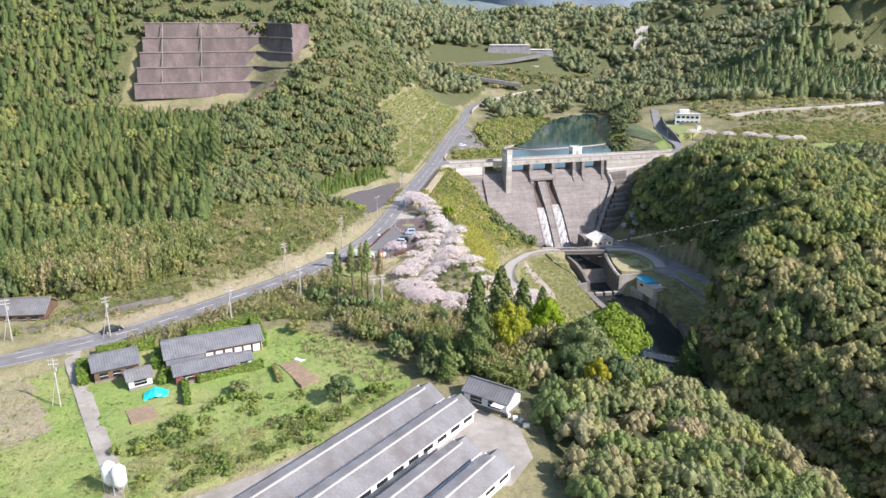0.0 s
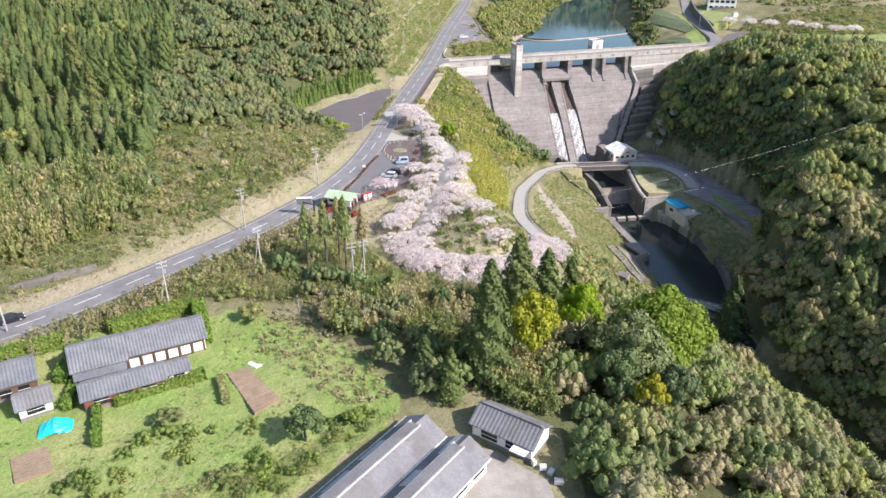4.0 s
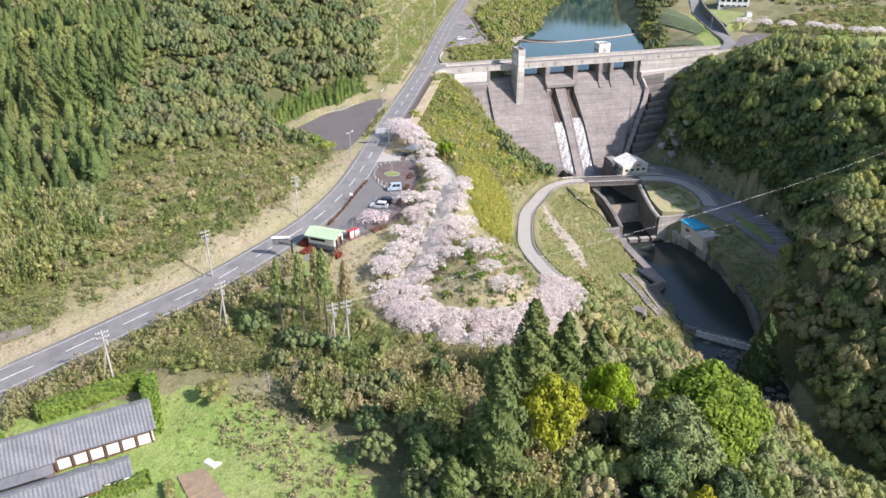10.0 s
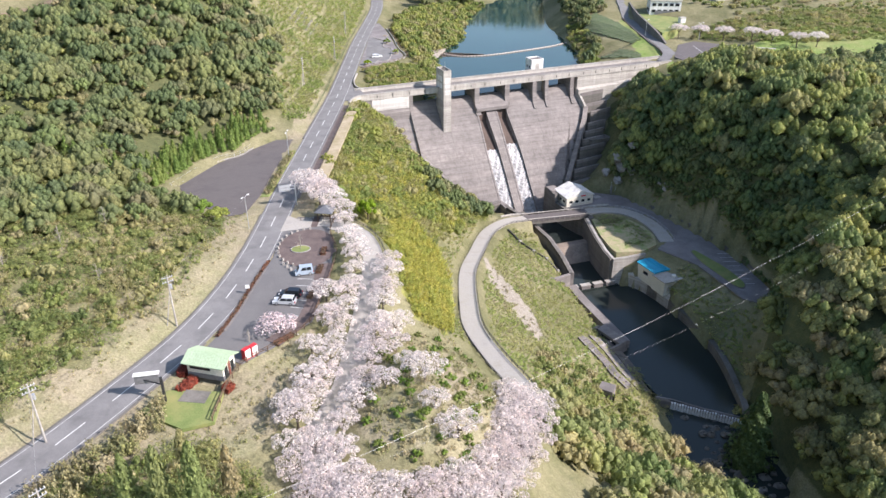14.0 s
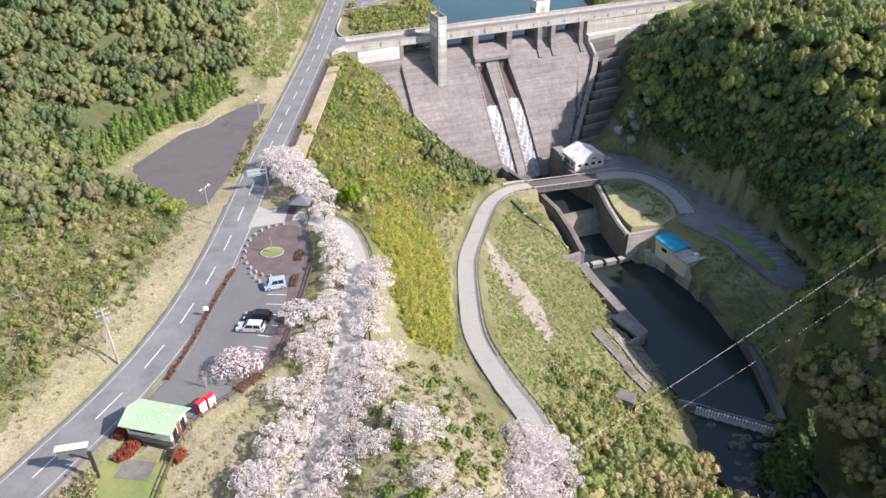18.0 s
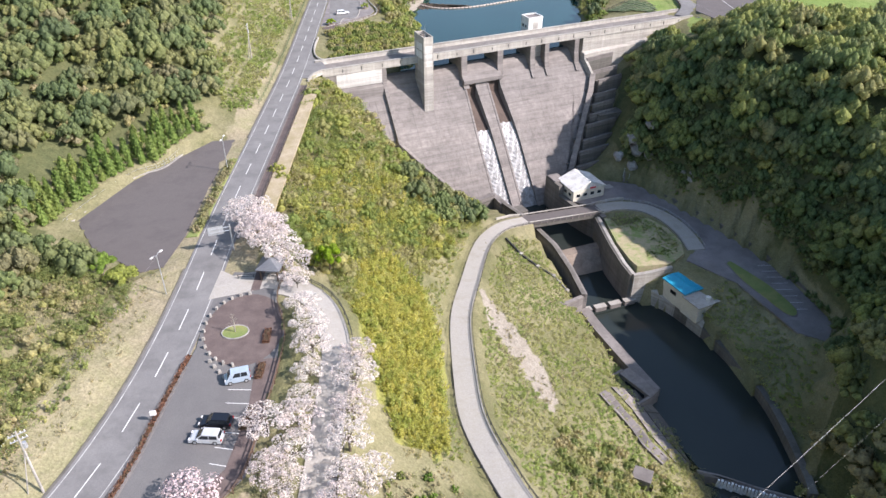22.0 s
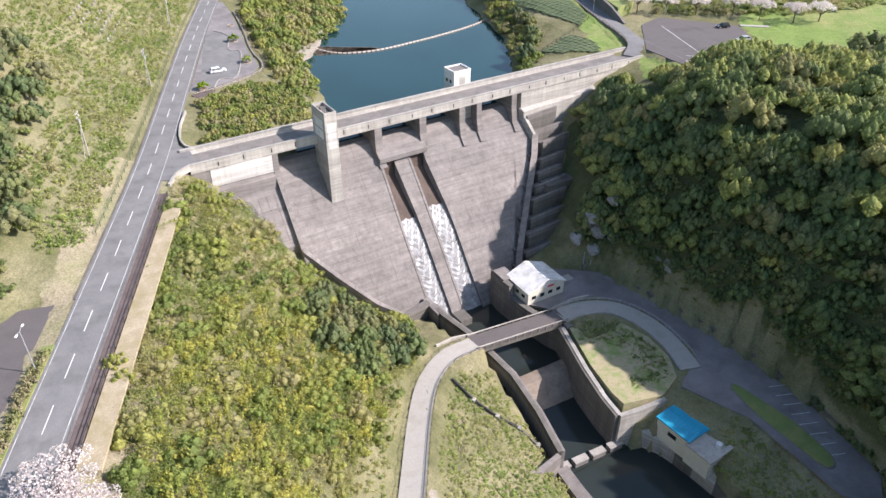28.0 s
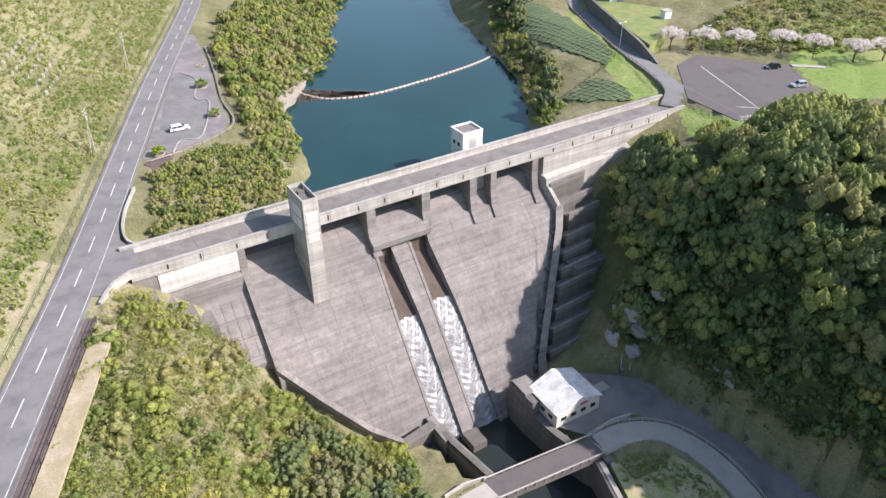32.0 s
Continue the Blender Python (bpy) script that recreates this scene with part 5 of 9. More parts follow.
part("outfall", Geo().box(54.6, 236.6, at_land(54.6, 236.6) - 1.2, 3.4, 3.0, 3.4, radians(-35)), M_CONC, None)
tagged(bpy.data.objects["outfall"], "small square concrete outfall on the river bank", "outfall")
# solid dark slab, coloured as the shade inside the outfall
wpart("mouth", Geo().box(55.0, 235.0, at_land(54.6, 236.6) - .6, 2.0, 0.3, 2.0, radians(-35)), M_GLASS, bpy.data.objects["outfall"], "dark slab for the shade in the square mouth")
# low weir across the river
g = Geo()
g.loft([[(x, y - .6, -44), (x, y - .5, -39.2), (x, y - .2, -38.66), (x, y + .2, -38.66), (x, y + .5, -44)] for x, y in ((70, 243), (74, 241), (80, 237), (87.5, 232.8), (90, 231.5))])
W = thing("river_weir", "low concrete river weir with white water below", "weir", (80, 237, -42))
wpart("sill", g, M_CONC, W)
for k in range(26):
    t = k / 25
    x, y = 73.2 + 13.6 * t, 240.6 - 8.2 * t
    wpart("white_water", Geo().box(x, y - .55, -41.2, 0.64, 0.7 + .3 * math.sin(k * 2.1), 2.55 + 0.12 * math.sin(k * 1.7), radians(-31), 0.6), M_SPRAY, W, "white water tumbling over the sill")
# grass block inside the loop
GB = [(77.9, 322.8), (77.0, 310), (77.4, 302), (78.2, 298.4), (86.8, 298.2), (92.5, 302), (94.2, 308), (93.4, 315), (90, 321.5), (84, 325), (79.5, 324.4)]
setting("grass_bank", Geo().prism(GB[::-1] if sum((b[0] - a[0]) * (b[1] + a[1]) for a, b in zip(GB, GB[1:] + GB[:1])) > 0 else GB, -33, -28.2), M_BLOCKTOP, "raised block of dry and green turf inside the curving lane", "grass")

# low retaining wall behind the plaza
tagged(part("plaza_wall", wall_run([(99.5, 333, -27.4), (104, 322, -27.0), (108, 312, -26.6), (111, 303, -26.8), (114.2, 289, -27.2), (114.8, 272, -27.4)], 0.6, 0, -31), M_CONC_D), "low dark retaining wall at the back of the yard", "wall", kind="structure")

# ---- plants ----
RNG = np.random.default_rng(7)


def leaf_quads(P, Nrm, size, rng, jitter=0.7):
    """A small three-cornered leaf clump at each place, about facing its normal."""
    n = len(P)
    d = Nrm + rng.normal(0, jitter, (n, 3))
    d /= np.linalg.norm(d, axis=1)[:, None] + 1e-9
    a = np.cross(d, rng.normal(0, 1, (n, 3)))
    a /= np.linalg.norm(a, axis=1)[:, None] + 1e-9
    b = np.cross(d, a)
    s = size * rng.uniform(0.6, 1.4, (n, 1)) * 1.15
    V = np.stack([P + a * s, P - a * s * 0.55 + b * s * 0.8 + d * s * 0.15, P - a * s * 0.55 - b * s * 0.8 + d * s * 0.15], 1).reshape(-1, 3)
    F = np.arange(3 * n).reshape(n, 3)
    return V, F


def ball(c, r, rng, nu=7, nv=4, rough=0.18):
    """A lumpy closed body, for the shaded inside of a crown."""
    V, F = [], []
    for i in range(nv + 1):
        th = math.pi * (0.06 + 0.88 * i / nv)
        for j in range(nu):
            ph = 2 * math.pi * j / nu
            k = 1 + rng.uniform(-rough, rough)
            V.append((c[0] + r[0] * k * math.sin(th) * math.cos(ph), c[1] + r[1] * k * math.sin(th) * math.sin(ph), c[2] + r[2] * k * math.cos(th)))
    for i in range(nv):
        for j in range(nu):
            a, b, c, d = i * nu + j, (i + 1) * nu + j, (i + 1) * nu + (j + 1) % nu, i * nu + (j + 1) % nu
            F += [(a, b, c), (a, c, d)]
    return np.array(V), np.array(F)


def join(parts_):
    V, F, o = [], [], 0
    for v, f in parts_:
        V.append(v)
        F.append(f + o)
        o += len(v)
    return np.concatenate(V), np.concatenate(F)


def broad_crown(rng, lobes=9, leaves=420, size=0.075, flat=0.8, core=True, spread=0.62, low=-0.25, lobe=(0.30, 0.48), jitter=0.2, body=0.9):
    """A rounded crown of lobes, one unit in radius, base near zero, top near 1.6."""
    out = []
    C = []
    for i in range(lobes):
        a, q = i * 2.4 + rng.uniform(-.5, .5), math.sqrt((i + rng.uniform(.1, .9)) / lobes) * spread
        h = rng.uniform(0.55, 1.0) * math.sqrt(max(0.0, 1 - 0.97 * (q / max(spread, .4)) ** 2))
        C.append((q * math.cos(a), q * math.sin(a), 0.28 + h * flat * 1.1, rng.uniform(*lobe)))
    for x, y, z, r in C:
        if core:
            out.append(ball((x, y, z), (r * body, r * body, r * body * 0.86), rng, 6, 2, 0.16))
        n = max(6, int(leaves / lobes))
        d = rng.normal(0, 1, (n, 3))
        d[:, 2] = np.abs(d[:, 2]) + low
        d[:, 0] += 0.5 * x
        d[:, 1] += 0.5 * y
        d /= np.linalg.norm(d, axis=1)[:, None]
        P = np.array((x, y, z)) + d * r * rng.uniform(0.86, 1.14, (n, 1)) * np.array((1, 1, 0.88))
        out.append(leaf_quads(P, d, size, rng, jitter))
    return join(out)


def cone_crown(rng, leaves=360, size=0.06, base=0.15, power=0.8, core=True, rad=0.24):
    """A pointed conifer crown, one unit high and about 0.25 in radius."""
    h = rng.uniform(0, 1, leaves) ** 1.25
    a = rng.uniform(0, 2 * math.pi, leaves)
    r = rad * (1 - h) ** power * (0.85 + 0.3 * np.sin(a * 5 + h * 30)) * rng.uniform(0.8, 1.1, leaves) + 0.008
    z = base + h * (1 - base)
    P = np.stack([r * np.cos(a), r * np.sin(a), z], 1)
    d = np.stack([np.cos(a), np.sin(a), np.full(leaves, 0.5)], 1)
    out = [leaf_quads(P, d, size, rng, 0.45)]
    if core:
        n = 7
        V = [(0.86 * rad * k * math.cos(t), 0.86 * rad * k * math.sin(t), z_) for z_, k in ((base, 0.85), (base + 0.2 * (1 - base), 0.84), (base + .6 * (1 - base), 0.5), (0.97, 0.03)) for t in [j * 2 * math.pi / n for j in range(n)]]
        F = [t for i in range(3) for j in range(n) for t in ((i * n + j, i * n + (j + 1) % n, (i + 1) * n + (j + 1) % n), (i * n + j, (i + 1) * n + (j + 1) % n, (i + 1) * n + j))]
        out.append((np.array(V), np.array(F)))
    return join(out)


def plume_crown(rng, stems=9, leaves=26, size=0.12):
    """Bamboo-like feathery tufts, one unit in radius, 1.5 high."""
    out = []
    for i in range(stems):
        a, q = rng.uniform(0, 2 * math.pi), math.sqrt(rng.uniform(0, 1)) * 0.75
        top, lean = rng.uniform(0.9, 1.5), rng.uniform(0.1, 0.35)
        t = rng.uniform(0.25, 1, leaves)
        P = np.stack([(q + lean * t ** 2) * np.cos(a) + rng.normal(0, 0.11, leaves), (q + lean * t ** 2) * np.sin(a) + rng.normal(0, 0.11, leaves), top * t], 1)
        d = np.stack([np.full(leaves, math.cos(a) * .4), np.full(leaves, math.sin(a) * .4), np.full(leaves, .7)], 1)
        out.append(leaf_quads(P, d, size, rng, 0.45))
    return join(out)


def trunk_geo(rng, h, r, limbs=4, spread=0.5):
    g = Geo()
    g.tube([(0, 0, -0.4), (rng.uniform(-.1, .1), rng.uniform(-.1, .1), h * 0.5), (rng.uniform(-.2, .2), rng.uniform(-.2, .2), h)], r, r * 0.4, 6)
    for i in range(limbs):
        a = 2 * math.pi * i / limbs + rng.uniform(-.4, .4)
        z = h * rng.uniform(0.45, 0.8)
        e = h * spread
        g.tube([(0, 0, z), (e * .5 * math.cos(a), e * .5 * math.sin(a), z + e * .4), (e * math.cos(a), e * math.sin(a), z + e * .6)], r * .5, r * .15, 5)
    return g


VAR = {
    "broad": [broad_crown(RNG, 20, 430, 0.036, 0.66, True, 0.80, -0.3, (0.19, 0.36), 0.5) for _ in range(9)],
    "broad_lo": [broad_crown(RNG, 9, 150, 0.060, 0.62, True, 0.72, -0.1, (0.24, 0.40), 0.5) for _ in range(7)],
    "cedar_lo": [cone_crown(RNG, 180, 0.033, 0.06, 0.85, True, 0.29) for _ in range(6)],
    "bush": [broad_crown(RNG, 9, 280, 0.040, 0.5, True, 0.74, -0.1, (0.16, 0.40), 0.6, 0.85) for _ in range(8)],
    "bush_lo": [broad_crown(RNG, 4, 90, 0.075, 0.5, True, 0.6, -0.1, (0.28, 0.44), 0.5, 0.85) for _ in range(6)],
    "wisp": [broad_crown(RNG, 9, 320, 0.040, 0.55, False, 0.8, -0.1, (0.18, 0.36), 0.9) for _ in range(5)],
    "plume": [plume_crown(RNG, 10, 28, 0.095) for _ in range(5)],
    "far": [broad_crown(RNG, 3, 36, 0.10, 0.55, True, 0.6, 0.0, (0.40, 0.56), 0.4) for _ in range(6)],
}


def scatter(area, gap, rng, keep=None):
    """Places strewn through a shape, about gap apart."""
    xs, ys = [p[0] for p in area], [p[1] for p in area]
    cx, cy = (min(xs) + max(xs)) / 2, (min(ys) + max(ys)) / 2
    half = math.hypot(max(xs) - min(xs), max(ys) - min(ys)) / 2 + gap
    U, W = np.meshgrid(np.arange(-half, half, gap), np.arange(-half, half, gap))
    U = U.ravel() + rng.uniform(-.5, .5, U.size) * gap
    W = W.ravel() + rng.uniform(-.5, .5, W.size) * gap
    X, Y = cx + 0.83 * U - 0.56 * W, cy + 0.56 * U + 0.83 * W
    m = inside(X, Y, area)
    X, Y = X[m], Y[m]
    if keep is not None:
        m = keep(X, Y)
        X, Y = X[m], Y[m]
    return X, Y


def clear_of(road=6.0, ramp_=4.0):
    """Keeps plants off lanes, lots and buildings."""
    def f(X, Y):
        m = (seg_dist(X, Y, ROAD_LINE)[0] > road) & (seg_dist(X, Y, RAMP_LINE)[0] > ramp_) & (seg_dist(X, Y, LOOP_LINE)[0] > ramp_)
        for poly, _ in FLATS:
            m &= ~inside(X, Y, poly)
        return m
    return f


def grow_stuff(name, kind, X, Y, rad, high, mat, rng, label, category="trees", sink=0.3, patch=0.0):
    """One joined growth of many plants."""
    Z = land(X, Y)
    VV, FF, TT, o = [], [], [], 0
    for x, y, z in zip(X, Y, Z):
        v, f = VAR[kind][rng.integers(len(VAR[kind]))]
        r, h, a = rng.uniform(*rad), rng.uniform(*high), rng.uniform(0, 6.283)
        if kind.startswith("cedar"):
            r = h * rng.uniform(0.85, 1.25)
        c, s = math.cos(a) * r, math.sin(a) * r
        zs = min(h, r * 1.25) if kind.startswith(("broad", "bush", "wisp", "far")) else h
        VV.append(np.stack([v[:, 0] * c - v[:, 1] * s + x, v[:, 0] * s + v[:, 1] * c + y, v[:, 2] * zs + (h - zs) * 0.6 + z - sink], 1))
        FF.append(f + o)
        if patch:
            t = 0.5 + 0.62 * float(wob(x, y, patch, 5.0)) + 0.12 * float(wob(x, y, patch * .31, 2.0)) + rng.uniform(-.08, .08)
        else:
            t = 0.5 + 0.3 * float(wob(x, y, 60, 5.0)) + rng.uniform(-.5, .5)
        TT.append(np.full(len(v), t % 1.0))
        o += len(v)
    if not VV:
        return None
    me = np_mesh(name, np.concatenate(VV), np.concatenate(FF), mat, np.concatenate(TT), True)
    return tagged(new(name, me), label, category, kind="stuff")



# ---- along the road ----
road = bpy.data.objects["road"]
dash_me = Geo().box(0, 0, 0, 5.0, 0.13, 0.012).mesh("lane_dash", M_LINE)
for p, h in along(offset_line(ROAD_LINE, 0, 120, 560), 10.0):
    ob = part("lane_dash", dash_me, None, road)
    ob.matrix_basis = pose(p.x, p.y, p.z + 0.032, 0, 0, h)
for off in (-2.85, 2.85):
    part("edge_line", ribbon(offset_line(ROAD_LINE, off, 100, 600), 0.06, 0.042, 0.02), M_LINE_F, road)
for off, y0, y1, nm in ((-3.5, 160, 262, "gutter"), (-3.5, 312, 560, "gutter"), (3.5, 150, 214, "gutter"), (3.5, 268, 346, "kerb")):
    part(nm, ribbon(offset_line(ROAD_LINE, off, y0, y1), 0.2, 0.12 if nm == "kerb" else 0.04, 0.4), M_CONC if nm == "kerb" else M_CONC_D, road)
setting("footway", ribbon(offset_line(ROAD_LINE, 4.5, 272, 346), 0.75, 0.06, 0.4), M_BRICKPAVE, "narrow dark red-brown footway beside the road", "pavement")
setting("verge_strip", ribbon(offset_line(ROAD_LINE, 7.0, 276, 344), 1.5, -0.05, 0.5), M_VERGE, "bare tan earth verge with dry grass beside the footway", "verge")


def fence(name, label, line, step, high, mat, rails=2, post=0.09, rail=0.07, panel=None):
    """Posts and rails along a line."""
    T_ = thing(name, label, "fence", tuple(line[0]))
    pts = [p for p, h in along(line, step)]
    for p in pts:
        wpart("post", Geo().box(p.x, p.y, p.z - 0.3, post, post, high + 0.3), mat, T_)
    for k in range(rails):
        z = high * (0.95 - 0.45 * k)
        g = Geo()
        g.loft([[(p.x + rail * a, p.y + rail * b, p.z + z + c * rail) for a, b, c in ((-.5, -.5, 0), (.5, .5, 0), (.5, .5, 1), (-.5, -.5, 1))] for p in pts])
        wpart("rail", g, mat, T_)
    return T_


fence("guard_fence", "low dark steel guard fence beside the footway", offset_line(ROAD_LINE, 5.4, 274, 346), 3.0, 0.9, M_DARKMETAL)
fence("ramp_fence", "low dark rail fence along the outside of the lane", offset_line(RAMP_LINE, -2.5, 196, 254), 2.5, 0.8, M_DARKMETAL)
fence("walk_rail", "low dark rail along the river lane", [p for p in offset_line(RAMP_LINE, 2.3) if p.z < -5.5 and p.y > 208][:], 2.5, 0.7, M_DARKMETAL, 2)
fence("walk_rail", "low dark rail along the bank side of the lane", [p for p in offset_line(RAMP_LINE, -2.3) if p.z < -5.5 and p.y > 208][:], 3.0, 0.6, M_DARKMETAL, 1)
setting("lane_kerb", ribbon([p for p in offset_line(RAMP_LINE, 2.0) if p.z < -9], 0.13, 0.22, 0.4), M_CONC_L, "pale raised kerb along the river lane", "kerb")
setting("loop_kerb", ribbon(offset_line(LOOP_LINE, 2.4), 0.14, 0.3, 0.5), M_CONC_L, "pale raised kerb round the loop lane", "kerb")
fence("loop_rail", "low steel rail round the outside of the loop lane", offset_line(LOOP_LINE, -2.6), 2.5, 0.8, M_STEEL, 2)
setting("bridge_wing", wall_run([(46.5, 322.6, -25.0), (50.5, 324.4, -25.4), (54.8, 324.9, -25.8)], 0.3, 0.0, -27.5), M_CONC_L, "pale low wall flaring from the bridge", "wall")
setting("bridge_wing", wall_run([(77.4, 329.2, -26.4), (82.5, 331.2, -26.8), (87, 331.8, -27.2)], 0.3, 0.0, -29), M_CONC_L, "pale low wall flaring from the bridge", "wall")
PKF = [Vector((x, y, 8.0)) for x, y in ((-5.2, 256.5), (-6.3, 250), (-4.9, 241), (-5.6, 234), (-6.7, 227.5), (-9.2, 215.5), (-12.5, 210.5), (-15.2, 208.2), (-19.8, 203.6), (-21.5, 196), (-22.2, 190))]
fence("car_park_fence", "brown rail fence curving round the car park", smooth_line(PKF, 1.0), 2.0, 0.9, M_WOOD, 2, 0.14, 0.1)
# mesh fence behind the west lot
BL = smooth_line([Vector((x, y, 8.0)) for x, y in ((-46, 276), (-44.5, 281.5), (-37.2, 296.3), (-31.5, 300.5), (-27.6, 309), (-23.4, 314))], 1.0)
fence("lot_fence", "pale steel mesh fence behind the empty lot", BL, 2.0, 1.2, M_STEEL, 3, 0.06, 0.04)
setting("lot_kerb", wall_run([tuple(p) for p in BL], 0.5, 0.15, 7.4, 0.5), M_CONC_L, "pale kerb wall at the back of the lot", "kerb")
# fence on the green slope side of the road
fence("slope_fence", "low green steel fence at the foot of the slope", offset_line(ROAD_LINE, -4.6, 330, 520, 0.3), 3.0, 0.9, M_MESHNET, 2)


def utility_pole(high=10.0, arms=2, lean=0):
    T_ = thing("utility_pole", "pale concrete utility pole with crossarms", "pole", group="roadside poles")
    part("pole", Geo().tube([(0, 0, -.5), (0, 0, high)], 0.17, 0.11, 8), M_CONC_L, T_)
    for k in range(arms):
        a = part("crossarm", Geo().box(0, 0, high - 0.5 - 0.8 * k, 1.8, 0.1, 0.1), M_STEEL, T_)
        for x in (-.8, -.4, .4, .8):
            part("insulator", Geo().tube([(x, 0, high - .4 - .8 * k), (x, 0, high - .18 - .8 * k)], 0.05, 0.05, 6), M_WHITE, a)
    part("transformer", Geo().tube([(0.3, 0, high - 2.6), (0.3, 0, high - 1.8)], 0.25, 0.25, 8), M_STEEL, T_)
    part("guy_strut", Geo().tube([(-1.6, .4, -.3), (0, 0, high * .7)], 0.09, 0.07, 6), M_CONC_L, T_)
    return T_


P0 = utility_pole()
pole_at = [(-31.8, 217, 8.4, 30), (-43.8, 190, 8.6, 40), (-15, 165.8, 7.6, 20), (-17, 164.6, 7.6, 20), (-73, 122.6, 6, 10), (-74.9, 149.4, 8, 45), (-36, 171, 8, 45), (-50, 158, 7, 30), (-16.2, 359, 10, 80), (-6, 402, 9, 80), (-1.5, 452, 9, 80), (-95, 146, 7.8, 30)]
for k, (x, y, z, r) in enumerate(pole_at):
    z = at_land(x, y)
    if k == 0:
        P0.matrix_world = pose(x, y, z, 0, 0, r)
    else:
        copy_thing(P0, pose(x, y, z, 0, 0, r))
LP = thing("lamp_post", "slim grey double-headed lamp post", "street lamp", group="road lamps")
part("pole", Geo().tube([(0, 0, -.3), (0, 0, 7.4)], 0.1, 0.06, 8), M_STEEL, LP)
for k in (-1, 1):
    a = part("arm", Geo().tube([(0, 0, 7.3), (0.5 * k, 0, 7.6), (0.9 * k, 0, 7.6)], 0.04, 0.04, 6), M_STEEL, LP)
    part("lamp_head", Geo().box(1.1 * k, 0, 7.5, 0.55, 0.25, 0.14), M_WHITE, a)
LP.matrix_world = pose(-23.8, 254.2, at_land(-23.8, 254.2), 0, 0, 60)
for x, y, r in ((-17.8, 296.4, 80), (133.5, 431, 20), (154.5, 421, 0)):
    copy_thing(LP, pose(x, y, at_land(x, y), 0, 0, r))


def wire(a, b, sag, r=0.03):
    a, b = Vector(a), Vector(b)
    g = Geo()
    g.tube([a.lerp(b, t) - Vector((0, 0, sag * 4 * t * (1 - t))) for t in np.linspace(0, 1, 14)], r, r, 4)
    return g


for k, (a, b, sg) in enumerate((((-15, 165.8, 17.2), (157, 260.6, 22.8), 5.0), ((-17, 164.6, 16.8), (158, 256, 20), 7.0), ((-43.8, 190, 18), (-31.8, 217, 18), 0.6), ((-31.8, 217, 18.2), (-23.8, 254, 15.3), 0.8), ((-36, 171, 17.6), (-16, 165, 17), .6), ((-36, 171, 17.2), (-43.8, 190, 17.8), .5), ((-74.9, 149.4, 17.5), (-43.8, 190, 18), 1.2))):
    tagged(part("overhead_wire", wire(a, b, sg, (0.011, 0.004)[k] if k < 2 else 0.005), M_WIRE), "thin pale overhead wire strung across the valley", "cable")

# sign gantry seen from behind
GS = thing("sign_gantry", "grey steel road sign on a cantilever post", "road sign", (-14.2, 265.6, 8), 12)
part("post", Geo().tube([(0, 0, -.3), (0, 0, 5.2)], 0.14, 0.12, 8), M_STEEL, GS)
for z in (4.0, 4.7):
    part("arm", Geo().tube([(0, 0, z), (-3.6, 0, z)], 0.07, 0.06, 6), M_STEEL, GS)
pn = part("panel", Geo().box(-2.4, 0.12, 3.5, 2.6, 0.06, 1.6), M_STEEL, GS)
for k in range(4):
    part("stiffener", Geo().box(-3.5 + .73 * k, 0.05, 3.5, 0.08, 0.08, 1.6), M_STEEL, pn)
# notice board by the lawn
NB = thing("notice_board", "large road notice board seen from behind", "sign", (-31.2, 198, 8), 4)
part("post", Geo().box(1.6, -1.2, -.3, 0.35, 0.35, 4.6), M_DARKMETAL, NB)
part("brace", Geo().beam((1.6, -1.2, 3.0), (-1.2, 0, 3.4), 0.15, 0.15), M_DARKMETAL, NB)
bd = part("board", Geo().box(-0.6, 0, 2.7, 3.4, 0.25, 1.5), M_SLATE, NB)
part("cap", Geo().box(-0.6, 0.1, 4.2, 3.6, 0.9, 0.12), M_WHITE, bd)
# toilet block
TB = thing("toilet_block", "small toilet block with a pale green roof", "building", (-23.8, 203.2, 8), -21)
part("wall", Geo().box(0, 0, 0, 6.0, 3.6, 2.7), M_CREAM, TB)
part("base_course", Geo().box(0, 0, 0, 6.08, 3.68, 0.9), M_SLATE, TB)
for k in (-1, 1):
    g = Geo()
    g.loft([[(x, k * 2.4, 2.55), (x, 0, 3.55), (x, 0, 3.68), (x, k * 2.4, 2.68)] for x in (-3.6, 3.6)])
    rf = part("roof", g, M_GREENROOF, TB)
    for j in range(16):
        x = -3.5 + 7.0 * j / 15
        part("seam", Geo().beam((x, k * 2.4, 2.7), (x, 0, 3.7), 0.05, 0.05), M_GREENROOF, rf)
g = Geo()
for x in (-2.98, 2.98):
    g.loft([[(x - .1, -1.8, 2.7), (x - .1, 1.8, 2.7), (x - .1, 0, 3.5)], [(x + .1, -1.8, 2.7), (x + .1, 1.8, 2.7), (x + .1, 0, 3.5)]])
part("gable", g, M_WHITE, TB)
for y in (-.9, .9):
    part("doorway", Geo().box(3.0, y, 0, 0.12, 0.9, 2.1), M_GLASS, TB)
part("pilaster", Geo().box(3.05, 0, 0, 0.14, 0.5, 2.6), M_REDWOOD, TB)
part("window", Geo().box(-.8, -1.85, 1.6, 3.4, 0.1, 0.5), M_GLASS, TB)
VM = thing("vending_machine", "red drinks vending machine with a white front", "vending machine", (-18.9, 206.0, 8), 50)
part("cabinet", Geo().box(0, 0, 0, 1.2, 0.8, 1.9), M_RED, VM)
part("front", Geo().box(0, -.42, 0.2, 1.1, 0.06, 1.6), M_WHITE, VM)
copy_thing(VM, pose(-17.9, 206.9, 8, 0, 0, 50))
bpy.data.objects["vending_machine"]["group"] = "vending machines"
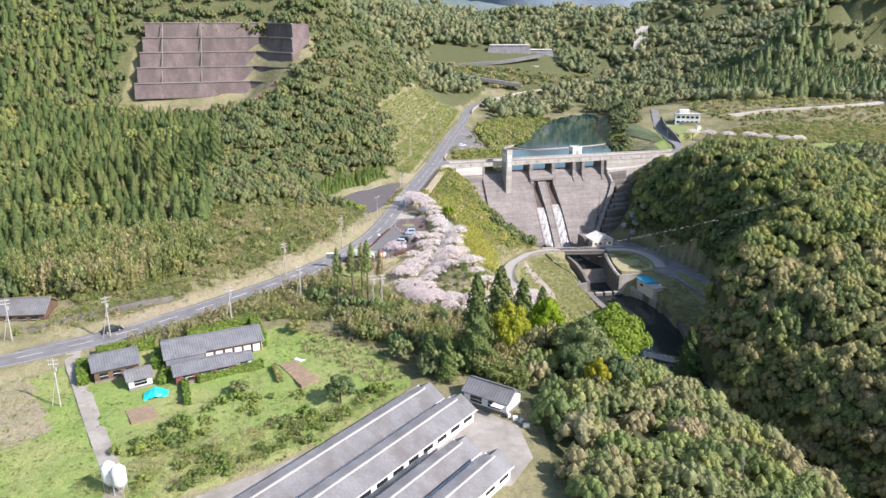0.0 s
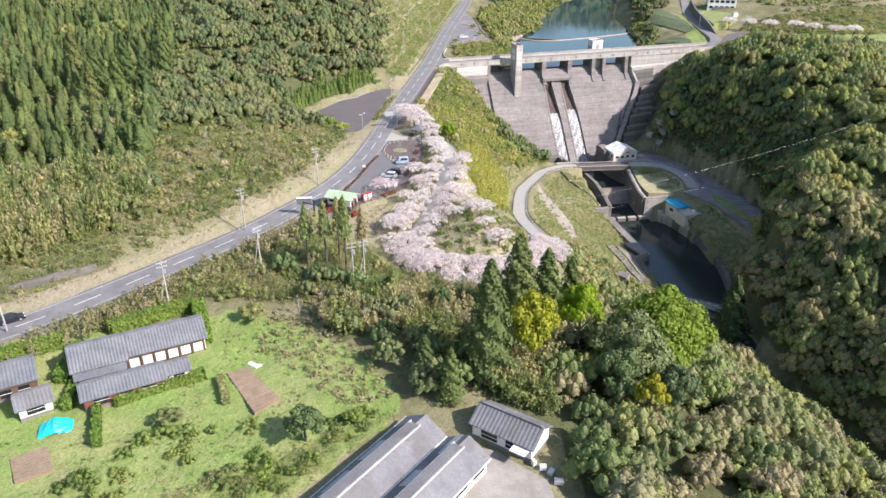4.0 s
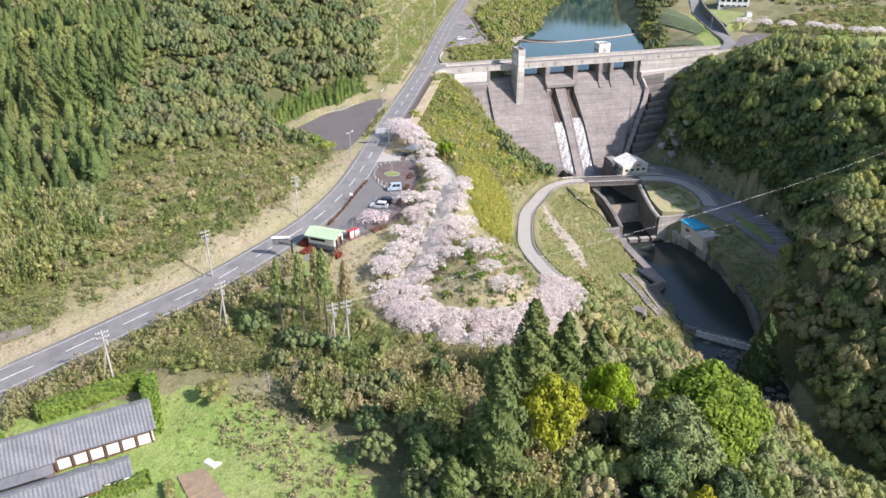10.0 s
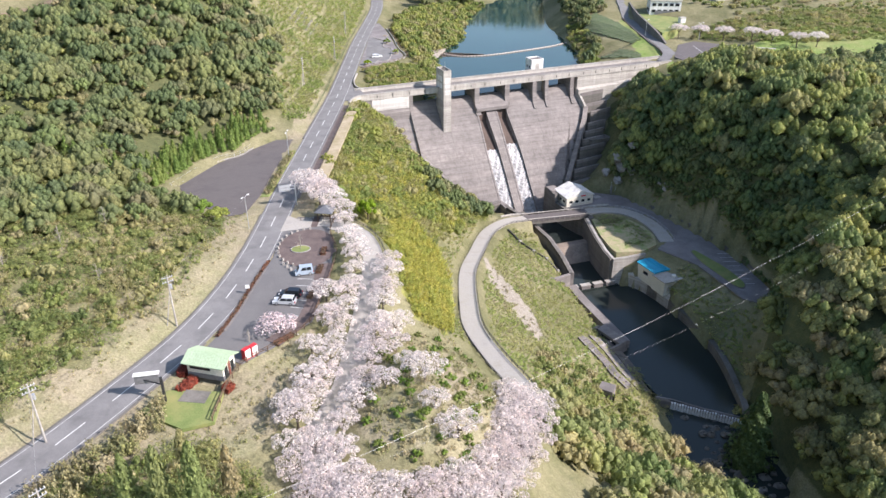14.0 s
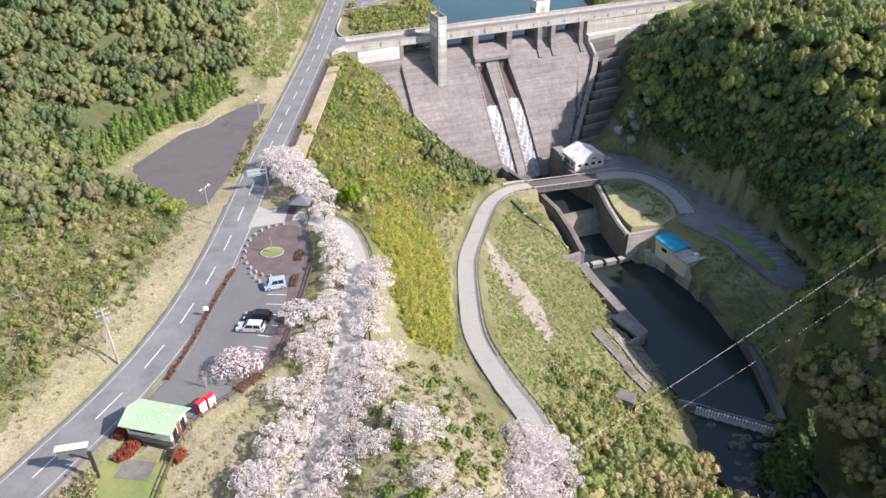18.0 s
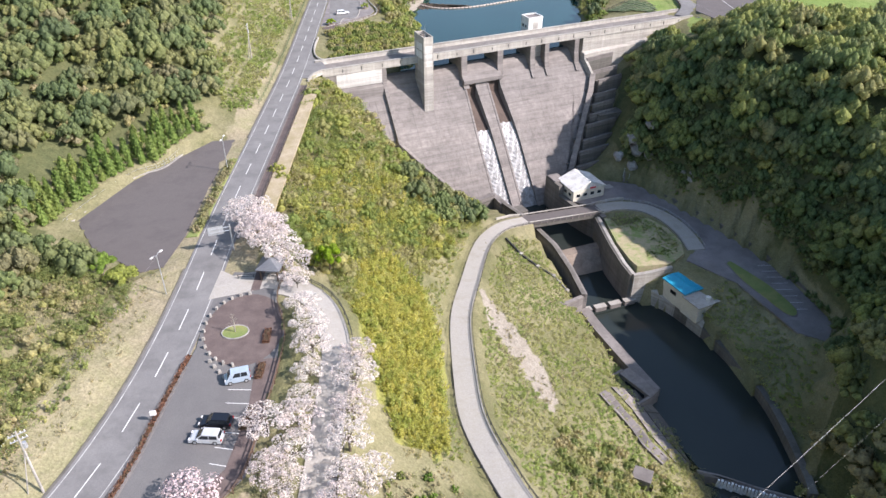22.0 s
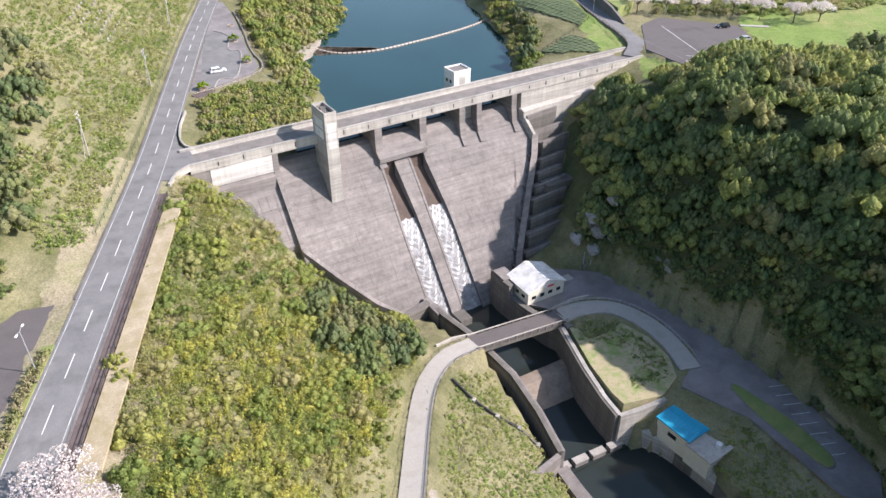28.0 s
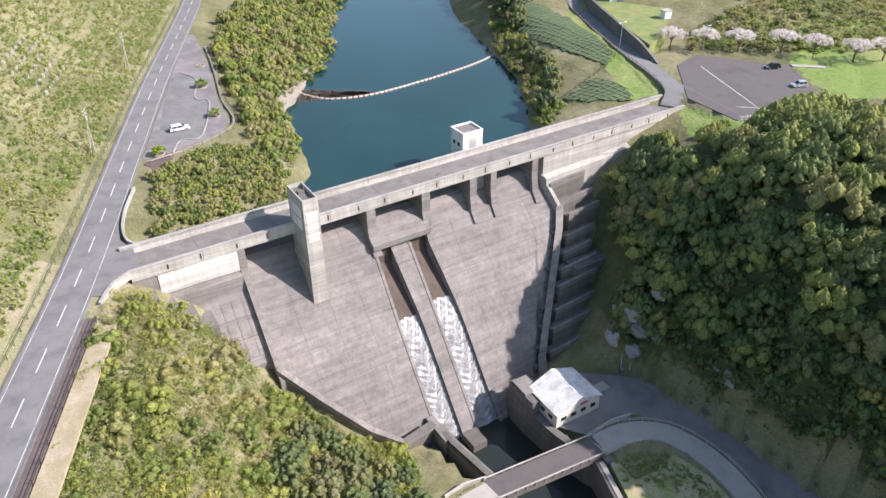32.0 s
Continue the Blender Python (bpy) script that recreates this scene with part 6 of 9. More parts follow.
# shelter under the cherries
AR = thing("shelter", "small dark timber shelter with a hipped roof", "shelter", (-7.3, 256.4, 8), -15)
for x, y in ((-1.4, -1.4), (1.4, -1.4), (1.4, 1.4), (-1.4, 1.4)):
    part("post", Geo().box(x, y, -.1, 0.16, 0.16, 2.5), M_WOOD, AR)
g = Geo()
g.loft([[(-2, -2, 2.3), (2, -2, 2.3), (2, 2, 2.3), (-2, 2, 2.3)], [(-2, -2, 2.42), (2, -2, 2.42), (2, 2, 2.42), (-2, 2, 2.42)], [(-.2, -.2, 3.5), (.2, -.2, 3.5), (.2, .2, 3.5), (-.2, .2, 3.5)]])
part("roof", g, M_TILE, AR)
part("bench", Geo().box(0, 1.0, 0.4, 2.4, 0.4, 0.08), M_WOOD, AR)

# car park fittings
ISL = [Vector((-10.6 + 6.2 * math.cos(a) * (0.9 if math.cos(a) > 0 else 1), 243.4 + 8.4 * math.sin(a), 8.02)) for a in np.linspace(0, 2 * math.pi, 28, endpoint=False)]
setting("paved_island", Geo().prism([(p.x, p.y) for p in ISL], 7.8, 8.06), M_BRICKPAVE, "dark red-brown paved island in the car park", "pavement")
setting("side_paving", Geo().prism([(-8.8, 236), (-5.6, 236), (-6.6, 228), (-9, 216), (-14, 209), (-16.5, 210.8), (-11.4, 217), (-9.4, 226)], 7.8, 8.05), M_BRICKPAVE, "dark red-brown paved strip beside the car park", "pavement")
LC = thing("lawn_circle", "small round lawn with a stone edge", "lawn", (-12.2, 242.6, 8.05))
part("turf", Geo().prism([(1.9 * math.cos(a), 1.5 * math.sin(a)) for a in np.linspace(0, 6.283, 20, endpoint=False)], 0, 0.14), M_LAWN, LC)
g = Geo()
g.tube([(1.95 * math.cos(a), 1.55 * math.sin(a), 0.08) for a in np.linspace(0, 6.283, 21)], 0.12, 0.12, 5)
part("edging", g, M_ROCK, LC)
BO = thing("edge_stone", "pale stone bollard at the island's edge", "bollard", group="stones round the island")
part("stone", Geo().box(0, 0, -.1, 0.5, 0.36, 0.62, 0, 0.75), M_CONC_L, BO)
ring = [p for k, p in enumerate(ISL) if 7 <= k <= 20]
BO.matrix_world = pose(ring[0].x, ring[0].y, 8.06)
for k, p in enumerate(ring[1:]):
    copy_thing(BO, pose(p.x, p.y, 8.06, 0, 0, 25 * k))
for k in range(5):
    copy_thing(BO, pose(-15.2 + 1.1 * k * .7, 236.5 - 1.2 * k, 8.03, 0, 0, 13 * k))
setting("pale_junction", Geo().prism([(-17, 251.5), (-13, 252.2), (-8.5, 253.2), (-4.8, 252), (-1.2, 249.2), (0.9, 251), (-3.5, 256), (-9, 258.4), (-13.6, 257.4), (-15.8, 259.5)], 7.7, 8.055), M_PAVE, "pale concrete lane crossing into the car park", "pavement")
setting("crossing_band", Geo().prism([(-10.6, 252.8), (-9.2, 252.9), (-8.4, 258.3), (-9.9, 258.6)], 7.7, 8.066), M_BRICKPAVE, "red-brown paved crossing band", "pavement")
stall_me = Geo().box(0, 0, 0, 3.6, 0.1, 0.012).mesh("stall_line", M_LINE)
for k in range(9):
    y = 232.8 - 2.55 * k
    tagged(part("stall_line", stall_me, None, bpy.data.objects["car_park"]), "")
    bpy.data.objects["car_park"].children[-1].matrix_basis = pose(-10.4 - 0.016 * (k * k * 2.2), y, 8.03, 0, 0, -8 - 2 * k)


def hedge(name, L, W, H, mat, label, group="", size=0.16, dens=24):
    """A clipped hedge box covered in leaves."""
    rng = np.random.default_rng(int(L * 100 + H * 10))
    n = int(L * W * dens + 2 * (L + W) * H * dens)
    P = rng.uniform(-.5, .5, (n, 3)) * (L, W, H) + (0, 0, H / 2)
    f = rng.integers(0, 5, n)
    Nn = np.zeros((n, 3))
    for ax, sg, k in ((0, -1, 0), (0, 1, 1), (1, -1, 2), (1, 1, 3), (2, 1, 4)):
        m = (f == k) if k < 4 else (f >= 4)
        P[m, ax] = (sg * (L, W)[ax] / 2) if ax < 2 else H
        Nn[m, ax] = sg
    m = rng.uniform(0, 1, n) < L / (L + W)
    P += rng.normal(0, 0.06, P.shape)
    V, F = leaf_quads(P, Nn, size, rng, 0.6)
    T_ = thing(name, label, "hedge", group=group)
    part("leaves", np_mesh("hedge_leaves", V, F, mat), None, T_)
    part("inner_growth", Geo().box(0, 0, -.1, L * .95, W * .9, H * .97), mat, T_)
    return T_


# ---- cars ----
def paint(name, c):
    m, nt, nodes, bsdf = nodes_of(name)
    bsdf.inputs["Base Color"].default_value = (*c, 1)
    bsdf.inputs["Roughness"].default_value = 0.3
    bsdf.inputs["Metallic"].default_value = 0.2
    bsdf.inputs["Coat Weight"].default_value = 0.6
    n = noise_tex(nt, 1.5, 3)
    nt.links.new(ramp(nt, n, [(0.3, tuple(v * .92 for v in c)), (0.7, tuple(min(1, v * 1.05) for v in c))]), bsdf.inputs["Base Color"])
    return m


M_TYRE = plain("tyre_rubber", (0.02, 0.02, 0.02), 0.85)
M_LAMP = plain("headlamp_glass", (0.75, 0.76, 0.78), 0.15)
M_TAIL = plain("tail_lamp", (0.35, 0.01, 0.01), 0.2)


def car(label, c, at, rz, L=4.2, W=1.7, H=1.5, box=False, group="parked cars"):
    T_ = thing("car", label, "car", at, rz, group)
    m = paint("car_paint", c)
    z0, belt = 0.28, H * 0.58
    prof = [(-.5, z0), (-.5, belt * .95), (-.46, belt), (.22, belt * 1.0), (.44, belt * .86), (.5, belt * .66), (.5, z0)]
    if box:
        prof = [(-.5, z0), (-.5, belt), (-.48, belt + .02), (.36, belt), (.46, belt * .8), (.5, belt * .6), (.5, z0)]
    g = Geo()
    g.loft([[(x * L, y * W / 2 * (0.94 if z > belt * .9 else 1), z) for x, z in prof] for y in (-1, -.9, .9, 1)])
    part("body", g, m, T_)
    roof = [(-.44, belt), (-.40, H * .97), (-.30, H), (.08, H), (.26, belt)] if not box else [(-.485, belt), (-.47, H * .98), (-.42, H), (.24, H), (.37, belt)]
    g = Geo()
    g.loft([[(x * L, y * W / 2 * (.76 if z > belt + .1 else .92), z) for x, z in roof] for y in (-1, 1)])
    cab = part("cabin", g, m, T_)
    (xa, za), (xb, zb) = roof[-1], roof[-2]
    k = W / 2
    g = Geo()
    g.loft([[(xa * L + .03, -k * .84, za + .06), (xa * L + .03, k * .84, za + .06), (xb * L + .06, k * .68, zb - .08), (xb * L + .06, -k * .68, zb - .08)], [(xa * L + .05, -k * .84, za + .07), (xa * L + .05, k * .84, za + .07), (xb * L + .08, k * .68, zb - .07), (xb * L + .08, -k * .68, zb - .07)]])
    part("windscreen", g, M_GLASS, cab)
    (xa, za), (xb, zb) = roof[0], roof[1]
    g = Geo()
    g.loft([[(xa * L - .02, -k * .8, za + .08), (xa * L - .02, k * .8, za + .08), (xb * L - .03, k * .66, zb - .1), (xb * L - .03, -k * .66, zb - .1)], [(xa * L - .05, -k * .8, za + .08), (xa * L - .05, k * .8, za + .08), (xb * L - .06, k * .66, zb - .1), (xb * L - .06, -k * .66, zb - .1)]])
    part("rear_window", g, M_GLASS, cab)
    for s in (-1, 1):
        for a, b in (((-.40, -.14), (-.37, -.15)), ((-.12, .2), (-.12, .08))):
            g = Geo()
            g.loft([[(a[0] * L, s * k * o * .925, belt + .06), (a[1] * L, s * k * o * .925, belt + .06), (b[1] * L, s * k * o * .79, H - .12), (b[0] * L, s * k * o * .79, H - .12)] for o in (1, 1.02)])
            part("side_window", g, M_GLASS, cab)
        part("mirror", Geo().box(.2 * L, s * (k + .08), belt + .02, 0.15, 0.16, 0.14), m, T_)
        part("headlight", Geo().box(.485 * L, s * k * .7, belt * .66, 0.12, 0.36, 0.16), M_LAMP, T_)
        part("tail_light", Geo().box(-.495 * L, s * k * .8, belt * .66, 0.1, 0.26, 0.3), M_TAIL, T_)
        for x in (-.31, .31):
            w = part("wheel", Geo().tube([(x * L, s * (k - .2), .31), (x * L, s * (k + .01), .31)], 0.31, 0.31, 14), M_TYRE, T_)
            part("rim", Geo().tube([(x * L, s * (k), .31), (x * L, s * (k + .025), .31)], 0.19, 0.19, 10), M_STEEL, w)
    part("bumper", Geo().box(.49 * L, 0, .28, 0.16, W * .92, 0.24), m, T_)
    return T_


car("pale blue-grey boxy minivan parked on asphalt", (0.42, 0.50, 0.58), (-11.0, 232.2, 8.02), 188, 3.4, 1.5, 1.85, True)
car("black hatchback parked on asphalt", (0.012, 0.014, 0.02), (-13.1, 224.4, 8.02), 168, 4.1, 1.7, 1.5)
car("silver hatchback parked on asphalt", (0.58, 0.60, 0.61), (-14.0, 222.0, 8.02), 168, 4.1, 1.7, 1.48)
car("white sedan parked above the reservoir", (0.8, 0.8, 0.79), (10.9, 411.4, 8.03), 12, 4.4, 1.7, 1.4)
car("white delivery van parked on the terrace lot", (0.8, 0.8, 0.79), (156.1, 375.0, 9.03), 98, 4.6, 1.75, 2.0, True)
car("dark blue car parked on the terrace lot", (0.03, 0.045, 0.08), (151.0, 376.6, 9.03), 104, 4.2, 1.7, 1.5)
car("black car parked at the edge of the terrace lot", (0.015, 0.016, 0.018), (165.0, 403.8, 9.03), 170, 4.0, 1.65, 1.5)
car("silver grey car parked on the terrace lot", (0.42, 0.44, 0.46), (162.6, 390.4, 9.03), 175, 4.1, 1.7, 1.5)
car("dark car standing on the side road", (0.02, 0.022, 0.03), (-75.8, 152.6, 8.05), 38, 4.3, 1.7, 1.45)

# hedges of the car park
for k, (x, y, L, r) in enumerate(((-7.5, 240.8, 2.8, 84), (-8.1, 233.4, 2.8, 80), (-9.3, 224.6, 3.4, 74), (-13.4, 210.4, 3.6, 42))):
    h = hedge("low_hedge", L, 0.9, 0.5, F_RUST, "clipped rust-brown azalea hedge in the car park", "car park hedges", 0.1, 50)
    h.matrix_world = pose(x, y, 8.05, 0, 0, r)
med = [Vector(p) for p in ((-18.8, 236.2, 8), (-20.6, 228.5, 8), (-22.3, 220.5, 8), (-24.0, 214.4, 8))]
M1 = hedge("median_hedge", 4.2, 0.6, 0.26, F_RUST, "low rust-brown hedge on the median strip", "median hedge pieces", 0.12, 40)
spots = along(smooth_line(med, 1.0), 4.4)
M1.matrix_world = pose(*spots[0][0], 0, 0, spots[0][1])
for p, h in spots[1:]:
    copy_thing(M1, pose(*p, 0, 0, h))
setting("median_kerb", ribbon(smooth_line(med, 1.0), 0.65, 0.12, 0.3), M_CONC, "pale kerbed median strip beside the road", "kerb")
LB = thing("box_lamp", "short white box lamp on a post", "lamp", (-20.9, 226.2, 8))
part("post", Geo().tube([(0, 0, 0), (0, 0, 1.2)], 0.06, 0.06, 6), M_DARKMETAL, LB)
part("lantern", Geo().box(0, 0, 1.2, 0.75, 0.3, 0.6), M_WHITE, LB)
for k, (x, y, L, r) in enumerate(((-27.2, 200.6, 3.6, 60), (-28.2, 203.6, 2.0, 80), (-21.0, 199.4, 1.6, 60))):
    h = hedge("red_hedge", L, 1.3, 1.1, F_RED, "red-leaved clipped hedge beside the toilet block", "red hedges", 0.14, 40)
    h.matrix_world = pose(x, y, at_land(x, y) - .05, 0, 0, r)
setting("lawn_patch", Geo().prism([(-29.6, 199.4), (-21.4, 198.0), (-21.8, 191.4), (-26, 190.4), (-33, 195)], 7.4, 7.99), M_LAWN, "mown lawn below the toilet block", "lawn")
setting("paved_patch", Geo().prism([(-27.0, 199.2), (-23.2, 198.2), (-23.8, 195.6), (-27.8, 196.6)], 7.4, 8.02), M_CONC_D, "grey paved patch in the lawn", "pavement")
# dry grass clumps on the verge of the lot
CL = thing("grass_clump", "dry straw-coloured ornamental grass clump", "grass clump", group="verge grass clumps")
v, f = plume_crown(np.random.default_rng(3), 14, 26, 0.16)
part("tuft", np_mesh("clump_tuft", v * (0.95, 0.95, 0.8), f, F_DRY), None, CL)
spots = along([Vector(p) for p in ((-17.4, 300, 8), (-18.6, 292, 8), (-20.8, 276, 8), (-21.6, 272.5, 8))], 1.45)
CL.matrix_world = pose(spots[0][0].x, spots[0][0].y, 7.9)
for k, (p, h) in enumerate(spots[1:]):
    copy_thing(CL, pose(p.x, p.y, 7.9, 0, 0, 47 * k) @ Matrix.Diagonal((0.85 + .1 * (k % 4), 0.85 + .1 * (k % 3), 0.9 + .1 * (k % 3), 1)))
setting("verge_bed", Geo().loft([[(x - 1.1, y, 7.7), (x + 1.1, y, 7.7), (x + .9, y, 8.12), (x - .9, y, 8.12)] for x, y in ((-22, 271), (-20.9, 276), (-18.7, 292), (-17.2, 302))]), M_LAWN, "narrow grass verge between road and lot", "verge")


# ---- houses and barns ----
def rib_roof(half, W, eave, ridge, step, amp, thick=0.12, over=0.45, flip=1):
    """One roof slope along x, ribbed like tiles or corrugated sheet."""
    g = Geo()
    n = max(2, int(2 * half / step))
    k = (ridge - eave) / (W / 2)
    lo = eave - over * k
    rings = []
    for i in range(n * 2 + 1):
        x = -half + half * i / n
        a = amp if i % 2 else 0
        rings.append([(x, flip * (W / 2 + over), lo), (x, flip * (W / 2 + over), lo + thick + a), (x, 0, ridge + thick + a), (x, 0, ridge)])
    if flip < 0:
        rings = [r[::-1] for r in rings]
    return g.loft(rings)


def gable_house(name, label, at, rz, L, W, eave, ridge, roof_mat, wall_mat, windows=4, step=0.5, amp=0.07, category="house", group="", ridge_cap=True):
    T_ = thing(name, label, category, at, rz, group)
    part("wall", Geo().box(0, 0, -.5, L, W, eave + .5), wall_mat, T_)
    part("wall_base", Geo().box(0, 0, -.5, L + .06, W + .06, .95), M_CONC, T_)
    g = Geo()
    for x in (-L / 2, L / 2 - .2):
        g.loft([[(x, -W / 2, eave), (x, W / 2, eave), (x, 0, ridge - .02)], [(x + .2, -W / 2, eave), (x + .2, W / 2, eave), (x + .2, 0, ridge - .02)]])
    part("gable", g, wall_mat, T_)
    for k in (-1, 1):
        part("roof", rib_roof(L / 2 + .5, W, eave, ridge, step, amp, flip=k), roof_mat, T_)
    if ridge_cap:
        part("ridge_cap", Geo().box(0, 0, ridge + .05, L + 1.0, 0.4, 0.3, 0, 0.9), roof_mat, T_)
    for k in range(windows):
        x = -L / 2 + (k + .7) * L / (windows + .4)
        for s in (-1, 1):
            w = part("window", Geo().box(x, s * (W / 2 + .02), 0.7, L / windows * .55, 0.08, 1.3), M_GLASS, T_)
            part("frame", Geo().box(x, s * (W / 2 + .05), 1.3, L / windows * .58, 0.06, 0.08), M_WHITE, w)
    return T_


def line_angle(a, b):
    return math.degrees(math.atan2(b[1] - a[1], b[0] - a[0]))


# farmhouse in two ranges, with its lower wing
rz = 27
H1 = gable_house("farmhouse", "long single-storey farmhouse with grey tile roof", (-47.2, 146.6, 6.0), rz, 12.5, 6.4, 2.9, 5.0, M_TILE, M_WHITE, 5)
part("veranda_board", Geo().box(0, -3.3, 0, 12.0, 0.15, 2.6), M_WOOD, H1)
for k in range(7):
    part("veranda_post", Geo().box(-6 + 2 * k, -3.5, 0, 0.14, 0.14, 2.7), M_WOOD, H1)
for k in range(6):
    part("shoji_panel", Geo().box(-5 + 2 * k, -3.42, 0.5, 1.5, 0.06, 1.6), M_WHITE, H1)
H2 = gable_house("farmhouse_wing", "older farmhouse wing with grey tile roof", (-56.0, 141.6, 6.0), rz, 7.6, 7.0, 2.9, 5.3, M_TILE, M_REDWOOD, 3)
part("lean_to_roof", Geo().loft([[(x, -3.5, 2.5), (x, -3.5, 2.62), (x, -5.2, 2.0), (x, -5.2, 1.88)] for x in (-3.9, 3.9)][::-1]), M_TILE, H2)
gable_house("annex", "low outbuilding with grey tile roof and red timber wall", (-49.6, 135.4, 5.9), 28, 11.6, 4.4, 2.3, 3.6, M_TILE, M_REDWOOD, 3)
gable_house("annex_porch", "small white-walled porch with tile roof", (-42.6, 139.4, 5.9), 28, 3.0, 3.2, 2.2, 3.1, M_TILE, M_WHITE, 1)
gable_house("neighbour_house", "grey-roofed house behind a hedge", (-68.2, 136.0, 6.2), 30, 8.4, 7.0, 2.8, 4.6, M_TILE, M_WOOD, 3)
gable_house("neighbour_shed", "small shed with brown-grey tile roof and white wall", (-61.6, 131.6, 5.9), 33, 4.4, 4.2, 2.2, 3.3, M_SLATE, M_WHITE, 1)
gable_house("roadside_house", "old grey-roofed house across the road", (-100, 159.5, 8.3), 6, 13, 8, 2.8, 5.0, M_SLATE, M_WOOD, 4)
TP = thing("tarp_cover", "bright turquoise tarpaulin over a garden pile", "tarpaulin", (-56.6, 127.4, 5.5), 20)
g = Geo()
rr = random.Random(4)
N_ = 9
vs = [((i / (N_ - 1) - .5) * 4.6, (j / (N_ - 1) - .5) * 3.6, max(0.0, 1.9 * (1 - abs(i / (N_ - 1) - .5) * 1.5) * (1 - abs(j / (N_ - 1) - .5) ** 2 * 2.6)) + rr.uniform(-.12, .12) * (0 < i < N_ - 1)) for i in range(N_) for j in range(N_)]
g.add(vs, [(i * N_ + j, (i + 1) * N_ + j, (i + 1) * N_ + j + 1, i * N_ + j + 1) for i in range(N_ - 1) for j in range(N_ - 1)])
part("sheet", g, M_TARP, TP)
# long barns
BZ = line_angle((-30.3, 90.5), (-4.3, 125.6))


def barn(cx, cy, L, W, pale):
    T_ = thing("long_barn", "long low livestock barn with grey sheet roof", "barn", (cx, cy, 4.4), BZ, "row of long barns")
    part("wall", Geo().box(0, 0, -.3, L, W, 2.9), M_WHITE, T_)
    g = Geo()
    for x in (-L / 2, L / 2 - .15):
        g.loft([[(x, -W / 2, 2.6), (x, W / 2, 2.6), (x, 0, 4.5)], [(x + .15, -W / 2, 2.6), (x + .15, W / 2, 2.6), (x + .15, 0, 4.5)]])
    part("gable", g, M_WHITE, T_)
    for k in (-1, 1):
        part("roof", rib_roof(L / 2 + .4, W, 2.6, 4.5, 0.9, 0.05, 0.1, 0.35, k), M_SLATE, T_)
    c = part("ridge_vent", Geo().box(0, 0, 4.5, L - 4, 1.5, 0.45, 0, 0.97), M_SLATE, T_)
    part("vent_strip", Geo().box(0, -.82, 4.52, L - 4, 0.12, 0.34), M_SLATE_L, c)
    part("vent_strip", Geo().box(0, .82, 4.52, L - 4, 0.12, 0.34), M_SLATE_L, c)
    k_, x = 0, -L / 2 + 3
    rr = random.Random(int(cx * 10))
    while x < L / 2 - 3:
        w = rr.choice((2.4, 3.6, 4.8))
        if rr.random() < pale:
            g = Geo()
            y0, y1 = 1.0, 2.0 + rr.random()
            z = lambda y: 4.5 - y * (1.9 / (W / 2)) + .18
            g.loft([[(x, y0, z(y0)), (x, y1, z(y1)), (x, y1, z(y1) + .05), (x, y0, z(y0) + .05)], [(x + w - .1, y0, z(y0)), (x + w - .1, y1, z(y1)), (x + w - .1, y1, z(y1) + .05), (x + w - .1, y0, z(y0) + .05)]][::-1])
            part("light_panel", g, M_SLATE_L, T_)
        x += w
    for k in range(int(L / 4)):
        part("window", Geo().box(-L / 2 + 2 + 4 * k, -W / 2 - .03, 1.0, 2.6, 0.08, 0.9), M_GLASS, T_)
    part("gutter", Geo().box(0, -W / 2 - .45, 2.3, L + .6, 0.16, 0.14), M_WHITE, T_)
    part("gutter", Geo().box(0, W / 2 + .45, 2.3, L + .6, 0.16, 0.14), M_WHITE, T_)
    return T_


ex = Vector((math.cos(radians(BZ)), math.sin(radians(BZ)), 0))
for end, L, W, pale in (((-2.8, 126.0), 62, 6.4, 0.75), ((3.2, 121.6), 60, 6.4, 0.6), ((3.8, 107.2), 56, 5.2, 0.2), ((8.9, 103.2), 56, 5.2, 0.25)):
    c = Vector((*end, 0)) - ex * (L / 2)
    barn(c.x, c.y, L, W, pale)
SH = gable_house("store_shed", "weathered grey-roofed store shed beside the yard", (9.6, 126.4, 4.5), line_angle((6.4, 131.8), (15, 126)), 9.6, 5.4, 2.6, 4.2, M_SLATE, M_WHITE, 2, 0.6, 0.07)
part("awning", Geo().box(3.4, -3.6, 2.1, 2.4, 1.8, 0.08), M_WHITE, SH)
for k, (x, y, z0, w, h) in enumerate(((13.6, 120.2, 4.4, 0.9, 0.7), (14.6, 119.4, 4.4, 1.1, 0.5), (12.4, 121.0, 4.4, 0.7, 0.9), (15.4, 117.6, 4.4, 1.2, 0.6))):
    tagged(part("crate", Geo().box(x, y, z0, w, w * .7, h, k), M_STEEL if k % 2 else M_WHITE), "pale storage crate stacked by the shed", "crate", "yard crates")
# feed tanks at the end of the barns
for k, (x, y) in enumerate(((-52.4, 97.5), (-50.4, 96.6))):
    FT = thing("feed_silo", "white steel feed silo on legs", "silo", (x, y, 4.6), 0, "feed silos")
    part("tank", Geo().loft([[(r * math.cos(a), r * math.sin(a), z) for a in np.linspace(0, 6.283, 14, endpoint=False)] for z, r in ((1.6, 0.3), (2.8, 1.1), (5.2, 1.1), (5.9, 0.4))]), M_WHITE, FT, smooth=True)
    for a in range(4):
        part("leg", Geo().tube([(1.0 * math.cos(a * 1.57 + .78), 1.0 * math.sin(a * 1.57 + .78), -.2), (1.0 * math.cos(a * 1.57 + .78), 1.0 * math.sin(a * 1.57 + .78), 3)], 0.06, 0.06, 6), M_STEEL, FT)
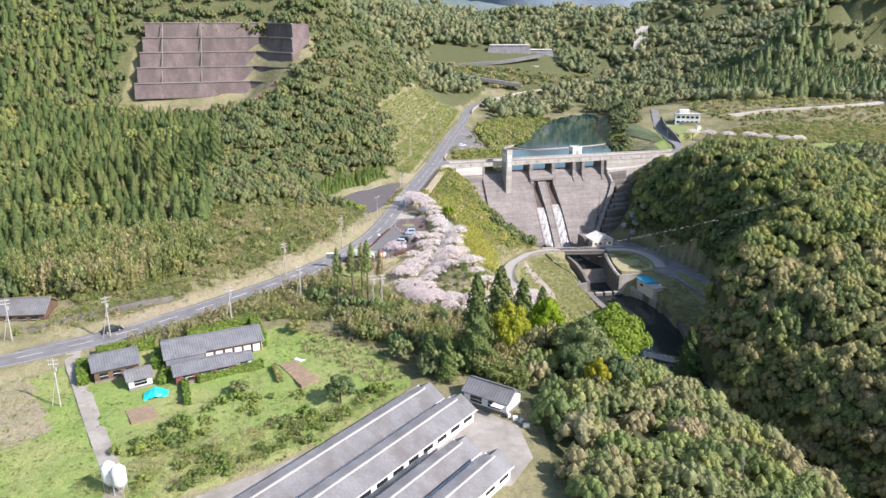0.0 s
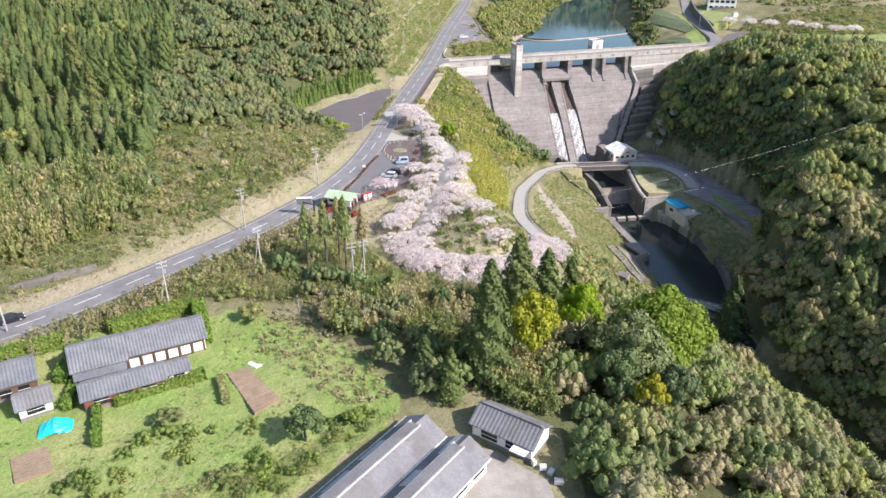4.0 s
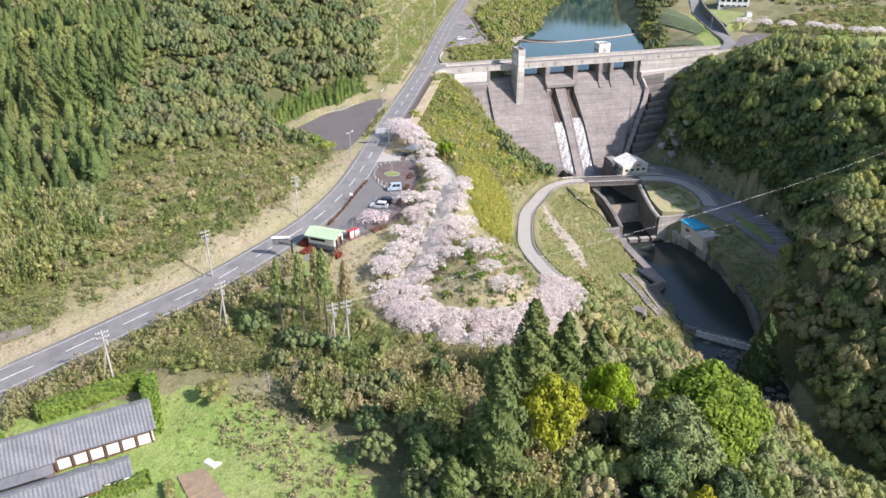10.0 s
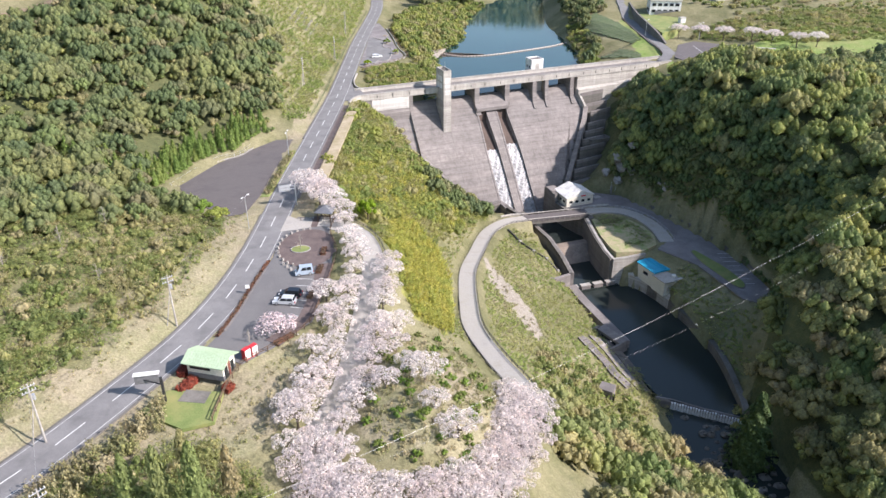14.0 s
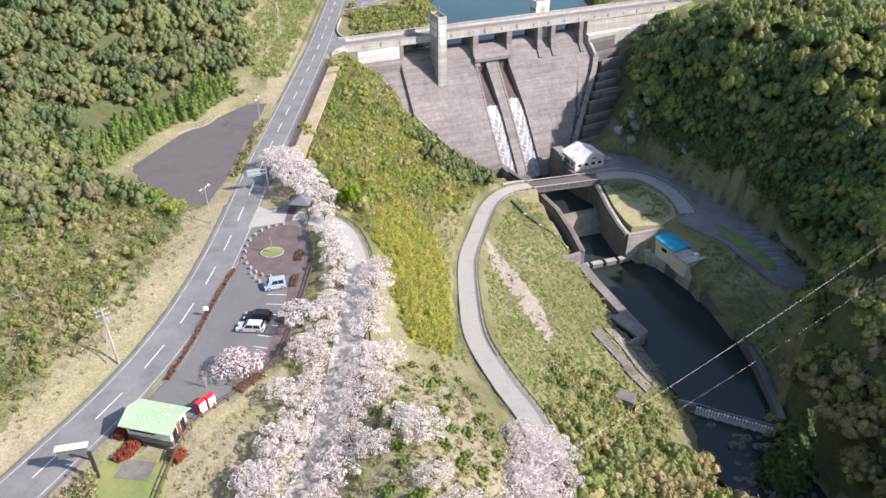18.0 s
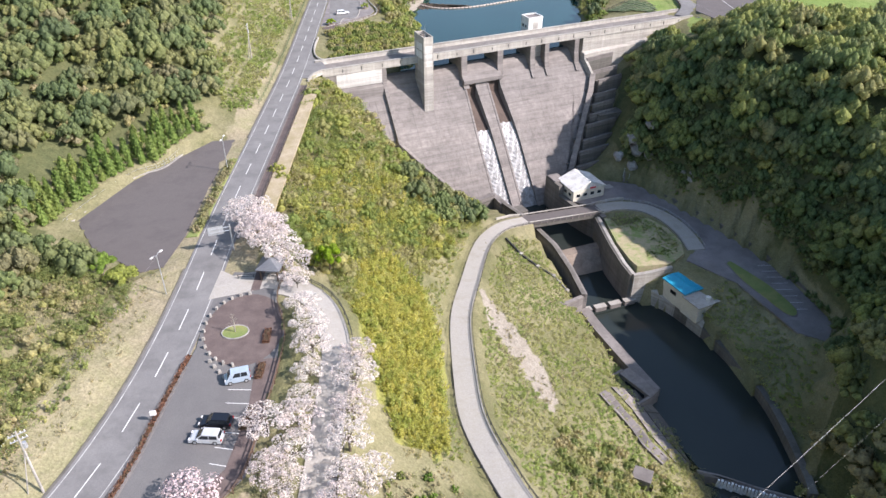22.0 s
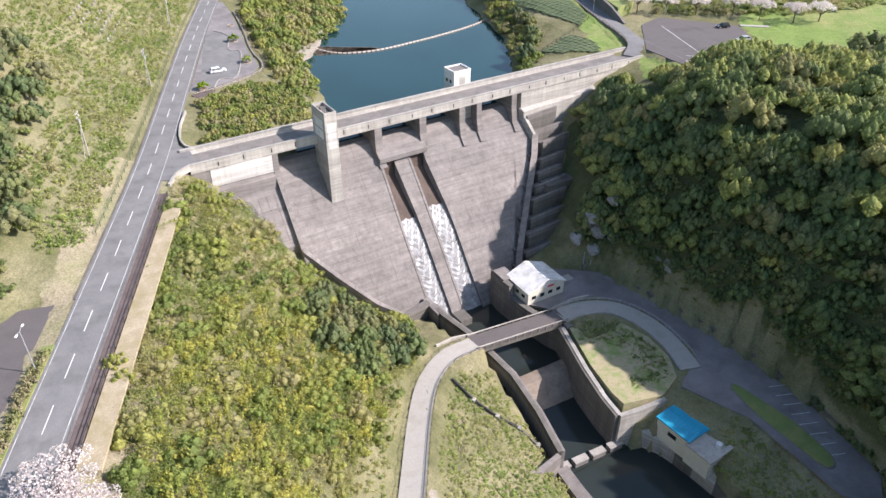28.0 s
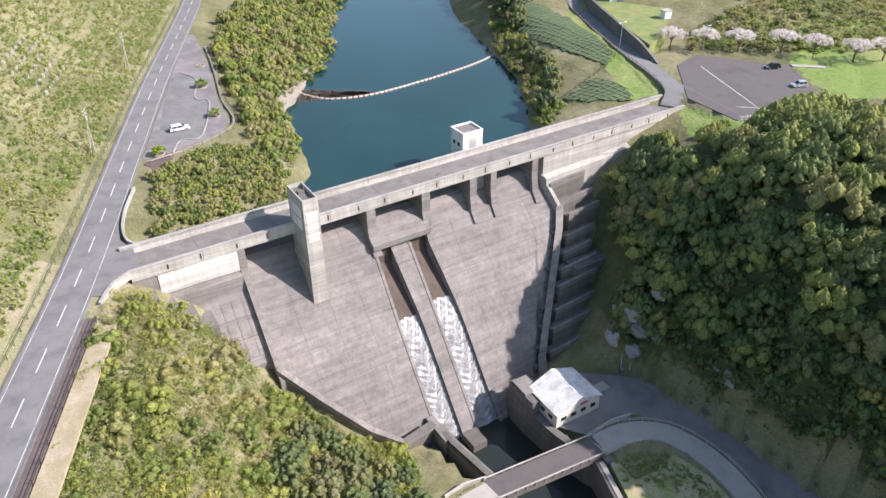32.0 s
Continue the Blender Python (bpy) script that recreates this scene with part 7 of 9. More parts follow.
# garden
for poly, nm in (([(-35.2, 140.3), (-32.0, 141.8), (-25.3, 133.8), (-28.4, 130.4)], "a"), ([(-60, 121), (-56, 123.5), (-53, 119), (-57, 116.5)], "b")):
    GP = thing("vegetable_plot", "tilled brown vegetable plot with ridges", "garden plot", (poly[0][0], poly[0][1], 5.6))
    z = max(at_land(*p) for p in poly) + .02
    wpart("soil", Geo().prism(poly[::-1] if sum((b[0] - a[0]) * (b[1] + a[1]) for a, b in zip(poly, poly[1:] + poly[:1])) > 0 else poly, z - .6, z + .05), M_SOIL, GP)
    a, b, c, d = [Vector((*p, z + .08)) for p in poly]
    for k in range(9):
        t = (k + .5) / 9
        wpart("ridge", Geo().beam(a.lerp(d, t), b.lerp(c, t), 0.45, 0.22), M_SOIL, GP)
WS = thing("plastic_sheet", "folded white plastic sheet lying on the field", "sheet", (-31.4, 142.8, 0), -35)
part("sheet", Geo().box(0, 0, 0, 2.6, 1.0, 0.25, 0, 0.8).box(.8, .5, 0, 1.2, .8, .18, .4, .7), M_WHITE, WS)
WS.location.z = at_land(-31.4, 142.8)
lane = smooth_line([Vector((x, y, at_land(x, y) + .05)) for x, y in ((-80, 146), (-79, 140), (-72, 129), (-64.5, 117.5), (-57.5, 107), (-53, 100), (-51, 92), (-52, 70))], 1.5)
lane = [Vector((p.x, p.y, at_land(p.x, p.y) + .06)) for p in lane]
setting("farm_lane", ribbon(lane, 1.5, 0.06, 0.4), M_GRAVEL, "narrow pale farm lane", "road")
setting("side_apron", Geo().prism([(-92, 143), (-82, 150), (-72, 157), (-60, 165), (-57, 168.5), (-62, 158), (-70, 150), (-78, 143), (-86, 139)], 7.5, 8.02), M_ASPH, "asphalt apron where the farm lane meets the road", "road")
setting("retaining_wall", wall_run([(-96, 149, 9.4), (-86, 157, 10.2), (-76, 164, 10.6), (-68, 170, 10.2)], 0.6, 0, 6.5), M_CONC_D, "dark stained retaining wall above the road", "wall")
# hedges of the farmhouse
for (x0, y0), (x1, y1), W, H in (((-58, 150.5), (-45.5, 158.5), 2.2, 2.4), ((-44.5, 157.5), (-40.5, 147.5), 2.2, 3.0), ((-61.5, 146), (-60, 137), 2.0, 2.2), ((-52.5, 132), (-49, 123.5), 1.2, 1.6), ((-50, 132.5), (-38.5, 139.5), 1.5, 1.5), ((-35.8, 138.8), (-33.2, 132.8), 1.1, 1.1), ((-74, 141), (-64, 146.5), 2.0, 2.2), ((-76, 138), (-72, 130), 2.0, 2.0), ((-58, 138), (-56.6, 131), 1.4, 1.6)):
    L = math.hypot(x1 - x0, y1 - y0)
    h = hedge("garden_hedge", L, W, H, F_GREEN if H > 1.4 else F_SCRUB, "clipped bright green garden hedge round the farmhouse", "farmhouse hedges", 0.2, 14)
    h.matrix_world = pose((x0 + x1) / 2, (y0 + y1) / 2, at_land((x0 + x1) / 2, (y0 + y1) / 2) - .1, 0, 0, line_angle((x0, y0), (x1, y1)))


# ---- draped patches ----
def drape(name, poly, mat, label, category, up=0.12, step=2.0, kind="structure"):
    """A sheet laid over the ground inside a shape."""
    xs, ys = [p[0] for p in poly], [p[1] for p in poly]
    gx, gy = np.arange(min(xs), max(xs) + step, step), np.arange(min(ys), max(ys) + step, step)
    XX, YY = np.meshgrid(gx, gy)
    Z = land(XX, YY).reshape(XX.shape) + up
    m = inside(XX, YY, poly)
    g = Geo()
    idx = -np.ones(XX.shape, int)
    for i in range(XX.shape[0] - 1):
        for j in range(XX.shape[1] - 1):
            if m[i, j] and m[i + 1, j] and m[i, j + 1] and m[i + 1, j + 1]:
                q = []
                for a, b in ((i, j), (i, j + 1), (i + 1, j + 1), (i + 1, j)):
                    if idx[a, b] < 0:
                        idx[a, b] = len(g.v)
                        g.v.append((XX[a, b], YY[a, b], Z[a, b]))
                    q.append(int(idx[a, b]))
                g.f.append(tuple(q))
    return tagged(part(name, g, mat, smooth=True), label, category, kind=kind)


# ---- the cut hillside ----
QU = thing("cut_slope", "tiered brown shotcrete cut slope on the hill", "slope", (-116, 372, 38))
qa, qb = Vector((-152.5, 364, 39.5)), Vector((-99, 381, 38.8))
qd = (qb - qa).normalized()
qn = Vector((-qd.y, qd.x, 0))
for k in range(5):
    z0, z1 = 39 + 7.2 * k, 46.2 + 7.2 * k
    o0, o1 = k * 6.3, k * 6.3 + 3.4
    wd, we = 1.6 * k, 2.6 * k
    cols = 9
    for c in range(cols):
        a = qa.lerp(qb, c / cols) + qd * (wd + (we - wd) * c / cols)
        b = qa.lerp(qb, (c + 1) / cols) + qd * (wd + (we - wd) * (c + 1) / cols)
        g = Geo()
        g.loft([[(p.x + qn.x * o0, p.y + qn.y * o0, z0), (p.x + qn.x * o1, p.y + qn.y * o1, z1), (p.x + qn.x * (o1 + 5), p.y + qn.y * (o1 + 5), z1), (p.x + qn.x * (o0 + 5), p.y + qn.y * (o0 + 5), z0)] for p in (a + qd * .012, b - qd * .012)])
        wpart("shotcrete_panel", g, M_SHOT, QU)
    a, b = qa + qd * wd, qb + qd * we
    for off, nm in ((o1 + .3, "berm_edge"),):
        wpart(nm, Geo().beam((a.x + qn.x * off, a.y + qn.y * off, z1 + .1), (b.x + qn.x * off, b.y + qn.y * off, z1 + .1), 1.7, 0.5), M_CONC, QU, "pale berm edge")
    # shaded return at the east end
    g = Geo()
    c0 = qb + qd * we + qn * o0
    e0, e1 = Vector((-75.5 - .6 * k, 371.5 + 4.6 * k, 0)), Vector((-76 - .6 * k, 374 + 4.6 * k, 0))
    g.loft([[(c0.x, c0.y, z0), (c0.x + qn.x * 3.4, c0.y + qn.y * 3.4, z1), (c0.x + 8, c0.y + 8, z1), (c0.x + 8, c0.y + 8, z0)], [(e0.x, e0.y, z0 - .5), (e1.x, e1.y, z1 - .5), (e1.x + 8, e1.y + 4, z1 - .5), (e0.x + 8, e0.y + 4, z0 - .5)]])
    wpart("return_panel", g, M_SHOT, QU)
    wpart("berm_edge", Geo().beam((c0.x + qn.x * 3.6, c0.y + qn.y * 3.6, z1 + .1), (e1.x, e1.y, z1 - .3), 1.4, 0.5), M_CONC, QU, "pale berm edge")
for c in (0.28, 0.62):
    p = qa.lerp(qb, c)
    wpart("drain_chute", Geo().beam((p.x - 3, p.y - 1.2, 39), (p.x + qn.x * 27.5, p.y + qn.y * 27.5 - 1.2, 75), 0.35, 0.4), M_CONC, QU, "pale stepped drain")
drape("quarry_floor", [(-156, 361), (-120, 366), (-84, 378), (-80, 371), (-118, 357), (-150, 352)], M_SOIL, "bare tan earth at the foot of the cut slope", "earth", 0.3)

# ---- far terraces and road ----
FT_ = thing("terrace_walls", "pale stepped retaining walls on a far hill", "wall", (70, 800, 40))
for x0, x1, y, z0, z1 in ((50, 92, 802, 38, 51), (94, 118, 806, 38, 46), (8, 52, 790, 26, 38), (-6, 100, 770, 22, 30)):
    g = Geo()
    g.loft([[(x0 - 4, y, z0 - 10), (x0 - 4, y, z0), (x0, y + 6, z1), (x0, y + 16, z1), (x0, y + 16, z0 - 10)], [(x1 + 4, y, z0 - 10), (x1 + 4, y, z0), (x1, y + 6, z1), (x1, y + 16, z1), (x1, y + 16, z0 - 10)]])
    wpart("terrace", g, M_CONC if z1 < 45 else M_SLATE, FT_)
    wpart("guard_rail", Geo().beam((x0, y + 5, z1 + .8), (x1, y + 5, z1 + .8), 0.5, 1.2), M_WHITE, FT_)
setting("far_guard_wall", wall_run([tuple(p) for p in offset_line(ROAD_LINE, 4.4, 560, 770, 0.2)], 0.6, 1.0, 2), M_CONC_L, "pale guard wall along the far road", "wall")
setting("upper_road", ribbon(smooth_line([Vector(p) for p in ((104, 790, 42), (60, 776, 36), (10, 768, 33), (-10, 745, 30), (10, 720, 27), (75, 708, 18))], 5), 4, 0.8, 3), M_ASPH, "far hill road climbing to the terraces", "road")
setting("valley_road", ribbon(smooth_line([Vector((x, y, at_land(x, y) + 3)) for x, y in ((225, 860), (245, 930), (262, 1000), (250, 1060))], 8), 7, 1.5, 4), M_PAVE, "pale road in a far side valley", "road")

# ---- the east terrace ----
ER = smooth_line([Vector((126, 391.5, 7.6)), Vector((131, 398, 8.9)), Vector((133.2, 410, 9.1)), Vector((134, 425, 9.3)), Vector((136.5, 450, 9.8)), Vector((141, 480, 10.6)), Vector((150, 520, 12.5))], 2)
ER = [Vector((p.x, p.y, max(p.z, at_land(p.x, p.y) + .1))) for p in ER]
setting("east_road", ribbon(ER, 2.4, 0.08, 0.8), M_ASPH, "grey lane climbing from the dam's east end", "road")
da, db = dam(96.9, -6.7, 7.3), dam(96.9, -.75, 7.3)
g = Geo()
g.loft([[(db.x, db.y, 7.3), (da.x, da.y, 7.3), (da.x, da.y, 6.4), (db.x, db.y, 6.4)], [(131.6, 384.6, 8.5), (130.6, 398.6, 8.6), (130.6, 398.6, 7.4), (131.6, 384.6, 7.4)], [(137, 378.5, 9.035), (134.6, 402.5, 9.035), (134.6, 402.5, 8), (137, 378.5, 8)]])
setting("crest_junction", g, M_ASPH, "asphalt junction between crest road and terrace lot", "road")
EW = [(137.6, 416.5, 9.2), (136.8, 424, 12.2), (138.6, 442, 13.4), (141.5, 464, 14.2), (147, 490, 15)]
setting("east_wall", wall_run([tuple(p) for p in smooth_line(EW, 2)], 0.9, 0, 5), M_CONC_D, "dark stained retaining wall beside the climbing lane", "wall")
setting("terrace_fill", Geo().prism([(137.6, 422), (139.6, 442), (142.5, 464), (148, 490), (166, 492), (172, 468), (158, 446), (146, 428)], 4, 12.6), M_LAWN, "grassed terrace above the wall", "grass")
EB = thing("control_building", "white two-storey control building with a flat roof", "building", (157, 469, 12.6), -12)
part("wall", Geo().box(0, 0, 0, 15, 9, 6.4), M_WHITE, EB)
part("roof_slab", Geo().box(0, 0, 6.4, 15.6, 9.6, 0.5), M_CONC_L, EB)
part("upper_room", Geo().box(-2, 1, 6.9, 6, 5, 2.2), M_WHITE, EB)
for k in range(5):
    for j in range(2):
        part("window", Geo().box(-5.6 + 2.8 * k, -4.55, 1.2 + 3.0 * j, 1.9, 0.1, 1.3), M_GLASS, EB)
for k in range(3):
    part("window", Geo().box(-7.55, -2.5 + 2.5 * k, 1.4, 0.1, 1.5, 1.3), M_GLASS, EB)
part("dark_base", Geo().box(0, -4.7, 0, 10, 0.5, 2.0), M_SLATE, EB)
ET = thing("white_hut", "small white equipment hut", "hut", (156, 444, 12.6), 10)
part("wall", Geo().box(0, 0, 0, 2.6, 2.2, 2.3), M_WHITE, ET)
part("roof", Geo().box(0, 0, 2.3, 3.0, 2.6, 0.18), M_CONC_L, ET)
for poly, lab in (([(114, 466), (126, 482), (131, 462), (132, 440), (130, 427), (124, 420.5), (117, 436), (113, 452)], "dark green netted slope above the reservoir"), ([(104, 407), (117.2, 416), (122.4, 403), (119, 397), (108, 400.5)], "smaller netted green slope beside the crest")):
    net = drape("slope_net", poly, M_MESHNET, lab, "slope", 0.35, 1.2)
    gx, gy = [p[0] for p in poly], [p[1] for p in poly]
    for dx, dy in ((1.0, 0.35), (-0.35, 1.0)):
        g = Geo()
        for k in range(-14, 60):
            row_ = [(min(gx) - 6 + dx * t - dy * k * 1.9, min(gy) - 6 + dy * t + dx * k * 1.9) for t in np.arange(-20, 76, 1.6)]
            ok = inside(np.array([q[0] for q in row_]), np.array([q[1] for q in row_]), poly)
            for (a, b), oa, ob_ in zip(zip(row_, row_[1:]), ok, ok[1:]):
                if oa and ob_:
                    g.beam((*a, at_land(*a) + .5), (*b, at_land(*b) + .5), 0.16, 0.12)
        part("net_rib", g, M_NETRIB, net, "pale crossing ribs of the slope net")
fence("lawn_fence", "low grey rail fence round the lawn above the nets", smooth_line([Vector((x, y, at_land(x, y))) for x, y in ((104, 407.5), (117.4, 416.6), (124.2, 421), (130.2, 427.4), (132.4, 440))], 2), 2.5, 0.9, M_DARKMETAL, 2)
fence("terrace_fence", "low brown rail fence beside the climbing lane", offset_line(ER, -2.9, 398, 470, 0.1), 2.5, 0.9, M_WOOD, 2)
setting("terrace_path", ribbon(smooth_line([Vector((x, y, 9.1)) for x, y in ((171.5, 404), (185, 398), (205, 392), (240, 388))], 3), 0.9, 0.1, 0.4), M_PAVE, "narrow pale footpath across the lawn", "path")
for a, b in (((147.5, 411), (143.5, 381)), ((139, 383.6), (150.5, 378.2))):
    part("lot_line", Geo().beam((*a, 9.032), (*b, 9.032), 0.3, 0.01), M_LINE_F, bpy.data.objects["east_lot"])
setting("far_right_lane", ribbon(smooth_line([Vector((x, y, at_land(x, y) + .8)) for x, y in ((188, 480), (225, 494), (270, 505), (320, 530), (380, 560), (450, 570))], 5), 2.2, 0.4, 1.5), M_PAVE, "pale lane across the far slope", "road")

# ---- reservoir ----
boom = smooth_line([Vector((x, y, 2.0)) for x, y in ((41.5, 441.5), (46, 436.5), (51.2, 434.3), (60.8, 434.8), (74.2, 439.7), (87.1, 445.5), (98, 451.5), (107, 458.6))], 1.5)
BM = thing("float_boom", "curved line of pale floats across the reservoir", "float boom", tuple(boom[0]))
wpart("rope", Geo().tube([p + Vector((0, 0, .05)) for p in boom], 0.12, 0.12, 5), M_DARKMETAL, BM)
fl = Geo().tube([(-.55, 0, 0), (-.35, 0, 0.02), (.35, 0, 0.02), (.55, 0, 0)], 0.34, 0.34, 8).mesh("float", M_FLOAT)
for p, h in along(boom, 1.55):
    f_ = part("float", fl, None, BM)
    f_.matrix_parent_inverse = BM.matrix_basis.inverted()
    f_.matrix_basis = pose(p.x, p.y, 2.12, 0, 0, h)
rr = random.Random(9)
g = Geo()
for k in range(900):
    t = rr.random()
    x, y = 41 + 19 * t + rr.uniform(-1, 1), 435.6 + 9 * rr.random() * (1 - t * .85) + rr.uniform(-.4, .4)
    g.box(x, y, 1.98, rr.uniform(.5, 2.4), rr.uniform(.08, .3), 0.16, rr.uniform(0, 3.1))
tagged(part("driftwood", g, M_BARK), "brown driftwood gathered against the float boom", "driftwood", kind="stuff")
setting("layby_kerb", ribbon(smooth_line([Vector((x, y, 8)) for x, y in ((4.6, 396.5), (12, 400.5), (20.8, 408), (23, 415), (21, 428), (20, 450), (18.3, 472))], 1.5), 0.2, 0.18, 0.4), M_CONC_L, "pale kerb round the lakeside lay-by", "kerb")
fence("layby_fence", "low brown fence above the reservoir", smooth_line([Vector((x, y, 8)) for x, y in ((5, 395.5), (12.5, 399.5), (21.6, 407.5), (23.8, 415), (21.8, 428), (20.8, 450), (19, 472))], 1.5), 2.5, 0.9, M_WOOD, 2)
BAY = [(8.6, 449), (11, 450.8), (15.2, 443.8), (14.6, 430.4), (17.9, 426.9), (15.6, 406.6), (11.2, 405.6), (9.4, 399.4), (6.2, 403.6), (7, 425)]
setting("layby_asphalt", Geo().prism(BAY[::-1] if sum((b[0] - a[0]) * (b[1] + a[1]) for a, b in zip(BAY, BAY[1:] + BAY[:1])) > 0 else BAY, 7.7, 8.05), M_ASPH, "grey asphalt bay inside the paved lay-by", "pavement")
setting("bay_kerb", ribbon(smooth_line([Vector((*p, 8)) for p in BAY[1:8]], 1.0), 0.14, 0.2, 0.4), M_CONC_L, "pale kerb curving round the asphalt bay", "kerb")
for k, (x, y) in enumerate(((16.4, 437.8), (18.9, 417.0), (6.6, 399.4), (16.6, 455))):
    PL = thing("planter_bed", "round kerbed planting bed in the lay-by", "planter", (x, y, 8.03), 30 * k, "lay-by planters")
    part("kerb_ring", Geo().tube([(1.3 * math.cos(a), 1.1 * math.sin(a), .06) for a in np.linspace(0, 6.283, 19)], 0.14, 0.14, 5), M_CONC_L, PL)
    part("soil", Geo().prism([(1.25 * math.cos(a), 1.05 * math.sin(a)) for a in np.linspace(0, 6.283, 18, endpoint=False)], -.02, .08), M_SOIL, PL)
setting("reeds_bed", Geo().prism([(3.6, 395.6), (6, 392), (9.5, 396.6), (8, 400)], 7.6, 8.1), M_BRICKPAVE, "dark paved corner by the junction", "pavement")

# ---- yard below the dam ----
ISLAND = [(p.x, p.y) for p in smooth_line([Vector((x, y, 0)) for x, y in ((101.2, 296.4), (102.6, 297.2), (104.6, 292.6), (107.2, 285.5), (108.4, 278), (108.2, 274.6), (106.6, 273.2), (105.0, 274.6), (103.4, 281), (101.6, 289), (101.2, 296.4))], 0.8)][:-1]
setting("yard_island_kerb", Geo().prism(ISLAND[::-1], -28.6, -28.34), M_CONC, "pale kerb round the planted island", "kerb")
cx_, cy_ = 104.8, 285.0
setting("yard_island", Geo().prism([(cx_ + (x - cx_) * .93, cy_ + (y - cy_) * .97) for x, y in ISLAND[::-1]], -28.6, -28.25), M_LAWN, "dull planted island in the lower yard", "planting")
for k in range(8):
    part("stall_line", Geo().box(111 - .25 * k, 294 - 2.6 * k, -28.475, 4.0, 0.1, 0.012, radians(-8)), M_LINE, bpy.data.objects["lower_plaza"])
PP = thing("drain_pipe", "black drain pipe with pale concrete anchors on the grass", "pipe", (50, 306, -28))
pp = [(46.6, 311.5), (49.5, 306.5), (53, 302.5), (56.5, 299.5), (59.5, 297)]
wpart("pipe", Geo().tube([(x, y, at_land(x, y) + .35) for x, y in pp], 0.28, 0.28, 8), M_DARKMETAL, PP)
for x, y in pp[1:]:
    wpart("anchor", Geo().box(x, y, at_land(x, y) - .2, 0.9, 0.7, 0.9, .8), M_CONC_L, PP)


def boulder(r, seed):
    rng = np.random.default_rng(seed)
    v, f = ball((0, 0, 0), (r, r * .8, r * .7), rng, 8, 5, 0.22)
    return v, f


rngr = np.random.default_rng(21)
VV, FF, o = [], [], 0
for k in range(90):
    t = rngr.uniform(0, 1)
    i = int(t * 30)
    p = np.array((80, 234)) + (np.array((83, 206)) - np.array((80, 234))) * t + rngr.uniform(-8, 8, 2) * (1, .4)
    v, f = boulder(rngr.uniform(.4, 1.5), k)
    VV.append(v + (p[0], p[1], -40.7 + rngr.uniform(-.3, .3)))
    FF.append(f + o)
    o += len(v)
tagged(new("river_boulders", np_mesh("river_boulders", np.concatenate(VV), np.concatenate(FF), M_CONC_D)), "grey boulders in the river bed below the weir", "boulders", kind="stuff")
for k, (x, y, z, r) in enumerate(((108.4, 323, -20.5, 2.4), (106.4, 328.5, -20.5, 2.6), (109.6, 318, -21, 2.2), (104.6, 333, -20.5, 1.9), (96.6, 347, -18.5, 2.8), (98.6, 343, -20, 2.2), (94.4, 351, -18, 2.4), (111, 313, -21, 2.0), (112.6, 307, -21.5, 1.8), (107.4, 325.6, -18.5, 1.8), (95.6, 349.5, -15.5, 2.0), (98.7, 346, -11, 2.0), (93.5, 346.5, -15.5, 2.2), (95.8, 346, -19, 2.6), (90, 346.5, -21, 2.0), (94.5, 345.5, -24, 2.6), (98.6, 345.5, -21, 2.0))):
    v, f = boulder(r, 100 + k)
    RK = tagged(new("rock_outcrop", np_mesh("rock_outcrop", v * (0.8, 1.3, 1.0), f, M_ROCK)), "pale grey rock outcrop at the foot of the forest", "rock", "rock outcrops")
    RK.location = (x, y, z)
# steps with pale rail beside the abutment
ST2 = thing("slope_stair", "concrete stair with a pale rail beside the abutment", "stairs", (92, 343, -28), 60)
for k in range(10):
    part("tread", Geo().box(.45 * k, 0, .55 * k - .4, 0.55, 1.6, 0.5), M_CONC, ST2)
part("handrail", Geo().tube([(0, -.9, 1.0), (4.5, -.9, 6.0)], 0.05, 0.05, 6), M_STEEL, ST2)
part("handrail", Geo().tube([(0, .9, 1.0), (4.5, .9, 6.0)], 0.05, 0.05, 6), M_STEEL, ST2)


# ---- growth, area by area ----
CLEAR = clear_of()
VAR["cherry"] = [broad_crown(RNG, 46, 3000, 0.029, 0.36, False, 1.0, -0.15, (0.12, 0.24), 0.9) for _ in range(4)]
VAR["tuft"] = [plume_crown(RNG, 6, 13, 0.14) for _ in range(6)]
BUILT = [(-47.2, 146.6, 9), (-56, 141.6, 7), (-49.6, 135.4, 7.5), (-68, 136, 7), (-61.6, 131.6, 4.5), (-56.6, 127.4, 4), (9.6, 126.4, 7.5), (-100, 159.5, 10), (-24, 203, 6), (-31.5, 136, 6), (157, 469, 11), (-57, 120, 4.5)]


ABUT = [tuple(dam(u, n, 0))[:2] for u, n in ((46, -2), (73, -3), (71, 5), (65, 11), (62, 19), (58, 26), (50, 30), (36, 30))]


def open_ground(X, Y):
    m = CLEAR(X, Y) & ~inside(X, Y, ABUT)
    for x, y, r in BUILT:
        m &= np.hypot(X - x, Y - y) > r
    return m


def no_field(X, Y):
    return open_ground(X, Y) & ~inside(X, Y, FIELD)


def trees(name, kind, area, gap, rad, high, mat, label, category="trees", keep=open_ground, sink=0.3, patch=0.0):
    X, Y = scatter(area, gap, RNG, keep)
    m = (X > -0.68 * Y - 40) & ((X < 0.68 * Y + 35) | (X - 23 < 1.15 * (Y - 248) + 35))
    return grow_stuff(name, kind, X[m], Y[m], rad, high, mat, RNG, label, category, sink, patch)


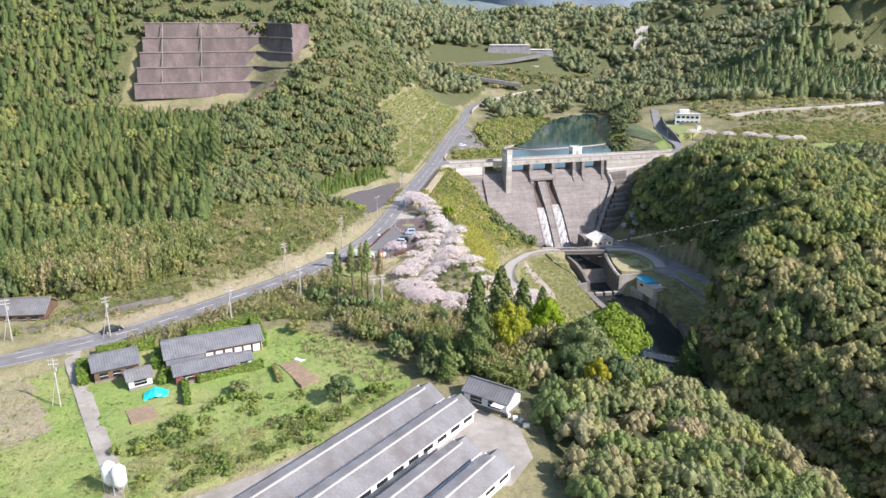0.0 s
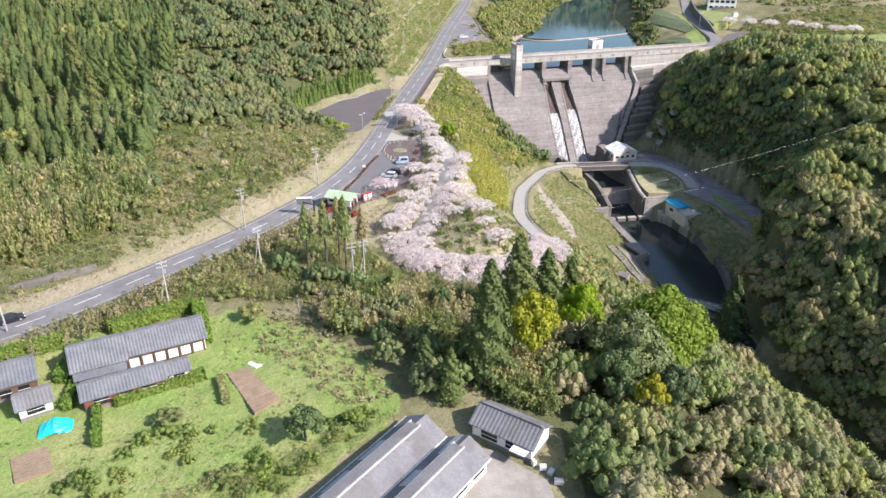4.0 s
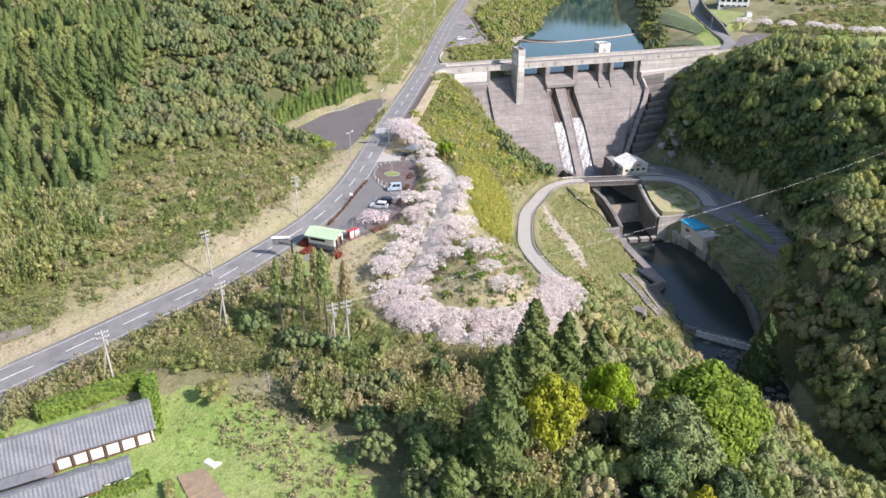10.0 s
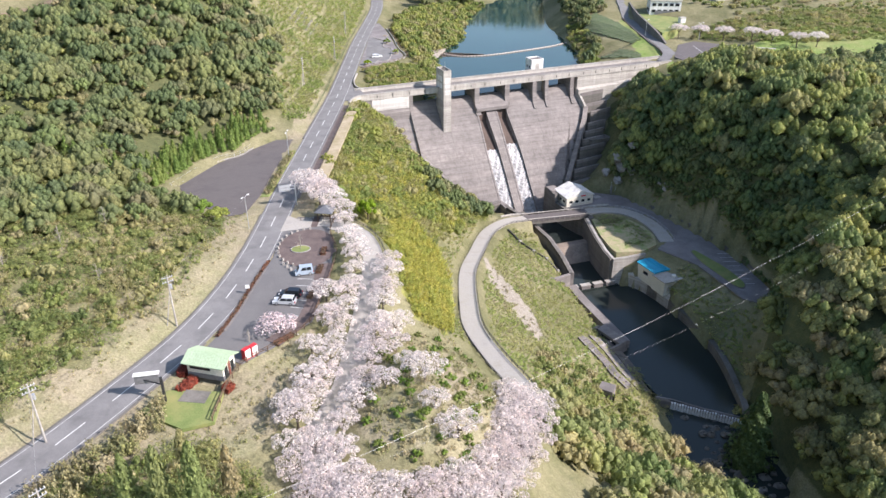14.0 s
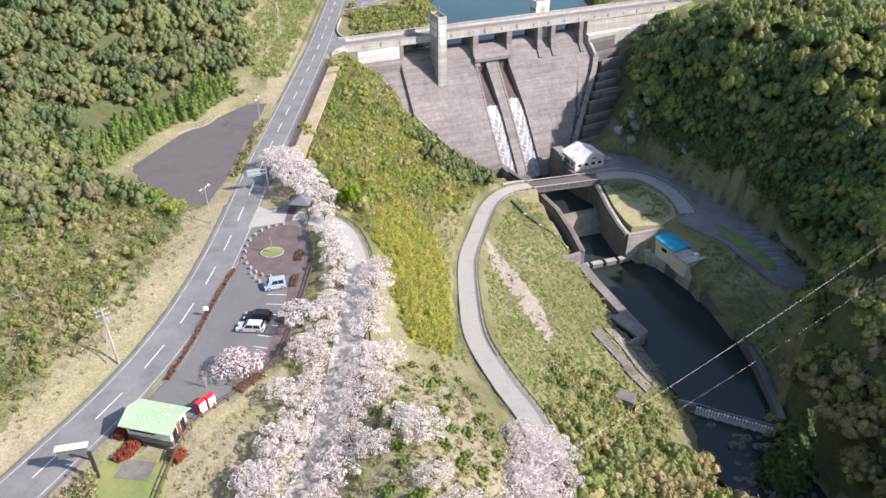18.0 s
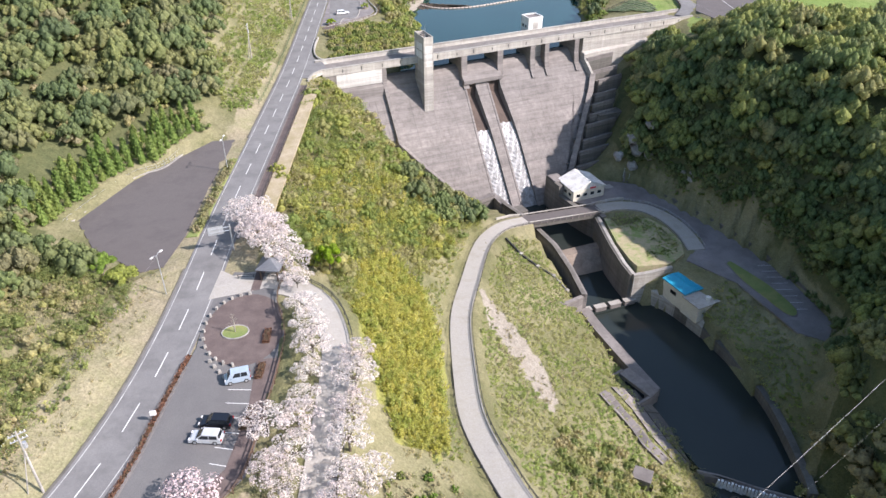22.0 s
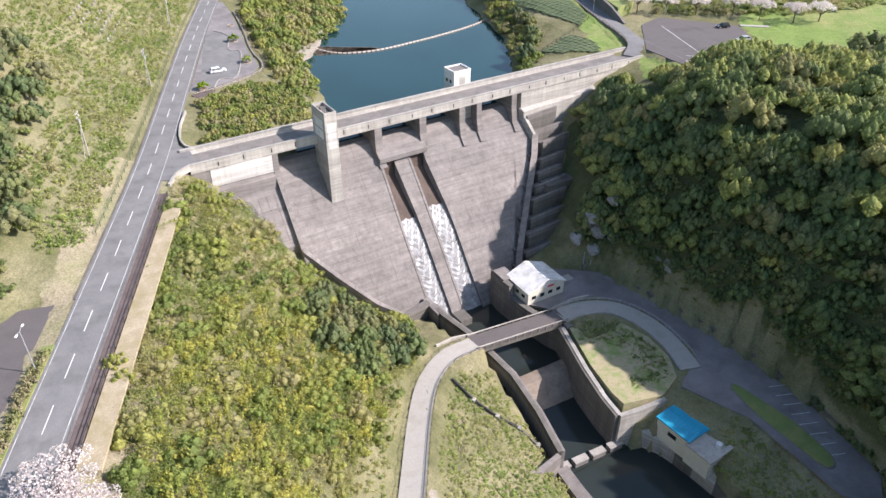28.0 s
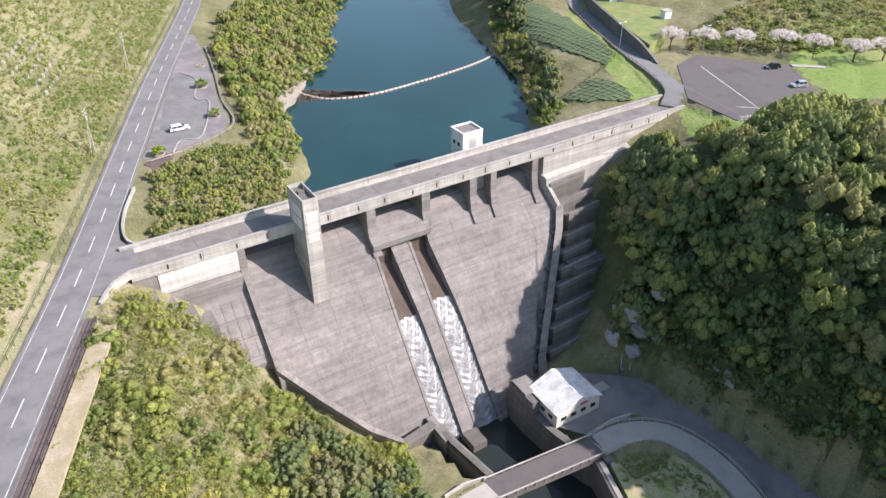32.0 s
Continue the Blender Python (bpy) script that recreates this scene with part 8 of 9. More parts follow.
# evergreen forest on the right bank
A = [(98, 246), (110, 256), (116, 272), (117, 290), (113, 304), (109, 319), (104, 331), (97, 342), (92, 350), (92, 362), (101, 376), (114, 380), (122, 374), (136, 364), (150, 364), (172, 358), (190, 320), (190, 262), (150, 236), (112, 236)]
trees("evergreen_forest", "broad", A, 5.0, (2.8, 6.2), (4.2, 8.4), F_RIGHT, "dense evergreen broadleaf forest on the steep river bank")
A = [(98, 246), (112, 236), (150, 236), (190, 262), (190, 84), (114, 84), (108, 100), (99, 160), (91, 190), (88, 208), (88, 236)]
trees("olive_forest", "broad", A, 5.2, (2.6, 5.8), (3.8, 7.6), F_OLIVE, "brown-olive evergreen forest on the spur over the river")
A = [(190, 320), (172, 358), (190, 372), (260, 392), (420, 380), (380, 150), (300, 110), (190, 84), (190, 240)]
trees("plateau_forest", "broad_lo", A, 9.5, (5.4, 7.6), (5, 8), F_BROAD, "evergreen broadleaf forest on the plateau")
# lower bank's shade put into the colour: darker leaves than the forest above
A = [(88, 353), (94, 345), (99.5, 337.5), (104.5, 326), (109, 311), (113, 296), (114.5, 284), (114, 268), (108, 259), (102, 252), (108, 250), (118, 252), (130, 268), (131, 286), (126, 310), (119, 334), (113, 356), (116, 379), (100, 377), (97, 368), (92, 362)]
trees("toe_trees", "broad", A, 3.7, (2.6, 4.6), (4.6, 9.2), F_DARK, "tall evergreens at the foot of the steep bank, shade put into their leaf colour")
trees("cliff_growth", "bush_lo", A, 1.75, (1.6, 2.9), (1.8, 4.2), F_DARK, "shade-coloured shrubs and small trees clinging to the steep bank", "shrubs")
A = [(97, 341), (103.5, 325), (110.5, 306), (114.5, 288), (115, 270), (105, 256), (96, 246), (103, 250), (113, 263), (118, 275), (117, 293), (112.5, 311), (107.5, 325), (102, 337)]
trees("toe_shrubs", "bush_lo", [(98, 343), (104, 328), (109.5, 311), (113.5, 293), (114.5, 272), (110, 262), (118, 262), (121, 284), (118, 300), (112, 322), (104, 342)], 1.25, (0.9, 1.8), (1.0, 2.2), F_DARK, "low shrubs on the shaded slope behind the yard, shade put into their colour", "shrubs")
trees("shade_grass", "tuft", A, 1.2, (0.5, 0.9), (0.3, 0.7), F_GREEN, "rough grass on the shaded strip below the forest", "grass")
A = [(98, 204), (106, 198), (118, 196), (124, 206), (116, 218), (104, 224), (98, 218)]
trees("young_cedars", "cedar_lo", A, 3.4, (1, 1), (5, 9), F_CEDAR, "young dark cedars in the side ravine")
A = [(90, 214), (90, 196), (95, 176), (104, 140), (118, 100), (134, 104), (120, 146), (110, 178), (104, 198)]
trees("spur_trees", "broad", [(92, 236), (97, 246), (104, 252), (114, 252), (112, 236), (104, 210), (110, 180), (122, 140), (134, 104), (118, 98), (104, 140), (95, 176), (91, 200)], 4.4, (2.6, 5.0), (3.6, 6.6), F_OLIVE, "brown-olive trees leaning over the gorge")
trees("gorge_growth", "bush", A, 3.0, (2.2, 3.8), (2.6, 5.0), F_OLIVE, "olive shrubs and small trees down the gorge side", "shrubs")
# wood above the gorge, near the barns
A = [(18, 122), (20, 112), (22, 90), (24, 84), (107, 84), (104, 100), (98, 150), (90, 180), (83, 198), (78, 208), (66, 212), (48, 200), (36, 186), (24, 168), (18, 150), (16, 134)]
trees("river_wood", "broad", A, 4.6, (2.4, 5.4), (3.4, 7.6), F_MIX, "mixed broadleaf wood above the river gorge")
A = [(-8, 152), (4, 140), (16, 128), (22, 160), (18, 170), (4, 166), (-14, 162), (-24, 156), (-16, 148)]
trees("copse", "plume", A, 1.8, (1.4, 2.4), (2.2, 4.2), F_SCRUB, "thicket of pale bamboo and scrub between field and lane", "thicket", patch=30)
trees("copse_trees", "broad", [(-26, 160), (-14, 150), (-7, 138), (2, 128), (6, 136), (0, 148), (-10, 160), (-20, 168), (-34, 172)], 4.2, (1.8, 3.6), (3.4, 6.4), F_DARK, "dark evergreen trees along the edge of the field")
A = [(-14, 160), (14, 166), (24, 172), (18, 178), (8, 170), (-8, 172), (-16, 182), (-22, 188), (-40, 180), (-56, 166), (-64, 158), (-58, 152), (-44, 162), (-28, 160)]
trees("lane_grass", "tuft", A, 1.5, (0.8, 1.4), (0.8, 1.5), F_SCRUB, "pale rough grass under the lane scrub", "grass")
trees("lane_scrub", "wisp", A, 1.9, (1.2, 2.6), (1.3, 3.0), F_SCRUB, "dull olive scrub between the road and the field", "shrubs", patch=34)
trees("lane_bushes", "bush", A, 4.2, (1.2, 2.6), (1.4, 3.2), F_SCRUB, "rounded bushes among the lane scrub", "shrubs")
STRIP = [(p.x, p.y) for p in offset_line(ROAD_LINE, 4.6, 150, 203)] + [(p.x, p.y) for p in offset_line(ROAD_LINE, 11.0, 146, 198)][::-1]
trees("roadside_reeds", "plume", STRIP, 1.7, (1.0, 1.7), (1.5, 2.6), F_DRY, "tall pale reeds and scrub along the road's edge", "thicket", patch=20)
A = [(26, 200), (34, 190), (48, 198), (62, 206), (70, 214), (66, 226), (56, 222), (46, 222), (36, 216), (29, 210)]
trees("bend_wood", "broad", A, 4.0, (2.2, 4.4), (3.4, 6.0), F_OLIVE, "olive and brown evergreens below the lane's bend")
# planted cedars on the left hillside
A = [(-104, 176), (-78, 200), (-74, 226), (-84, 256), (-92, 300), (-104, 338), (-134, 350), (-160, 354), (-170, 400), (-210, 432), (-330, 380), (-310, 240), (-260, 160), (-170, 140)]


def cedar_rows(X, Y):
    return open_ground(X, Y) & (wob(X, Y, 75, 2.0) + 0.5 * wob(X, Y, 21, 4.0) > -0.42)


def between_cedars(X, Y):
    return open_ground(X, Y) & ~cedar_rows(X, Y)


trees("cedar_plantation", "cedar_lo", A, 4.1, (1, 1), (6.0, 10.0), F_CEDAR, "dense planted cedars on the hillside", keep=cedar_rows)
trees("hillside_broadleaf", "broad_lo", A, 4.4, (2.4, 4.6), (3.4, 7.0), F_RIGHT, "broadleaf trees standing between the planted cedars", keep=between_cedars)
# roadside hill
A = [(-120, 160), (-98, 158), (-80, 172), (-56, 194), (-42, 208), (-36, 224), (-33, 246), (-35, 258), (-47, 264), (-49, 288), (-38, 301), (-23, 316), (-20, 352), (-40, 396), (-66, 396), (-76, 372), (-104, 340), (-92, 300), (-84, 256), (-76, 226), (-84, 196), (-110, 178), (-150, 150)]
trees("hillside_undergrowth", "bush_lo", A, 4.2, (1.6, 3.0), (1.4, 3.2), F_SCRUB, "low undergrowth covering the roadside hill", "shrubs")
NEAR_ROAD = [(p.x, p.y) for p in offset_line(ROAD_LINE, -9.0, 138, 258)]
A = NEAR_ROAD + [(-40, 262), (-50, 268), (-52, 286), (-62, 292), (-84, 256), (-74, 226), (-78, 200), (-104, 176), (-112, 164)]
trees("hillside_grass", "tuft", A, 1.9, (0.8, 1.4), (0.6, 1.3), F_SCRUB, "pale rough grass under the hillside scrub", "grass", patch=40)
trees("hillside_scrub", "wisp", A, 2.7, (1.2, 2.8), (1.4, 3.6), F_SCRUB, "scrub and young trees on the roadside hill", "shrubs", patch=40)
trees("roadside_broadleaf", "broad", [(-116, 168), (-92, 166), (-80, 176), (-70, 186), (-64, 198), (-74, 214), (-84, 206), (-104, 190)], 4.2, (2.0, 4.4), (3.6, 7.2), F_BROAD, "dark broadleaf trees and bamboo above the road")
trees("hillside_trees", "broad", [(-38, 254), (-36, 262), (-47, 267), (-53, 290), (-64, 294), (-88, 280), (-104, 246), (-92, 224), (-80, 226), (-64, 240), (-50, 246)], 4.6, (2.2, 4.6), (3.4, 6.6), F_BROAD, "mixed green trees on the hill beside the lot")
A = [(-100, 166), (-84, 170), (-70, 184), (-66, 200), (-80, 206), (-104, 190), (-120, 176)]
trees("bamboo_grove", "plume", A, 2.6, (1.8, 2.6), (4.5, 7), F_SCRUB, "feathery bamboo grove beside the road", "bamboo")
A = [(-62, 292), (-50, 300), (-36, 312), (-24, 324), (-26, 350), (-24, 380), (-40, 400), (-62, 400), (-70, 380), (-104, 338), (-92, 300)]
trees("hillside_wood", "broad", A, 4.6, (2.2, 4.6), (3.2, 6.8), F_BROAD, "mixed evergreen wood on the hill behind the lot")
A = [(-60, 396), (-36, 398), (-30, 440), (-20, 500), (-6, 540), (-26, 530), (-52, 480), (-72, 440)]
trees("ridge_wood", "broad_lo", A, 5.0, (2.4, 4.0), (3.5, 6), F_BROAD, "dark wood along the spur above the road")
A = [(-21, 322), (-14, 330), (-10, 372), (-5, 410), (1, 456), (7, 510), (12, 560), (-2, 545), (-18, 505), (-30, 440), (-36, 398), (-24, 370), (-26, 345)]


def off_strips(X, Y):
    d = seg_dist(X, Y, ROAD_LINE)[0]
    return open_ground(X, Y) & (np.abs(d - 12.5 - wob(X, Y, 40, 2.0)) > 0.4) & (np.abs(d - 19.5 - wob(X, Y, 40, 3.0)) > 0.4)


trees("planted_slope", "tuft", A, 1.35, (0.8, 1.5), (0.5, 1.0), F_SLOPE, "young green planting on the slope above the road", "shrubs", off_strips, patch=26)
trees("planted_slope_shrubs", "wisp", A, 5.0, (0.8, 2.0), (0.8, 2.0), F_SLOPE, "scattered shrubs on the planted slope", "shrubs", patch=30)
SB = thing("slope_blocks", "rows of small pale concrete blocks on the planted slope", "blocks", (-20, 432, 20))
for k in range(5):
    for j in range(7):
        x, y = -23.5 + 1.9 * k + 0.35 * j, 421 + 3.1 * j + 0.9 * (k % 2)
        wpart("block", Geo().box(x, y, at_land(x, y) - .2, 0.5, 1.5, 0.75, radians(8)), M_CONC_L, SB)
# quarry surroundings
A = [(-235, 322), (-158, 340), (-104, 336), (-70, 366), (-58, 396), (-62, 440), (-95, 462), (-240, 470), (-300, 380)]
CUT = [(-158, 350), (-84, 360), (-70, 370), (-65, 397), (-84, 409), (-150, 396), (-163, 388)]
trees("upper_hill_wood", "broad_lo", A, 4.8, (2.4, 4.6), (3.2, 6.8), F_BROAD, "wood round the cut hillside", keep=lambda X, Y: open_ground(X, Y) & ~inside(X, Y, CUT))
A = [(-158, 350), (-104, 338), (-74, 362), (-64, 384), (-66, 398), (-80, 374), (-118, 360)]
trees("quarry_scrub", "bush_lo", A, 4.0, (1.4, 2.8), (1.4, 3), F_SCRUB, "scrub at the foot of the cut hillside", "shrubs")
# bank between the road and the dam
BANK = [(-3.2, 342), (-5.5, 320), (-8, 296), (-6, 268), (2, 258), (5, 252), (8, 270), (14, 279), (19, 272), (24, 284), (33, 302), (41, 315), (43.5, 329), (43, 336.5), (37, 339.5), (29, 343), (22, 346.5), (14, 350.5), (5, 352.5), (0, 352)]
trees("bank_scrub", "bush", BANK, 4.0, (1.4, 3.8), (1.4, 3.8), F_BANK, "sunlit scrub on the bank beside the dam", "shrubs", patch=30)
trees("bank_wisps", "wisp", BANK, 2.1, (1.1, 2.4), (1.2, 2.8), F_BANK, "feathery young shrubs on the bank beside the dam", "shrubs", patch=44)
trees("bank_grass", "tuft", BANK, 1.6, (0.8, 1.4), (0.7, 1.4), F_BANK, "tall fresh grass on the bank beside the dam", "grass", patch=36)
trees("bank_bamboo", "plume", [(-2, 300), (-4, 270), (4, 258), (14, 279), (22, 284), (32, 300), (20, 316), (8, 318)], 2.6, (1.0, 1.8), (1.4, 2.4), F_BAMBOO, "pale yellow-green bamboo among the scrub", "bamboo")
trees("bank_trees", "broad", [(20, 316), (29, 304), (41, 318), (41, 328), (32, 334), (23, 331)], 3.8, (2.2, 3.8), (3.0, 5.2), F_BROAD, "dark evergreen trees low on the bank beside the dam")
trees("bamboo_grass", "plume", YELLOWZ, 1.15, (0.8, 1.2), (0.9, 1.5), F_BAMBOO, "yellow-green dwarf bamboo covering the bank", "bamboo")
# banks along the river lane
A = [(9, 222), (16, 220), (21, 236), (22, 254), (25, 270), (19, 272), (21, 254), (18.5, 238)]
trees("lane_slope_grass", "tuft", [(20, 272), (24, 284), (33, 302), (41, 315), (47, 318), (41, 303), (33, 286), (27.5, 270), (24.5, 252), (23, 237), (20, 224), (16, 222), (19, 238), (21.5, 254)], 1.25, (0.5, 1.0), (0.35, 0.8), F_BANK, "yellow-green rough grass between bamboo and lane", "grass")


def verge_patch(X, Y):
    return open_ground(X, Y) & (seg_dist(X, Y, ROAD_LINE)[0] > 8.5) & (wob(X, Y, 24, 2.0) + 0.5 * wob(X, Y, 9, 1.0) > 0.05)


trees("verge_scrub", "bush", [(-92, 162), (-74, 178), (-56, 196), (-42, 212), (-35, 230), (-31, 252), (-40, 260), (-48, 246), (-54, 226), (-66, 204), (-88, 184), (-104, 172)], 2.5, (1.0, 2.2), (0.9, 2.2), F_SCRUB, "patchy pale scrub along the road's verge", "shrubs", verge_patch)
trees("lane_bank_grass", "tuft", A, 1.4, (0.5, 0.9), (0.4, 0.8), F_SCRUB, "rough grass on the bank above the lane", "grass")
A = [(30, 208), (28, 222), (26, 236), (27, 250), (30, 270), (36, 286), (42, 302), (48, 314), (56, 316), (60, 296), (61, 286), (65, 268), (69, 250), (68, 236), (60, 226), (46, 214)]


def dry_patch(X, Y):
    return open_ground(X, Y) & (wob(X, Y, 19, 1.0) + 0.02 * (X - 52) < -0.1)


trees("river_bank_grass", "tuft", A, 1.2, (0.7, 1.4), (0.25, 0.6), F_LOW, "fresh grass on the slope above the river", "grass", lambda X, Y: open_ground(X, Y) & ~inside(X, Y, [(34, 282), (38, 277), (42, 264), (43.5, 252), (40, 247), (36.5, 257), (33.5, 270)]), patch=34)
trees("yard_bank_grass", "tuft", [(88.5, 284), (97, 290), (101, 284), (103, 268), (106, 262), (100, 254), (93.5, 244), (93, 262), (91, 276)], 1.3, (0.7, 1.3), (0.25, 0.55), F_LOW, "rough grass between the river wall and the yard", "grass", patch=20)
trees("river_bank_dry_grass", "tuft", A, 2.0, (0.5, 1.0), (0.3, 0.7), F_DRY, "dry grass patches on the slope above the river", "grass", dry_patch)
trees("river_edge_shrubs", "wisp", [(68.5, 262), (71.5, 254), (74.5, 244), (72.5, 236), (66, 236), (64, 243), (68, 252)], 1.7, (0.9, 1.9), (1.0, 2.2), F_OLIVE, "olive shrubs and reeds at the river's edge", "shrubs")
trees("river_bank_shrubs", "bush", [(28, 206), (34, 226), (40, 244), (58, 242), (68, 236), (60, 226), (62, 208), (48, 200), (36, 190)], 2.6, (1.0, 2.0), (1.2, 2.6), F_SCRUB, "scrub on the lower river bank", "shrubs")
A = [(-1, 184), (12, 180), (19, 192), (22, 206), (16, 220), (5, 216), (0, 202)]
trees("knoll_grass", "tuft", A, 1.3, (0.5, 0.9), (0.4, 0.9), F_DRY, "dry tufted grass on the knoll", "grass")
trees("knoll_shrubs", "bush", A, 3.2, (0.7, 1.5), (0.8, 1.5), F_GREEN, "green shrubs on the knoll", "shrubs")
trees("block_turf", "tuft", [(78.6, 321), (78, 310), (78.6, 300), (86.4, 299.4), (91.6, 303), (93, 308), (92.2, 314.6), (89, 320.6), (84, 323.6), (80, 323)], 0.95, (0.4, 0.8), (0.15, 0.4), F_FIELD, "patchy green and straw turf inside the curving lane", "grass", None, -0.35, 12)
# fields
trees("field_grass", "tuft", FIELD, 1.5, (0.6, 1.2), (0.15, 0.35), F_FIELD, "fresh green field grass", "grass")
A = [(-40, 128), (-26, 128), (-8, 132), (-24, 112), (-44, 96), (-58, 104), (-50, 118)]


def shrub_patch(X, Y):
    return open_ground(X, Y) & (wob(X, Y, 26, 1.0) + 0.4 * wob(X, Y, 9, 3.0) > -0.02)


trees("field_shrubs", "bush", A, 2.1, (0.9, 2.2), (0.8, 2.0), F_HERB, "bright shrubs at the edge of the field", "shrubs", shrub_patch, patch=24)
trees("barn_thicket", "wisp", [(-14, 128), (-6, 131), (-24, 110), (-46, 92), (-60, 98), (-50, 108), (-36, 114), (-24, 122)], 2.2, (1.0, 2.0), (1.0, 2.2), F_SCRUB, "pale thicket along the barn", "shrubs", patch=18)
A = [(-30, 158), (-14, 148), (-8, 134), (-16, 132), (-22, 140), (-34, 148)]
trees("field_edge_grass", "tuft", A, 1.6, (0.6, 1.2), (0.5, 1.0), F_DRY, "dry grass at the edge of the field", "grass")
A = [(-16, 206), (-8, 214), (-5, 226), (-3.5, 226), (-6, 204), (-14, 188), (-24, 184), (-38, 186), (-30, 192), (-22, 192)]
trees("slope_dry_grass", "tuft", A, 1.3, (0.4, 0.8), (0.25, 0.6), F_DRY, "dry grass below the car park", "grass")
A = offset_line(ROAD_LINE, -5.0, 150, 262) + offset_line(ROAD_LINE, -9.5, 150, 262)[::-1]
trees("verge_grass", "tuft", [(p.x, p.y) for p in A], 1.3, (0.35, 0.7), (0.2, 0.5), F_DRY, "straw-coloured verge grass", "grass")
# lake shores
A = [(26, 400), (34, 392), (36, 410), (34, 430), (42, 446), (54, 466), (60, 500), (70, 536), (84, 566), (70, 580), (36, 540), (24, 500), (21, 470), (23, 440), (25, 420)]
trees("shore_grass", "tuft", A, 2.0, (0.9, 1.5), (0.7, 1.4), F_BANK, "rough grass on the west shore", "grass")
trees("shore_trees", "broad_lo", A, 3.5, (1.8, 3.4), (1.8, 3.8), F_BANK, "shrubs and trees on the west shore", "trees")
trees("abutment_scrub", "bush", [(6, 366), (28, 374), (34, 382), (30, 398), (20, 402), (10, 396), (5, 388)], 1.8, (1.0, 2.0), (1.0, 2.4), F_BANK, "scrub between road, dam and shore", "shrubs")
A = [(98, 404), (108, 416), (114, 440), (112, 470), (114, 500), (124, 540), (134, 580), (150, 600), (150, 560), (136, 520), (130, 480), (120, 470), (112, 450), (108, 430), (104, 416)]
trees("shore_trees_east", "broad_lo", A, 3.8, (2.0, 3.6), (3, 6), F_BROAD, "dark trees on the east shore")
trees("shore_scrub_east", "bush", [(93.5, 396), (101, 401), (105, 412), (113, 432), (112, 450), (116, 466), (124, 486), (114, 486), (107, 464), (104, 446), (103, 430), (97, 410)], 2.1, (1.1, 2.4), (1.3, 3.0), F_BANK, "olive shrubs along the east shore", "shrubs", patch=24)
A = [(128, 520), (150, 528), (170, 560), (180, 640), (140, 660), (120, 620), (134, 590)]
trees("shore_wood_east", "broad_lo", A, 6, (3.5, 5.5), (5, 8), F_BROAD, "dark wood on the east shore")
A = [(150, 424), (172, 414), (200, 404), (250, 400), (420, 400), (420, 470), (260, 470), (190, 452), (165, 440)]
trees("terrace_grass", "tuft", [(150, 425), (172, 415), (200, 405), (330, 402), (330, 452), (250, 456), (190, 448), (165, 438)], 2.0, (1.2, 2.2), (0.5, 1.2), F_BANK, "rough green grass on the terraced slope", "grass", patch=40)
trees("terrace_scrub", "bush_lo", A, 4.8, (1.6, 3.0), (1.0, 2.4), F_SCRUB, "scrub on the terraced slope", "shrubs")
A = [(122, 376), (134, 378), (146, 371), (142, 362), (128, 366)]
trees("crest_scrub", "bush", A, 3.4, (1.2, 2.2), (1.2, 2.6), F_SCRUB, "scrub beside the terrace lot", "shrubs")
# far woods
WOODS = [(-700, 420), (-240, 470), (-70, 455), (-20, 560), (10, 620), (40, 700), (-20, 730), (-20, 760), (120, 770), (150, 780), (170, 760), (80, 690), (50, 640), (34, 600), (30, 540), (70, 560), (120, 640), (180, 640), (170, 560), (230, 530), (260, 560), (420, 470), (900, 300), (1500, 1200), (1300, 2200), (-1300, 2200), (-1200, 900)]


def far_keep(X, Y):
    return (seg_dist(X, Y, ROAD_LINE)[0] > 9) & (np.hypot(X - 245, Y - 960) > 25) & ~inside(X, Y, [(-14, 764), (126, 764), (126, 816), (-14, 816)])


X, Y = scatter(WOODS, 13.0, RNG, far_keep)
m = (np.hypot(X, Y) < 1250) & (X > -0.72 * Y) & (X < 0.74 * Y)
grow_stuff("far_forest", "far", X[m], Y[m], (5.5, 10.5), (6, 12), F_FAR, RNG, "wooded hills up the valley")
X, Y = scatter([(-1200, 1100), (-1200, 1750), (1250, 1750), (1250, 950), (900, 900)], 27, RNG)
m = (np.hypot(X, Y) >= 1250) & (np.hypot(X, Y) < 1800) & (X > -0.4 * Y) & (X < 0.72 * Y)
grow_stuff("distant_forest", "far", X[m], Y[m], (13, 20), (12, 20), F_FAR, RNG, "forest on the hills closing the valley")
lane_ = smooth_line([Vector((x, y, 0)) for x, y in ((188, 480), (225, 494), (270, 505), (320, 530), (380, 560), (450, 570))], 4)
trees("right_field_scrub", "bush_lo", [(176, 470), (190, 455), (260, 472), (430, 470), (450, 590), (330, 560), (262, 548), (214, 590), (186, 560), (172, 520)], 6.5, (2.0, 4.6), (1.4, 3.6), F_SCRUB, "scrub and young trees on the far fields", "shrubs", lambda X, Y: seg_dist(X, Y, lane_)[0] > 5.5, patch=70)
A = [(216, 596), (262, 552), (330, 548), (356, 610), (350, 690), (330, 750), (284, 730), (236, 690)]
trees("far_cedars", "cedar_lo", A, 6.5, (1, 1), (12, 18), F_DARK, "dark cedars on the far hill", keep=None)
trees("terrace_shrubs", "bush_lo", [(40, 700), (-20, 735), (-20, 765), (124, 768), (150, 780), (170, 760), (90, 712)], 6.5, (2.6, 5.2), (2.4, 5.5), F_SCRUB, "scrub and small trees below the far terraces", "shrubs", far_keep, patch=60)
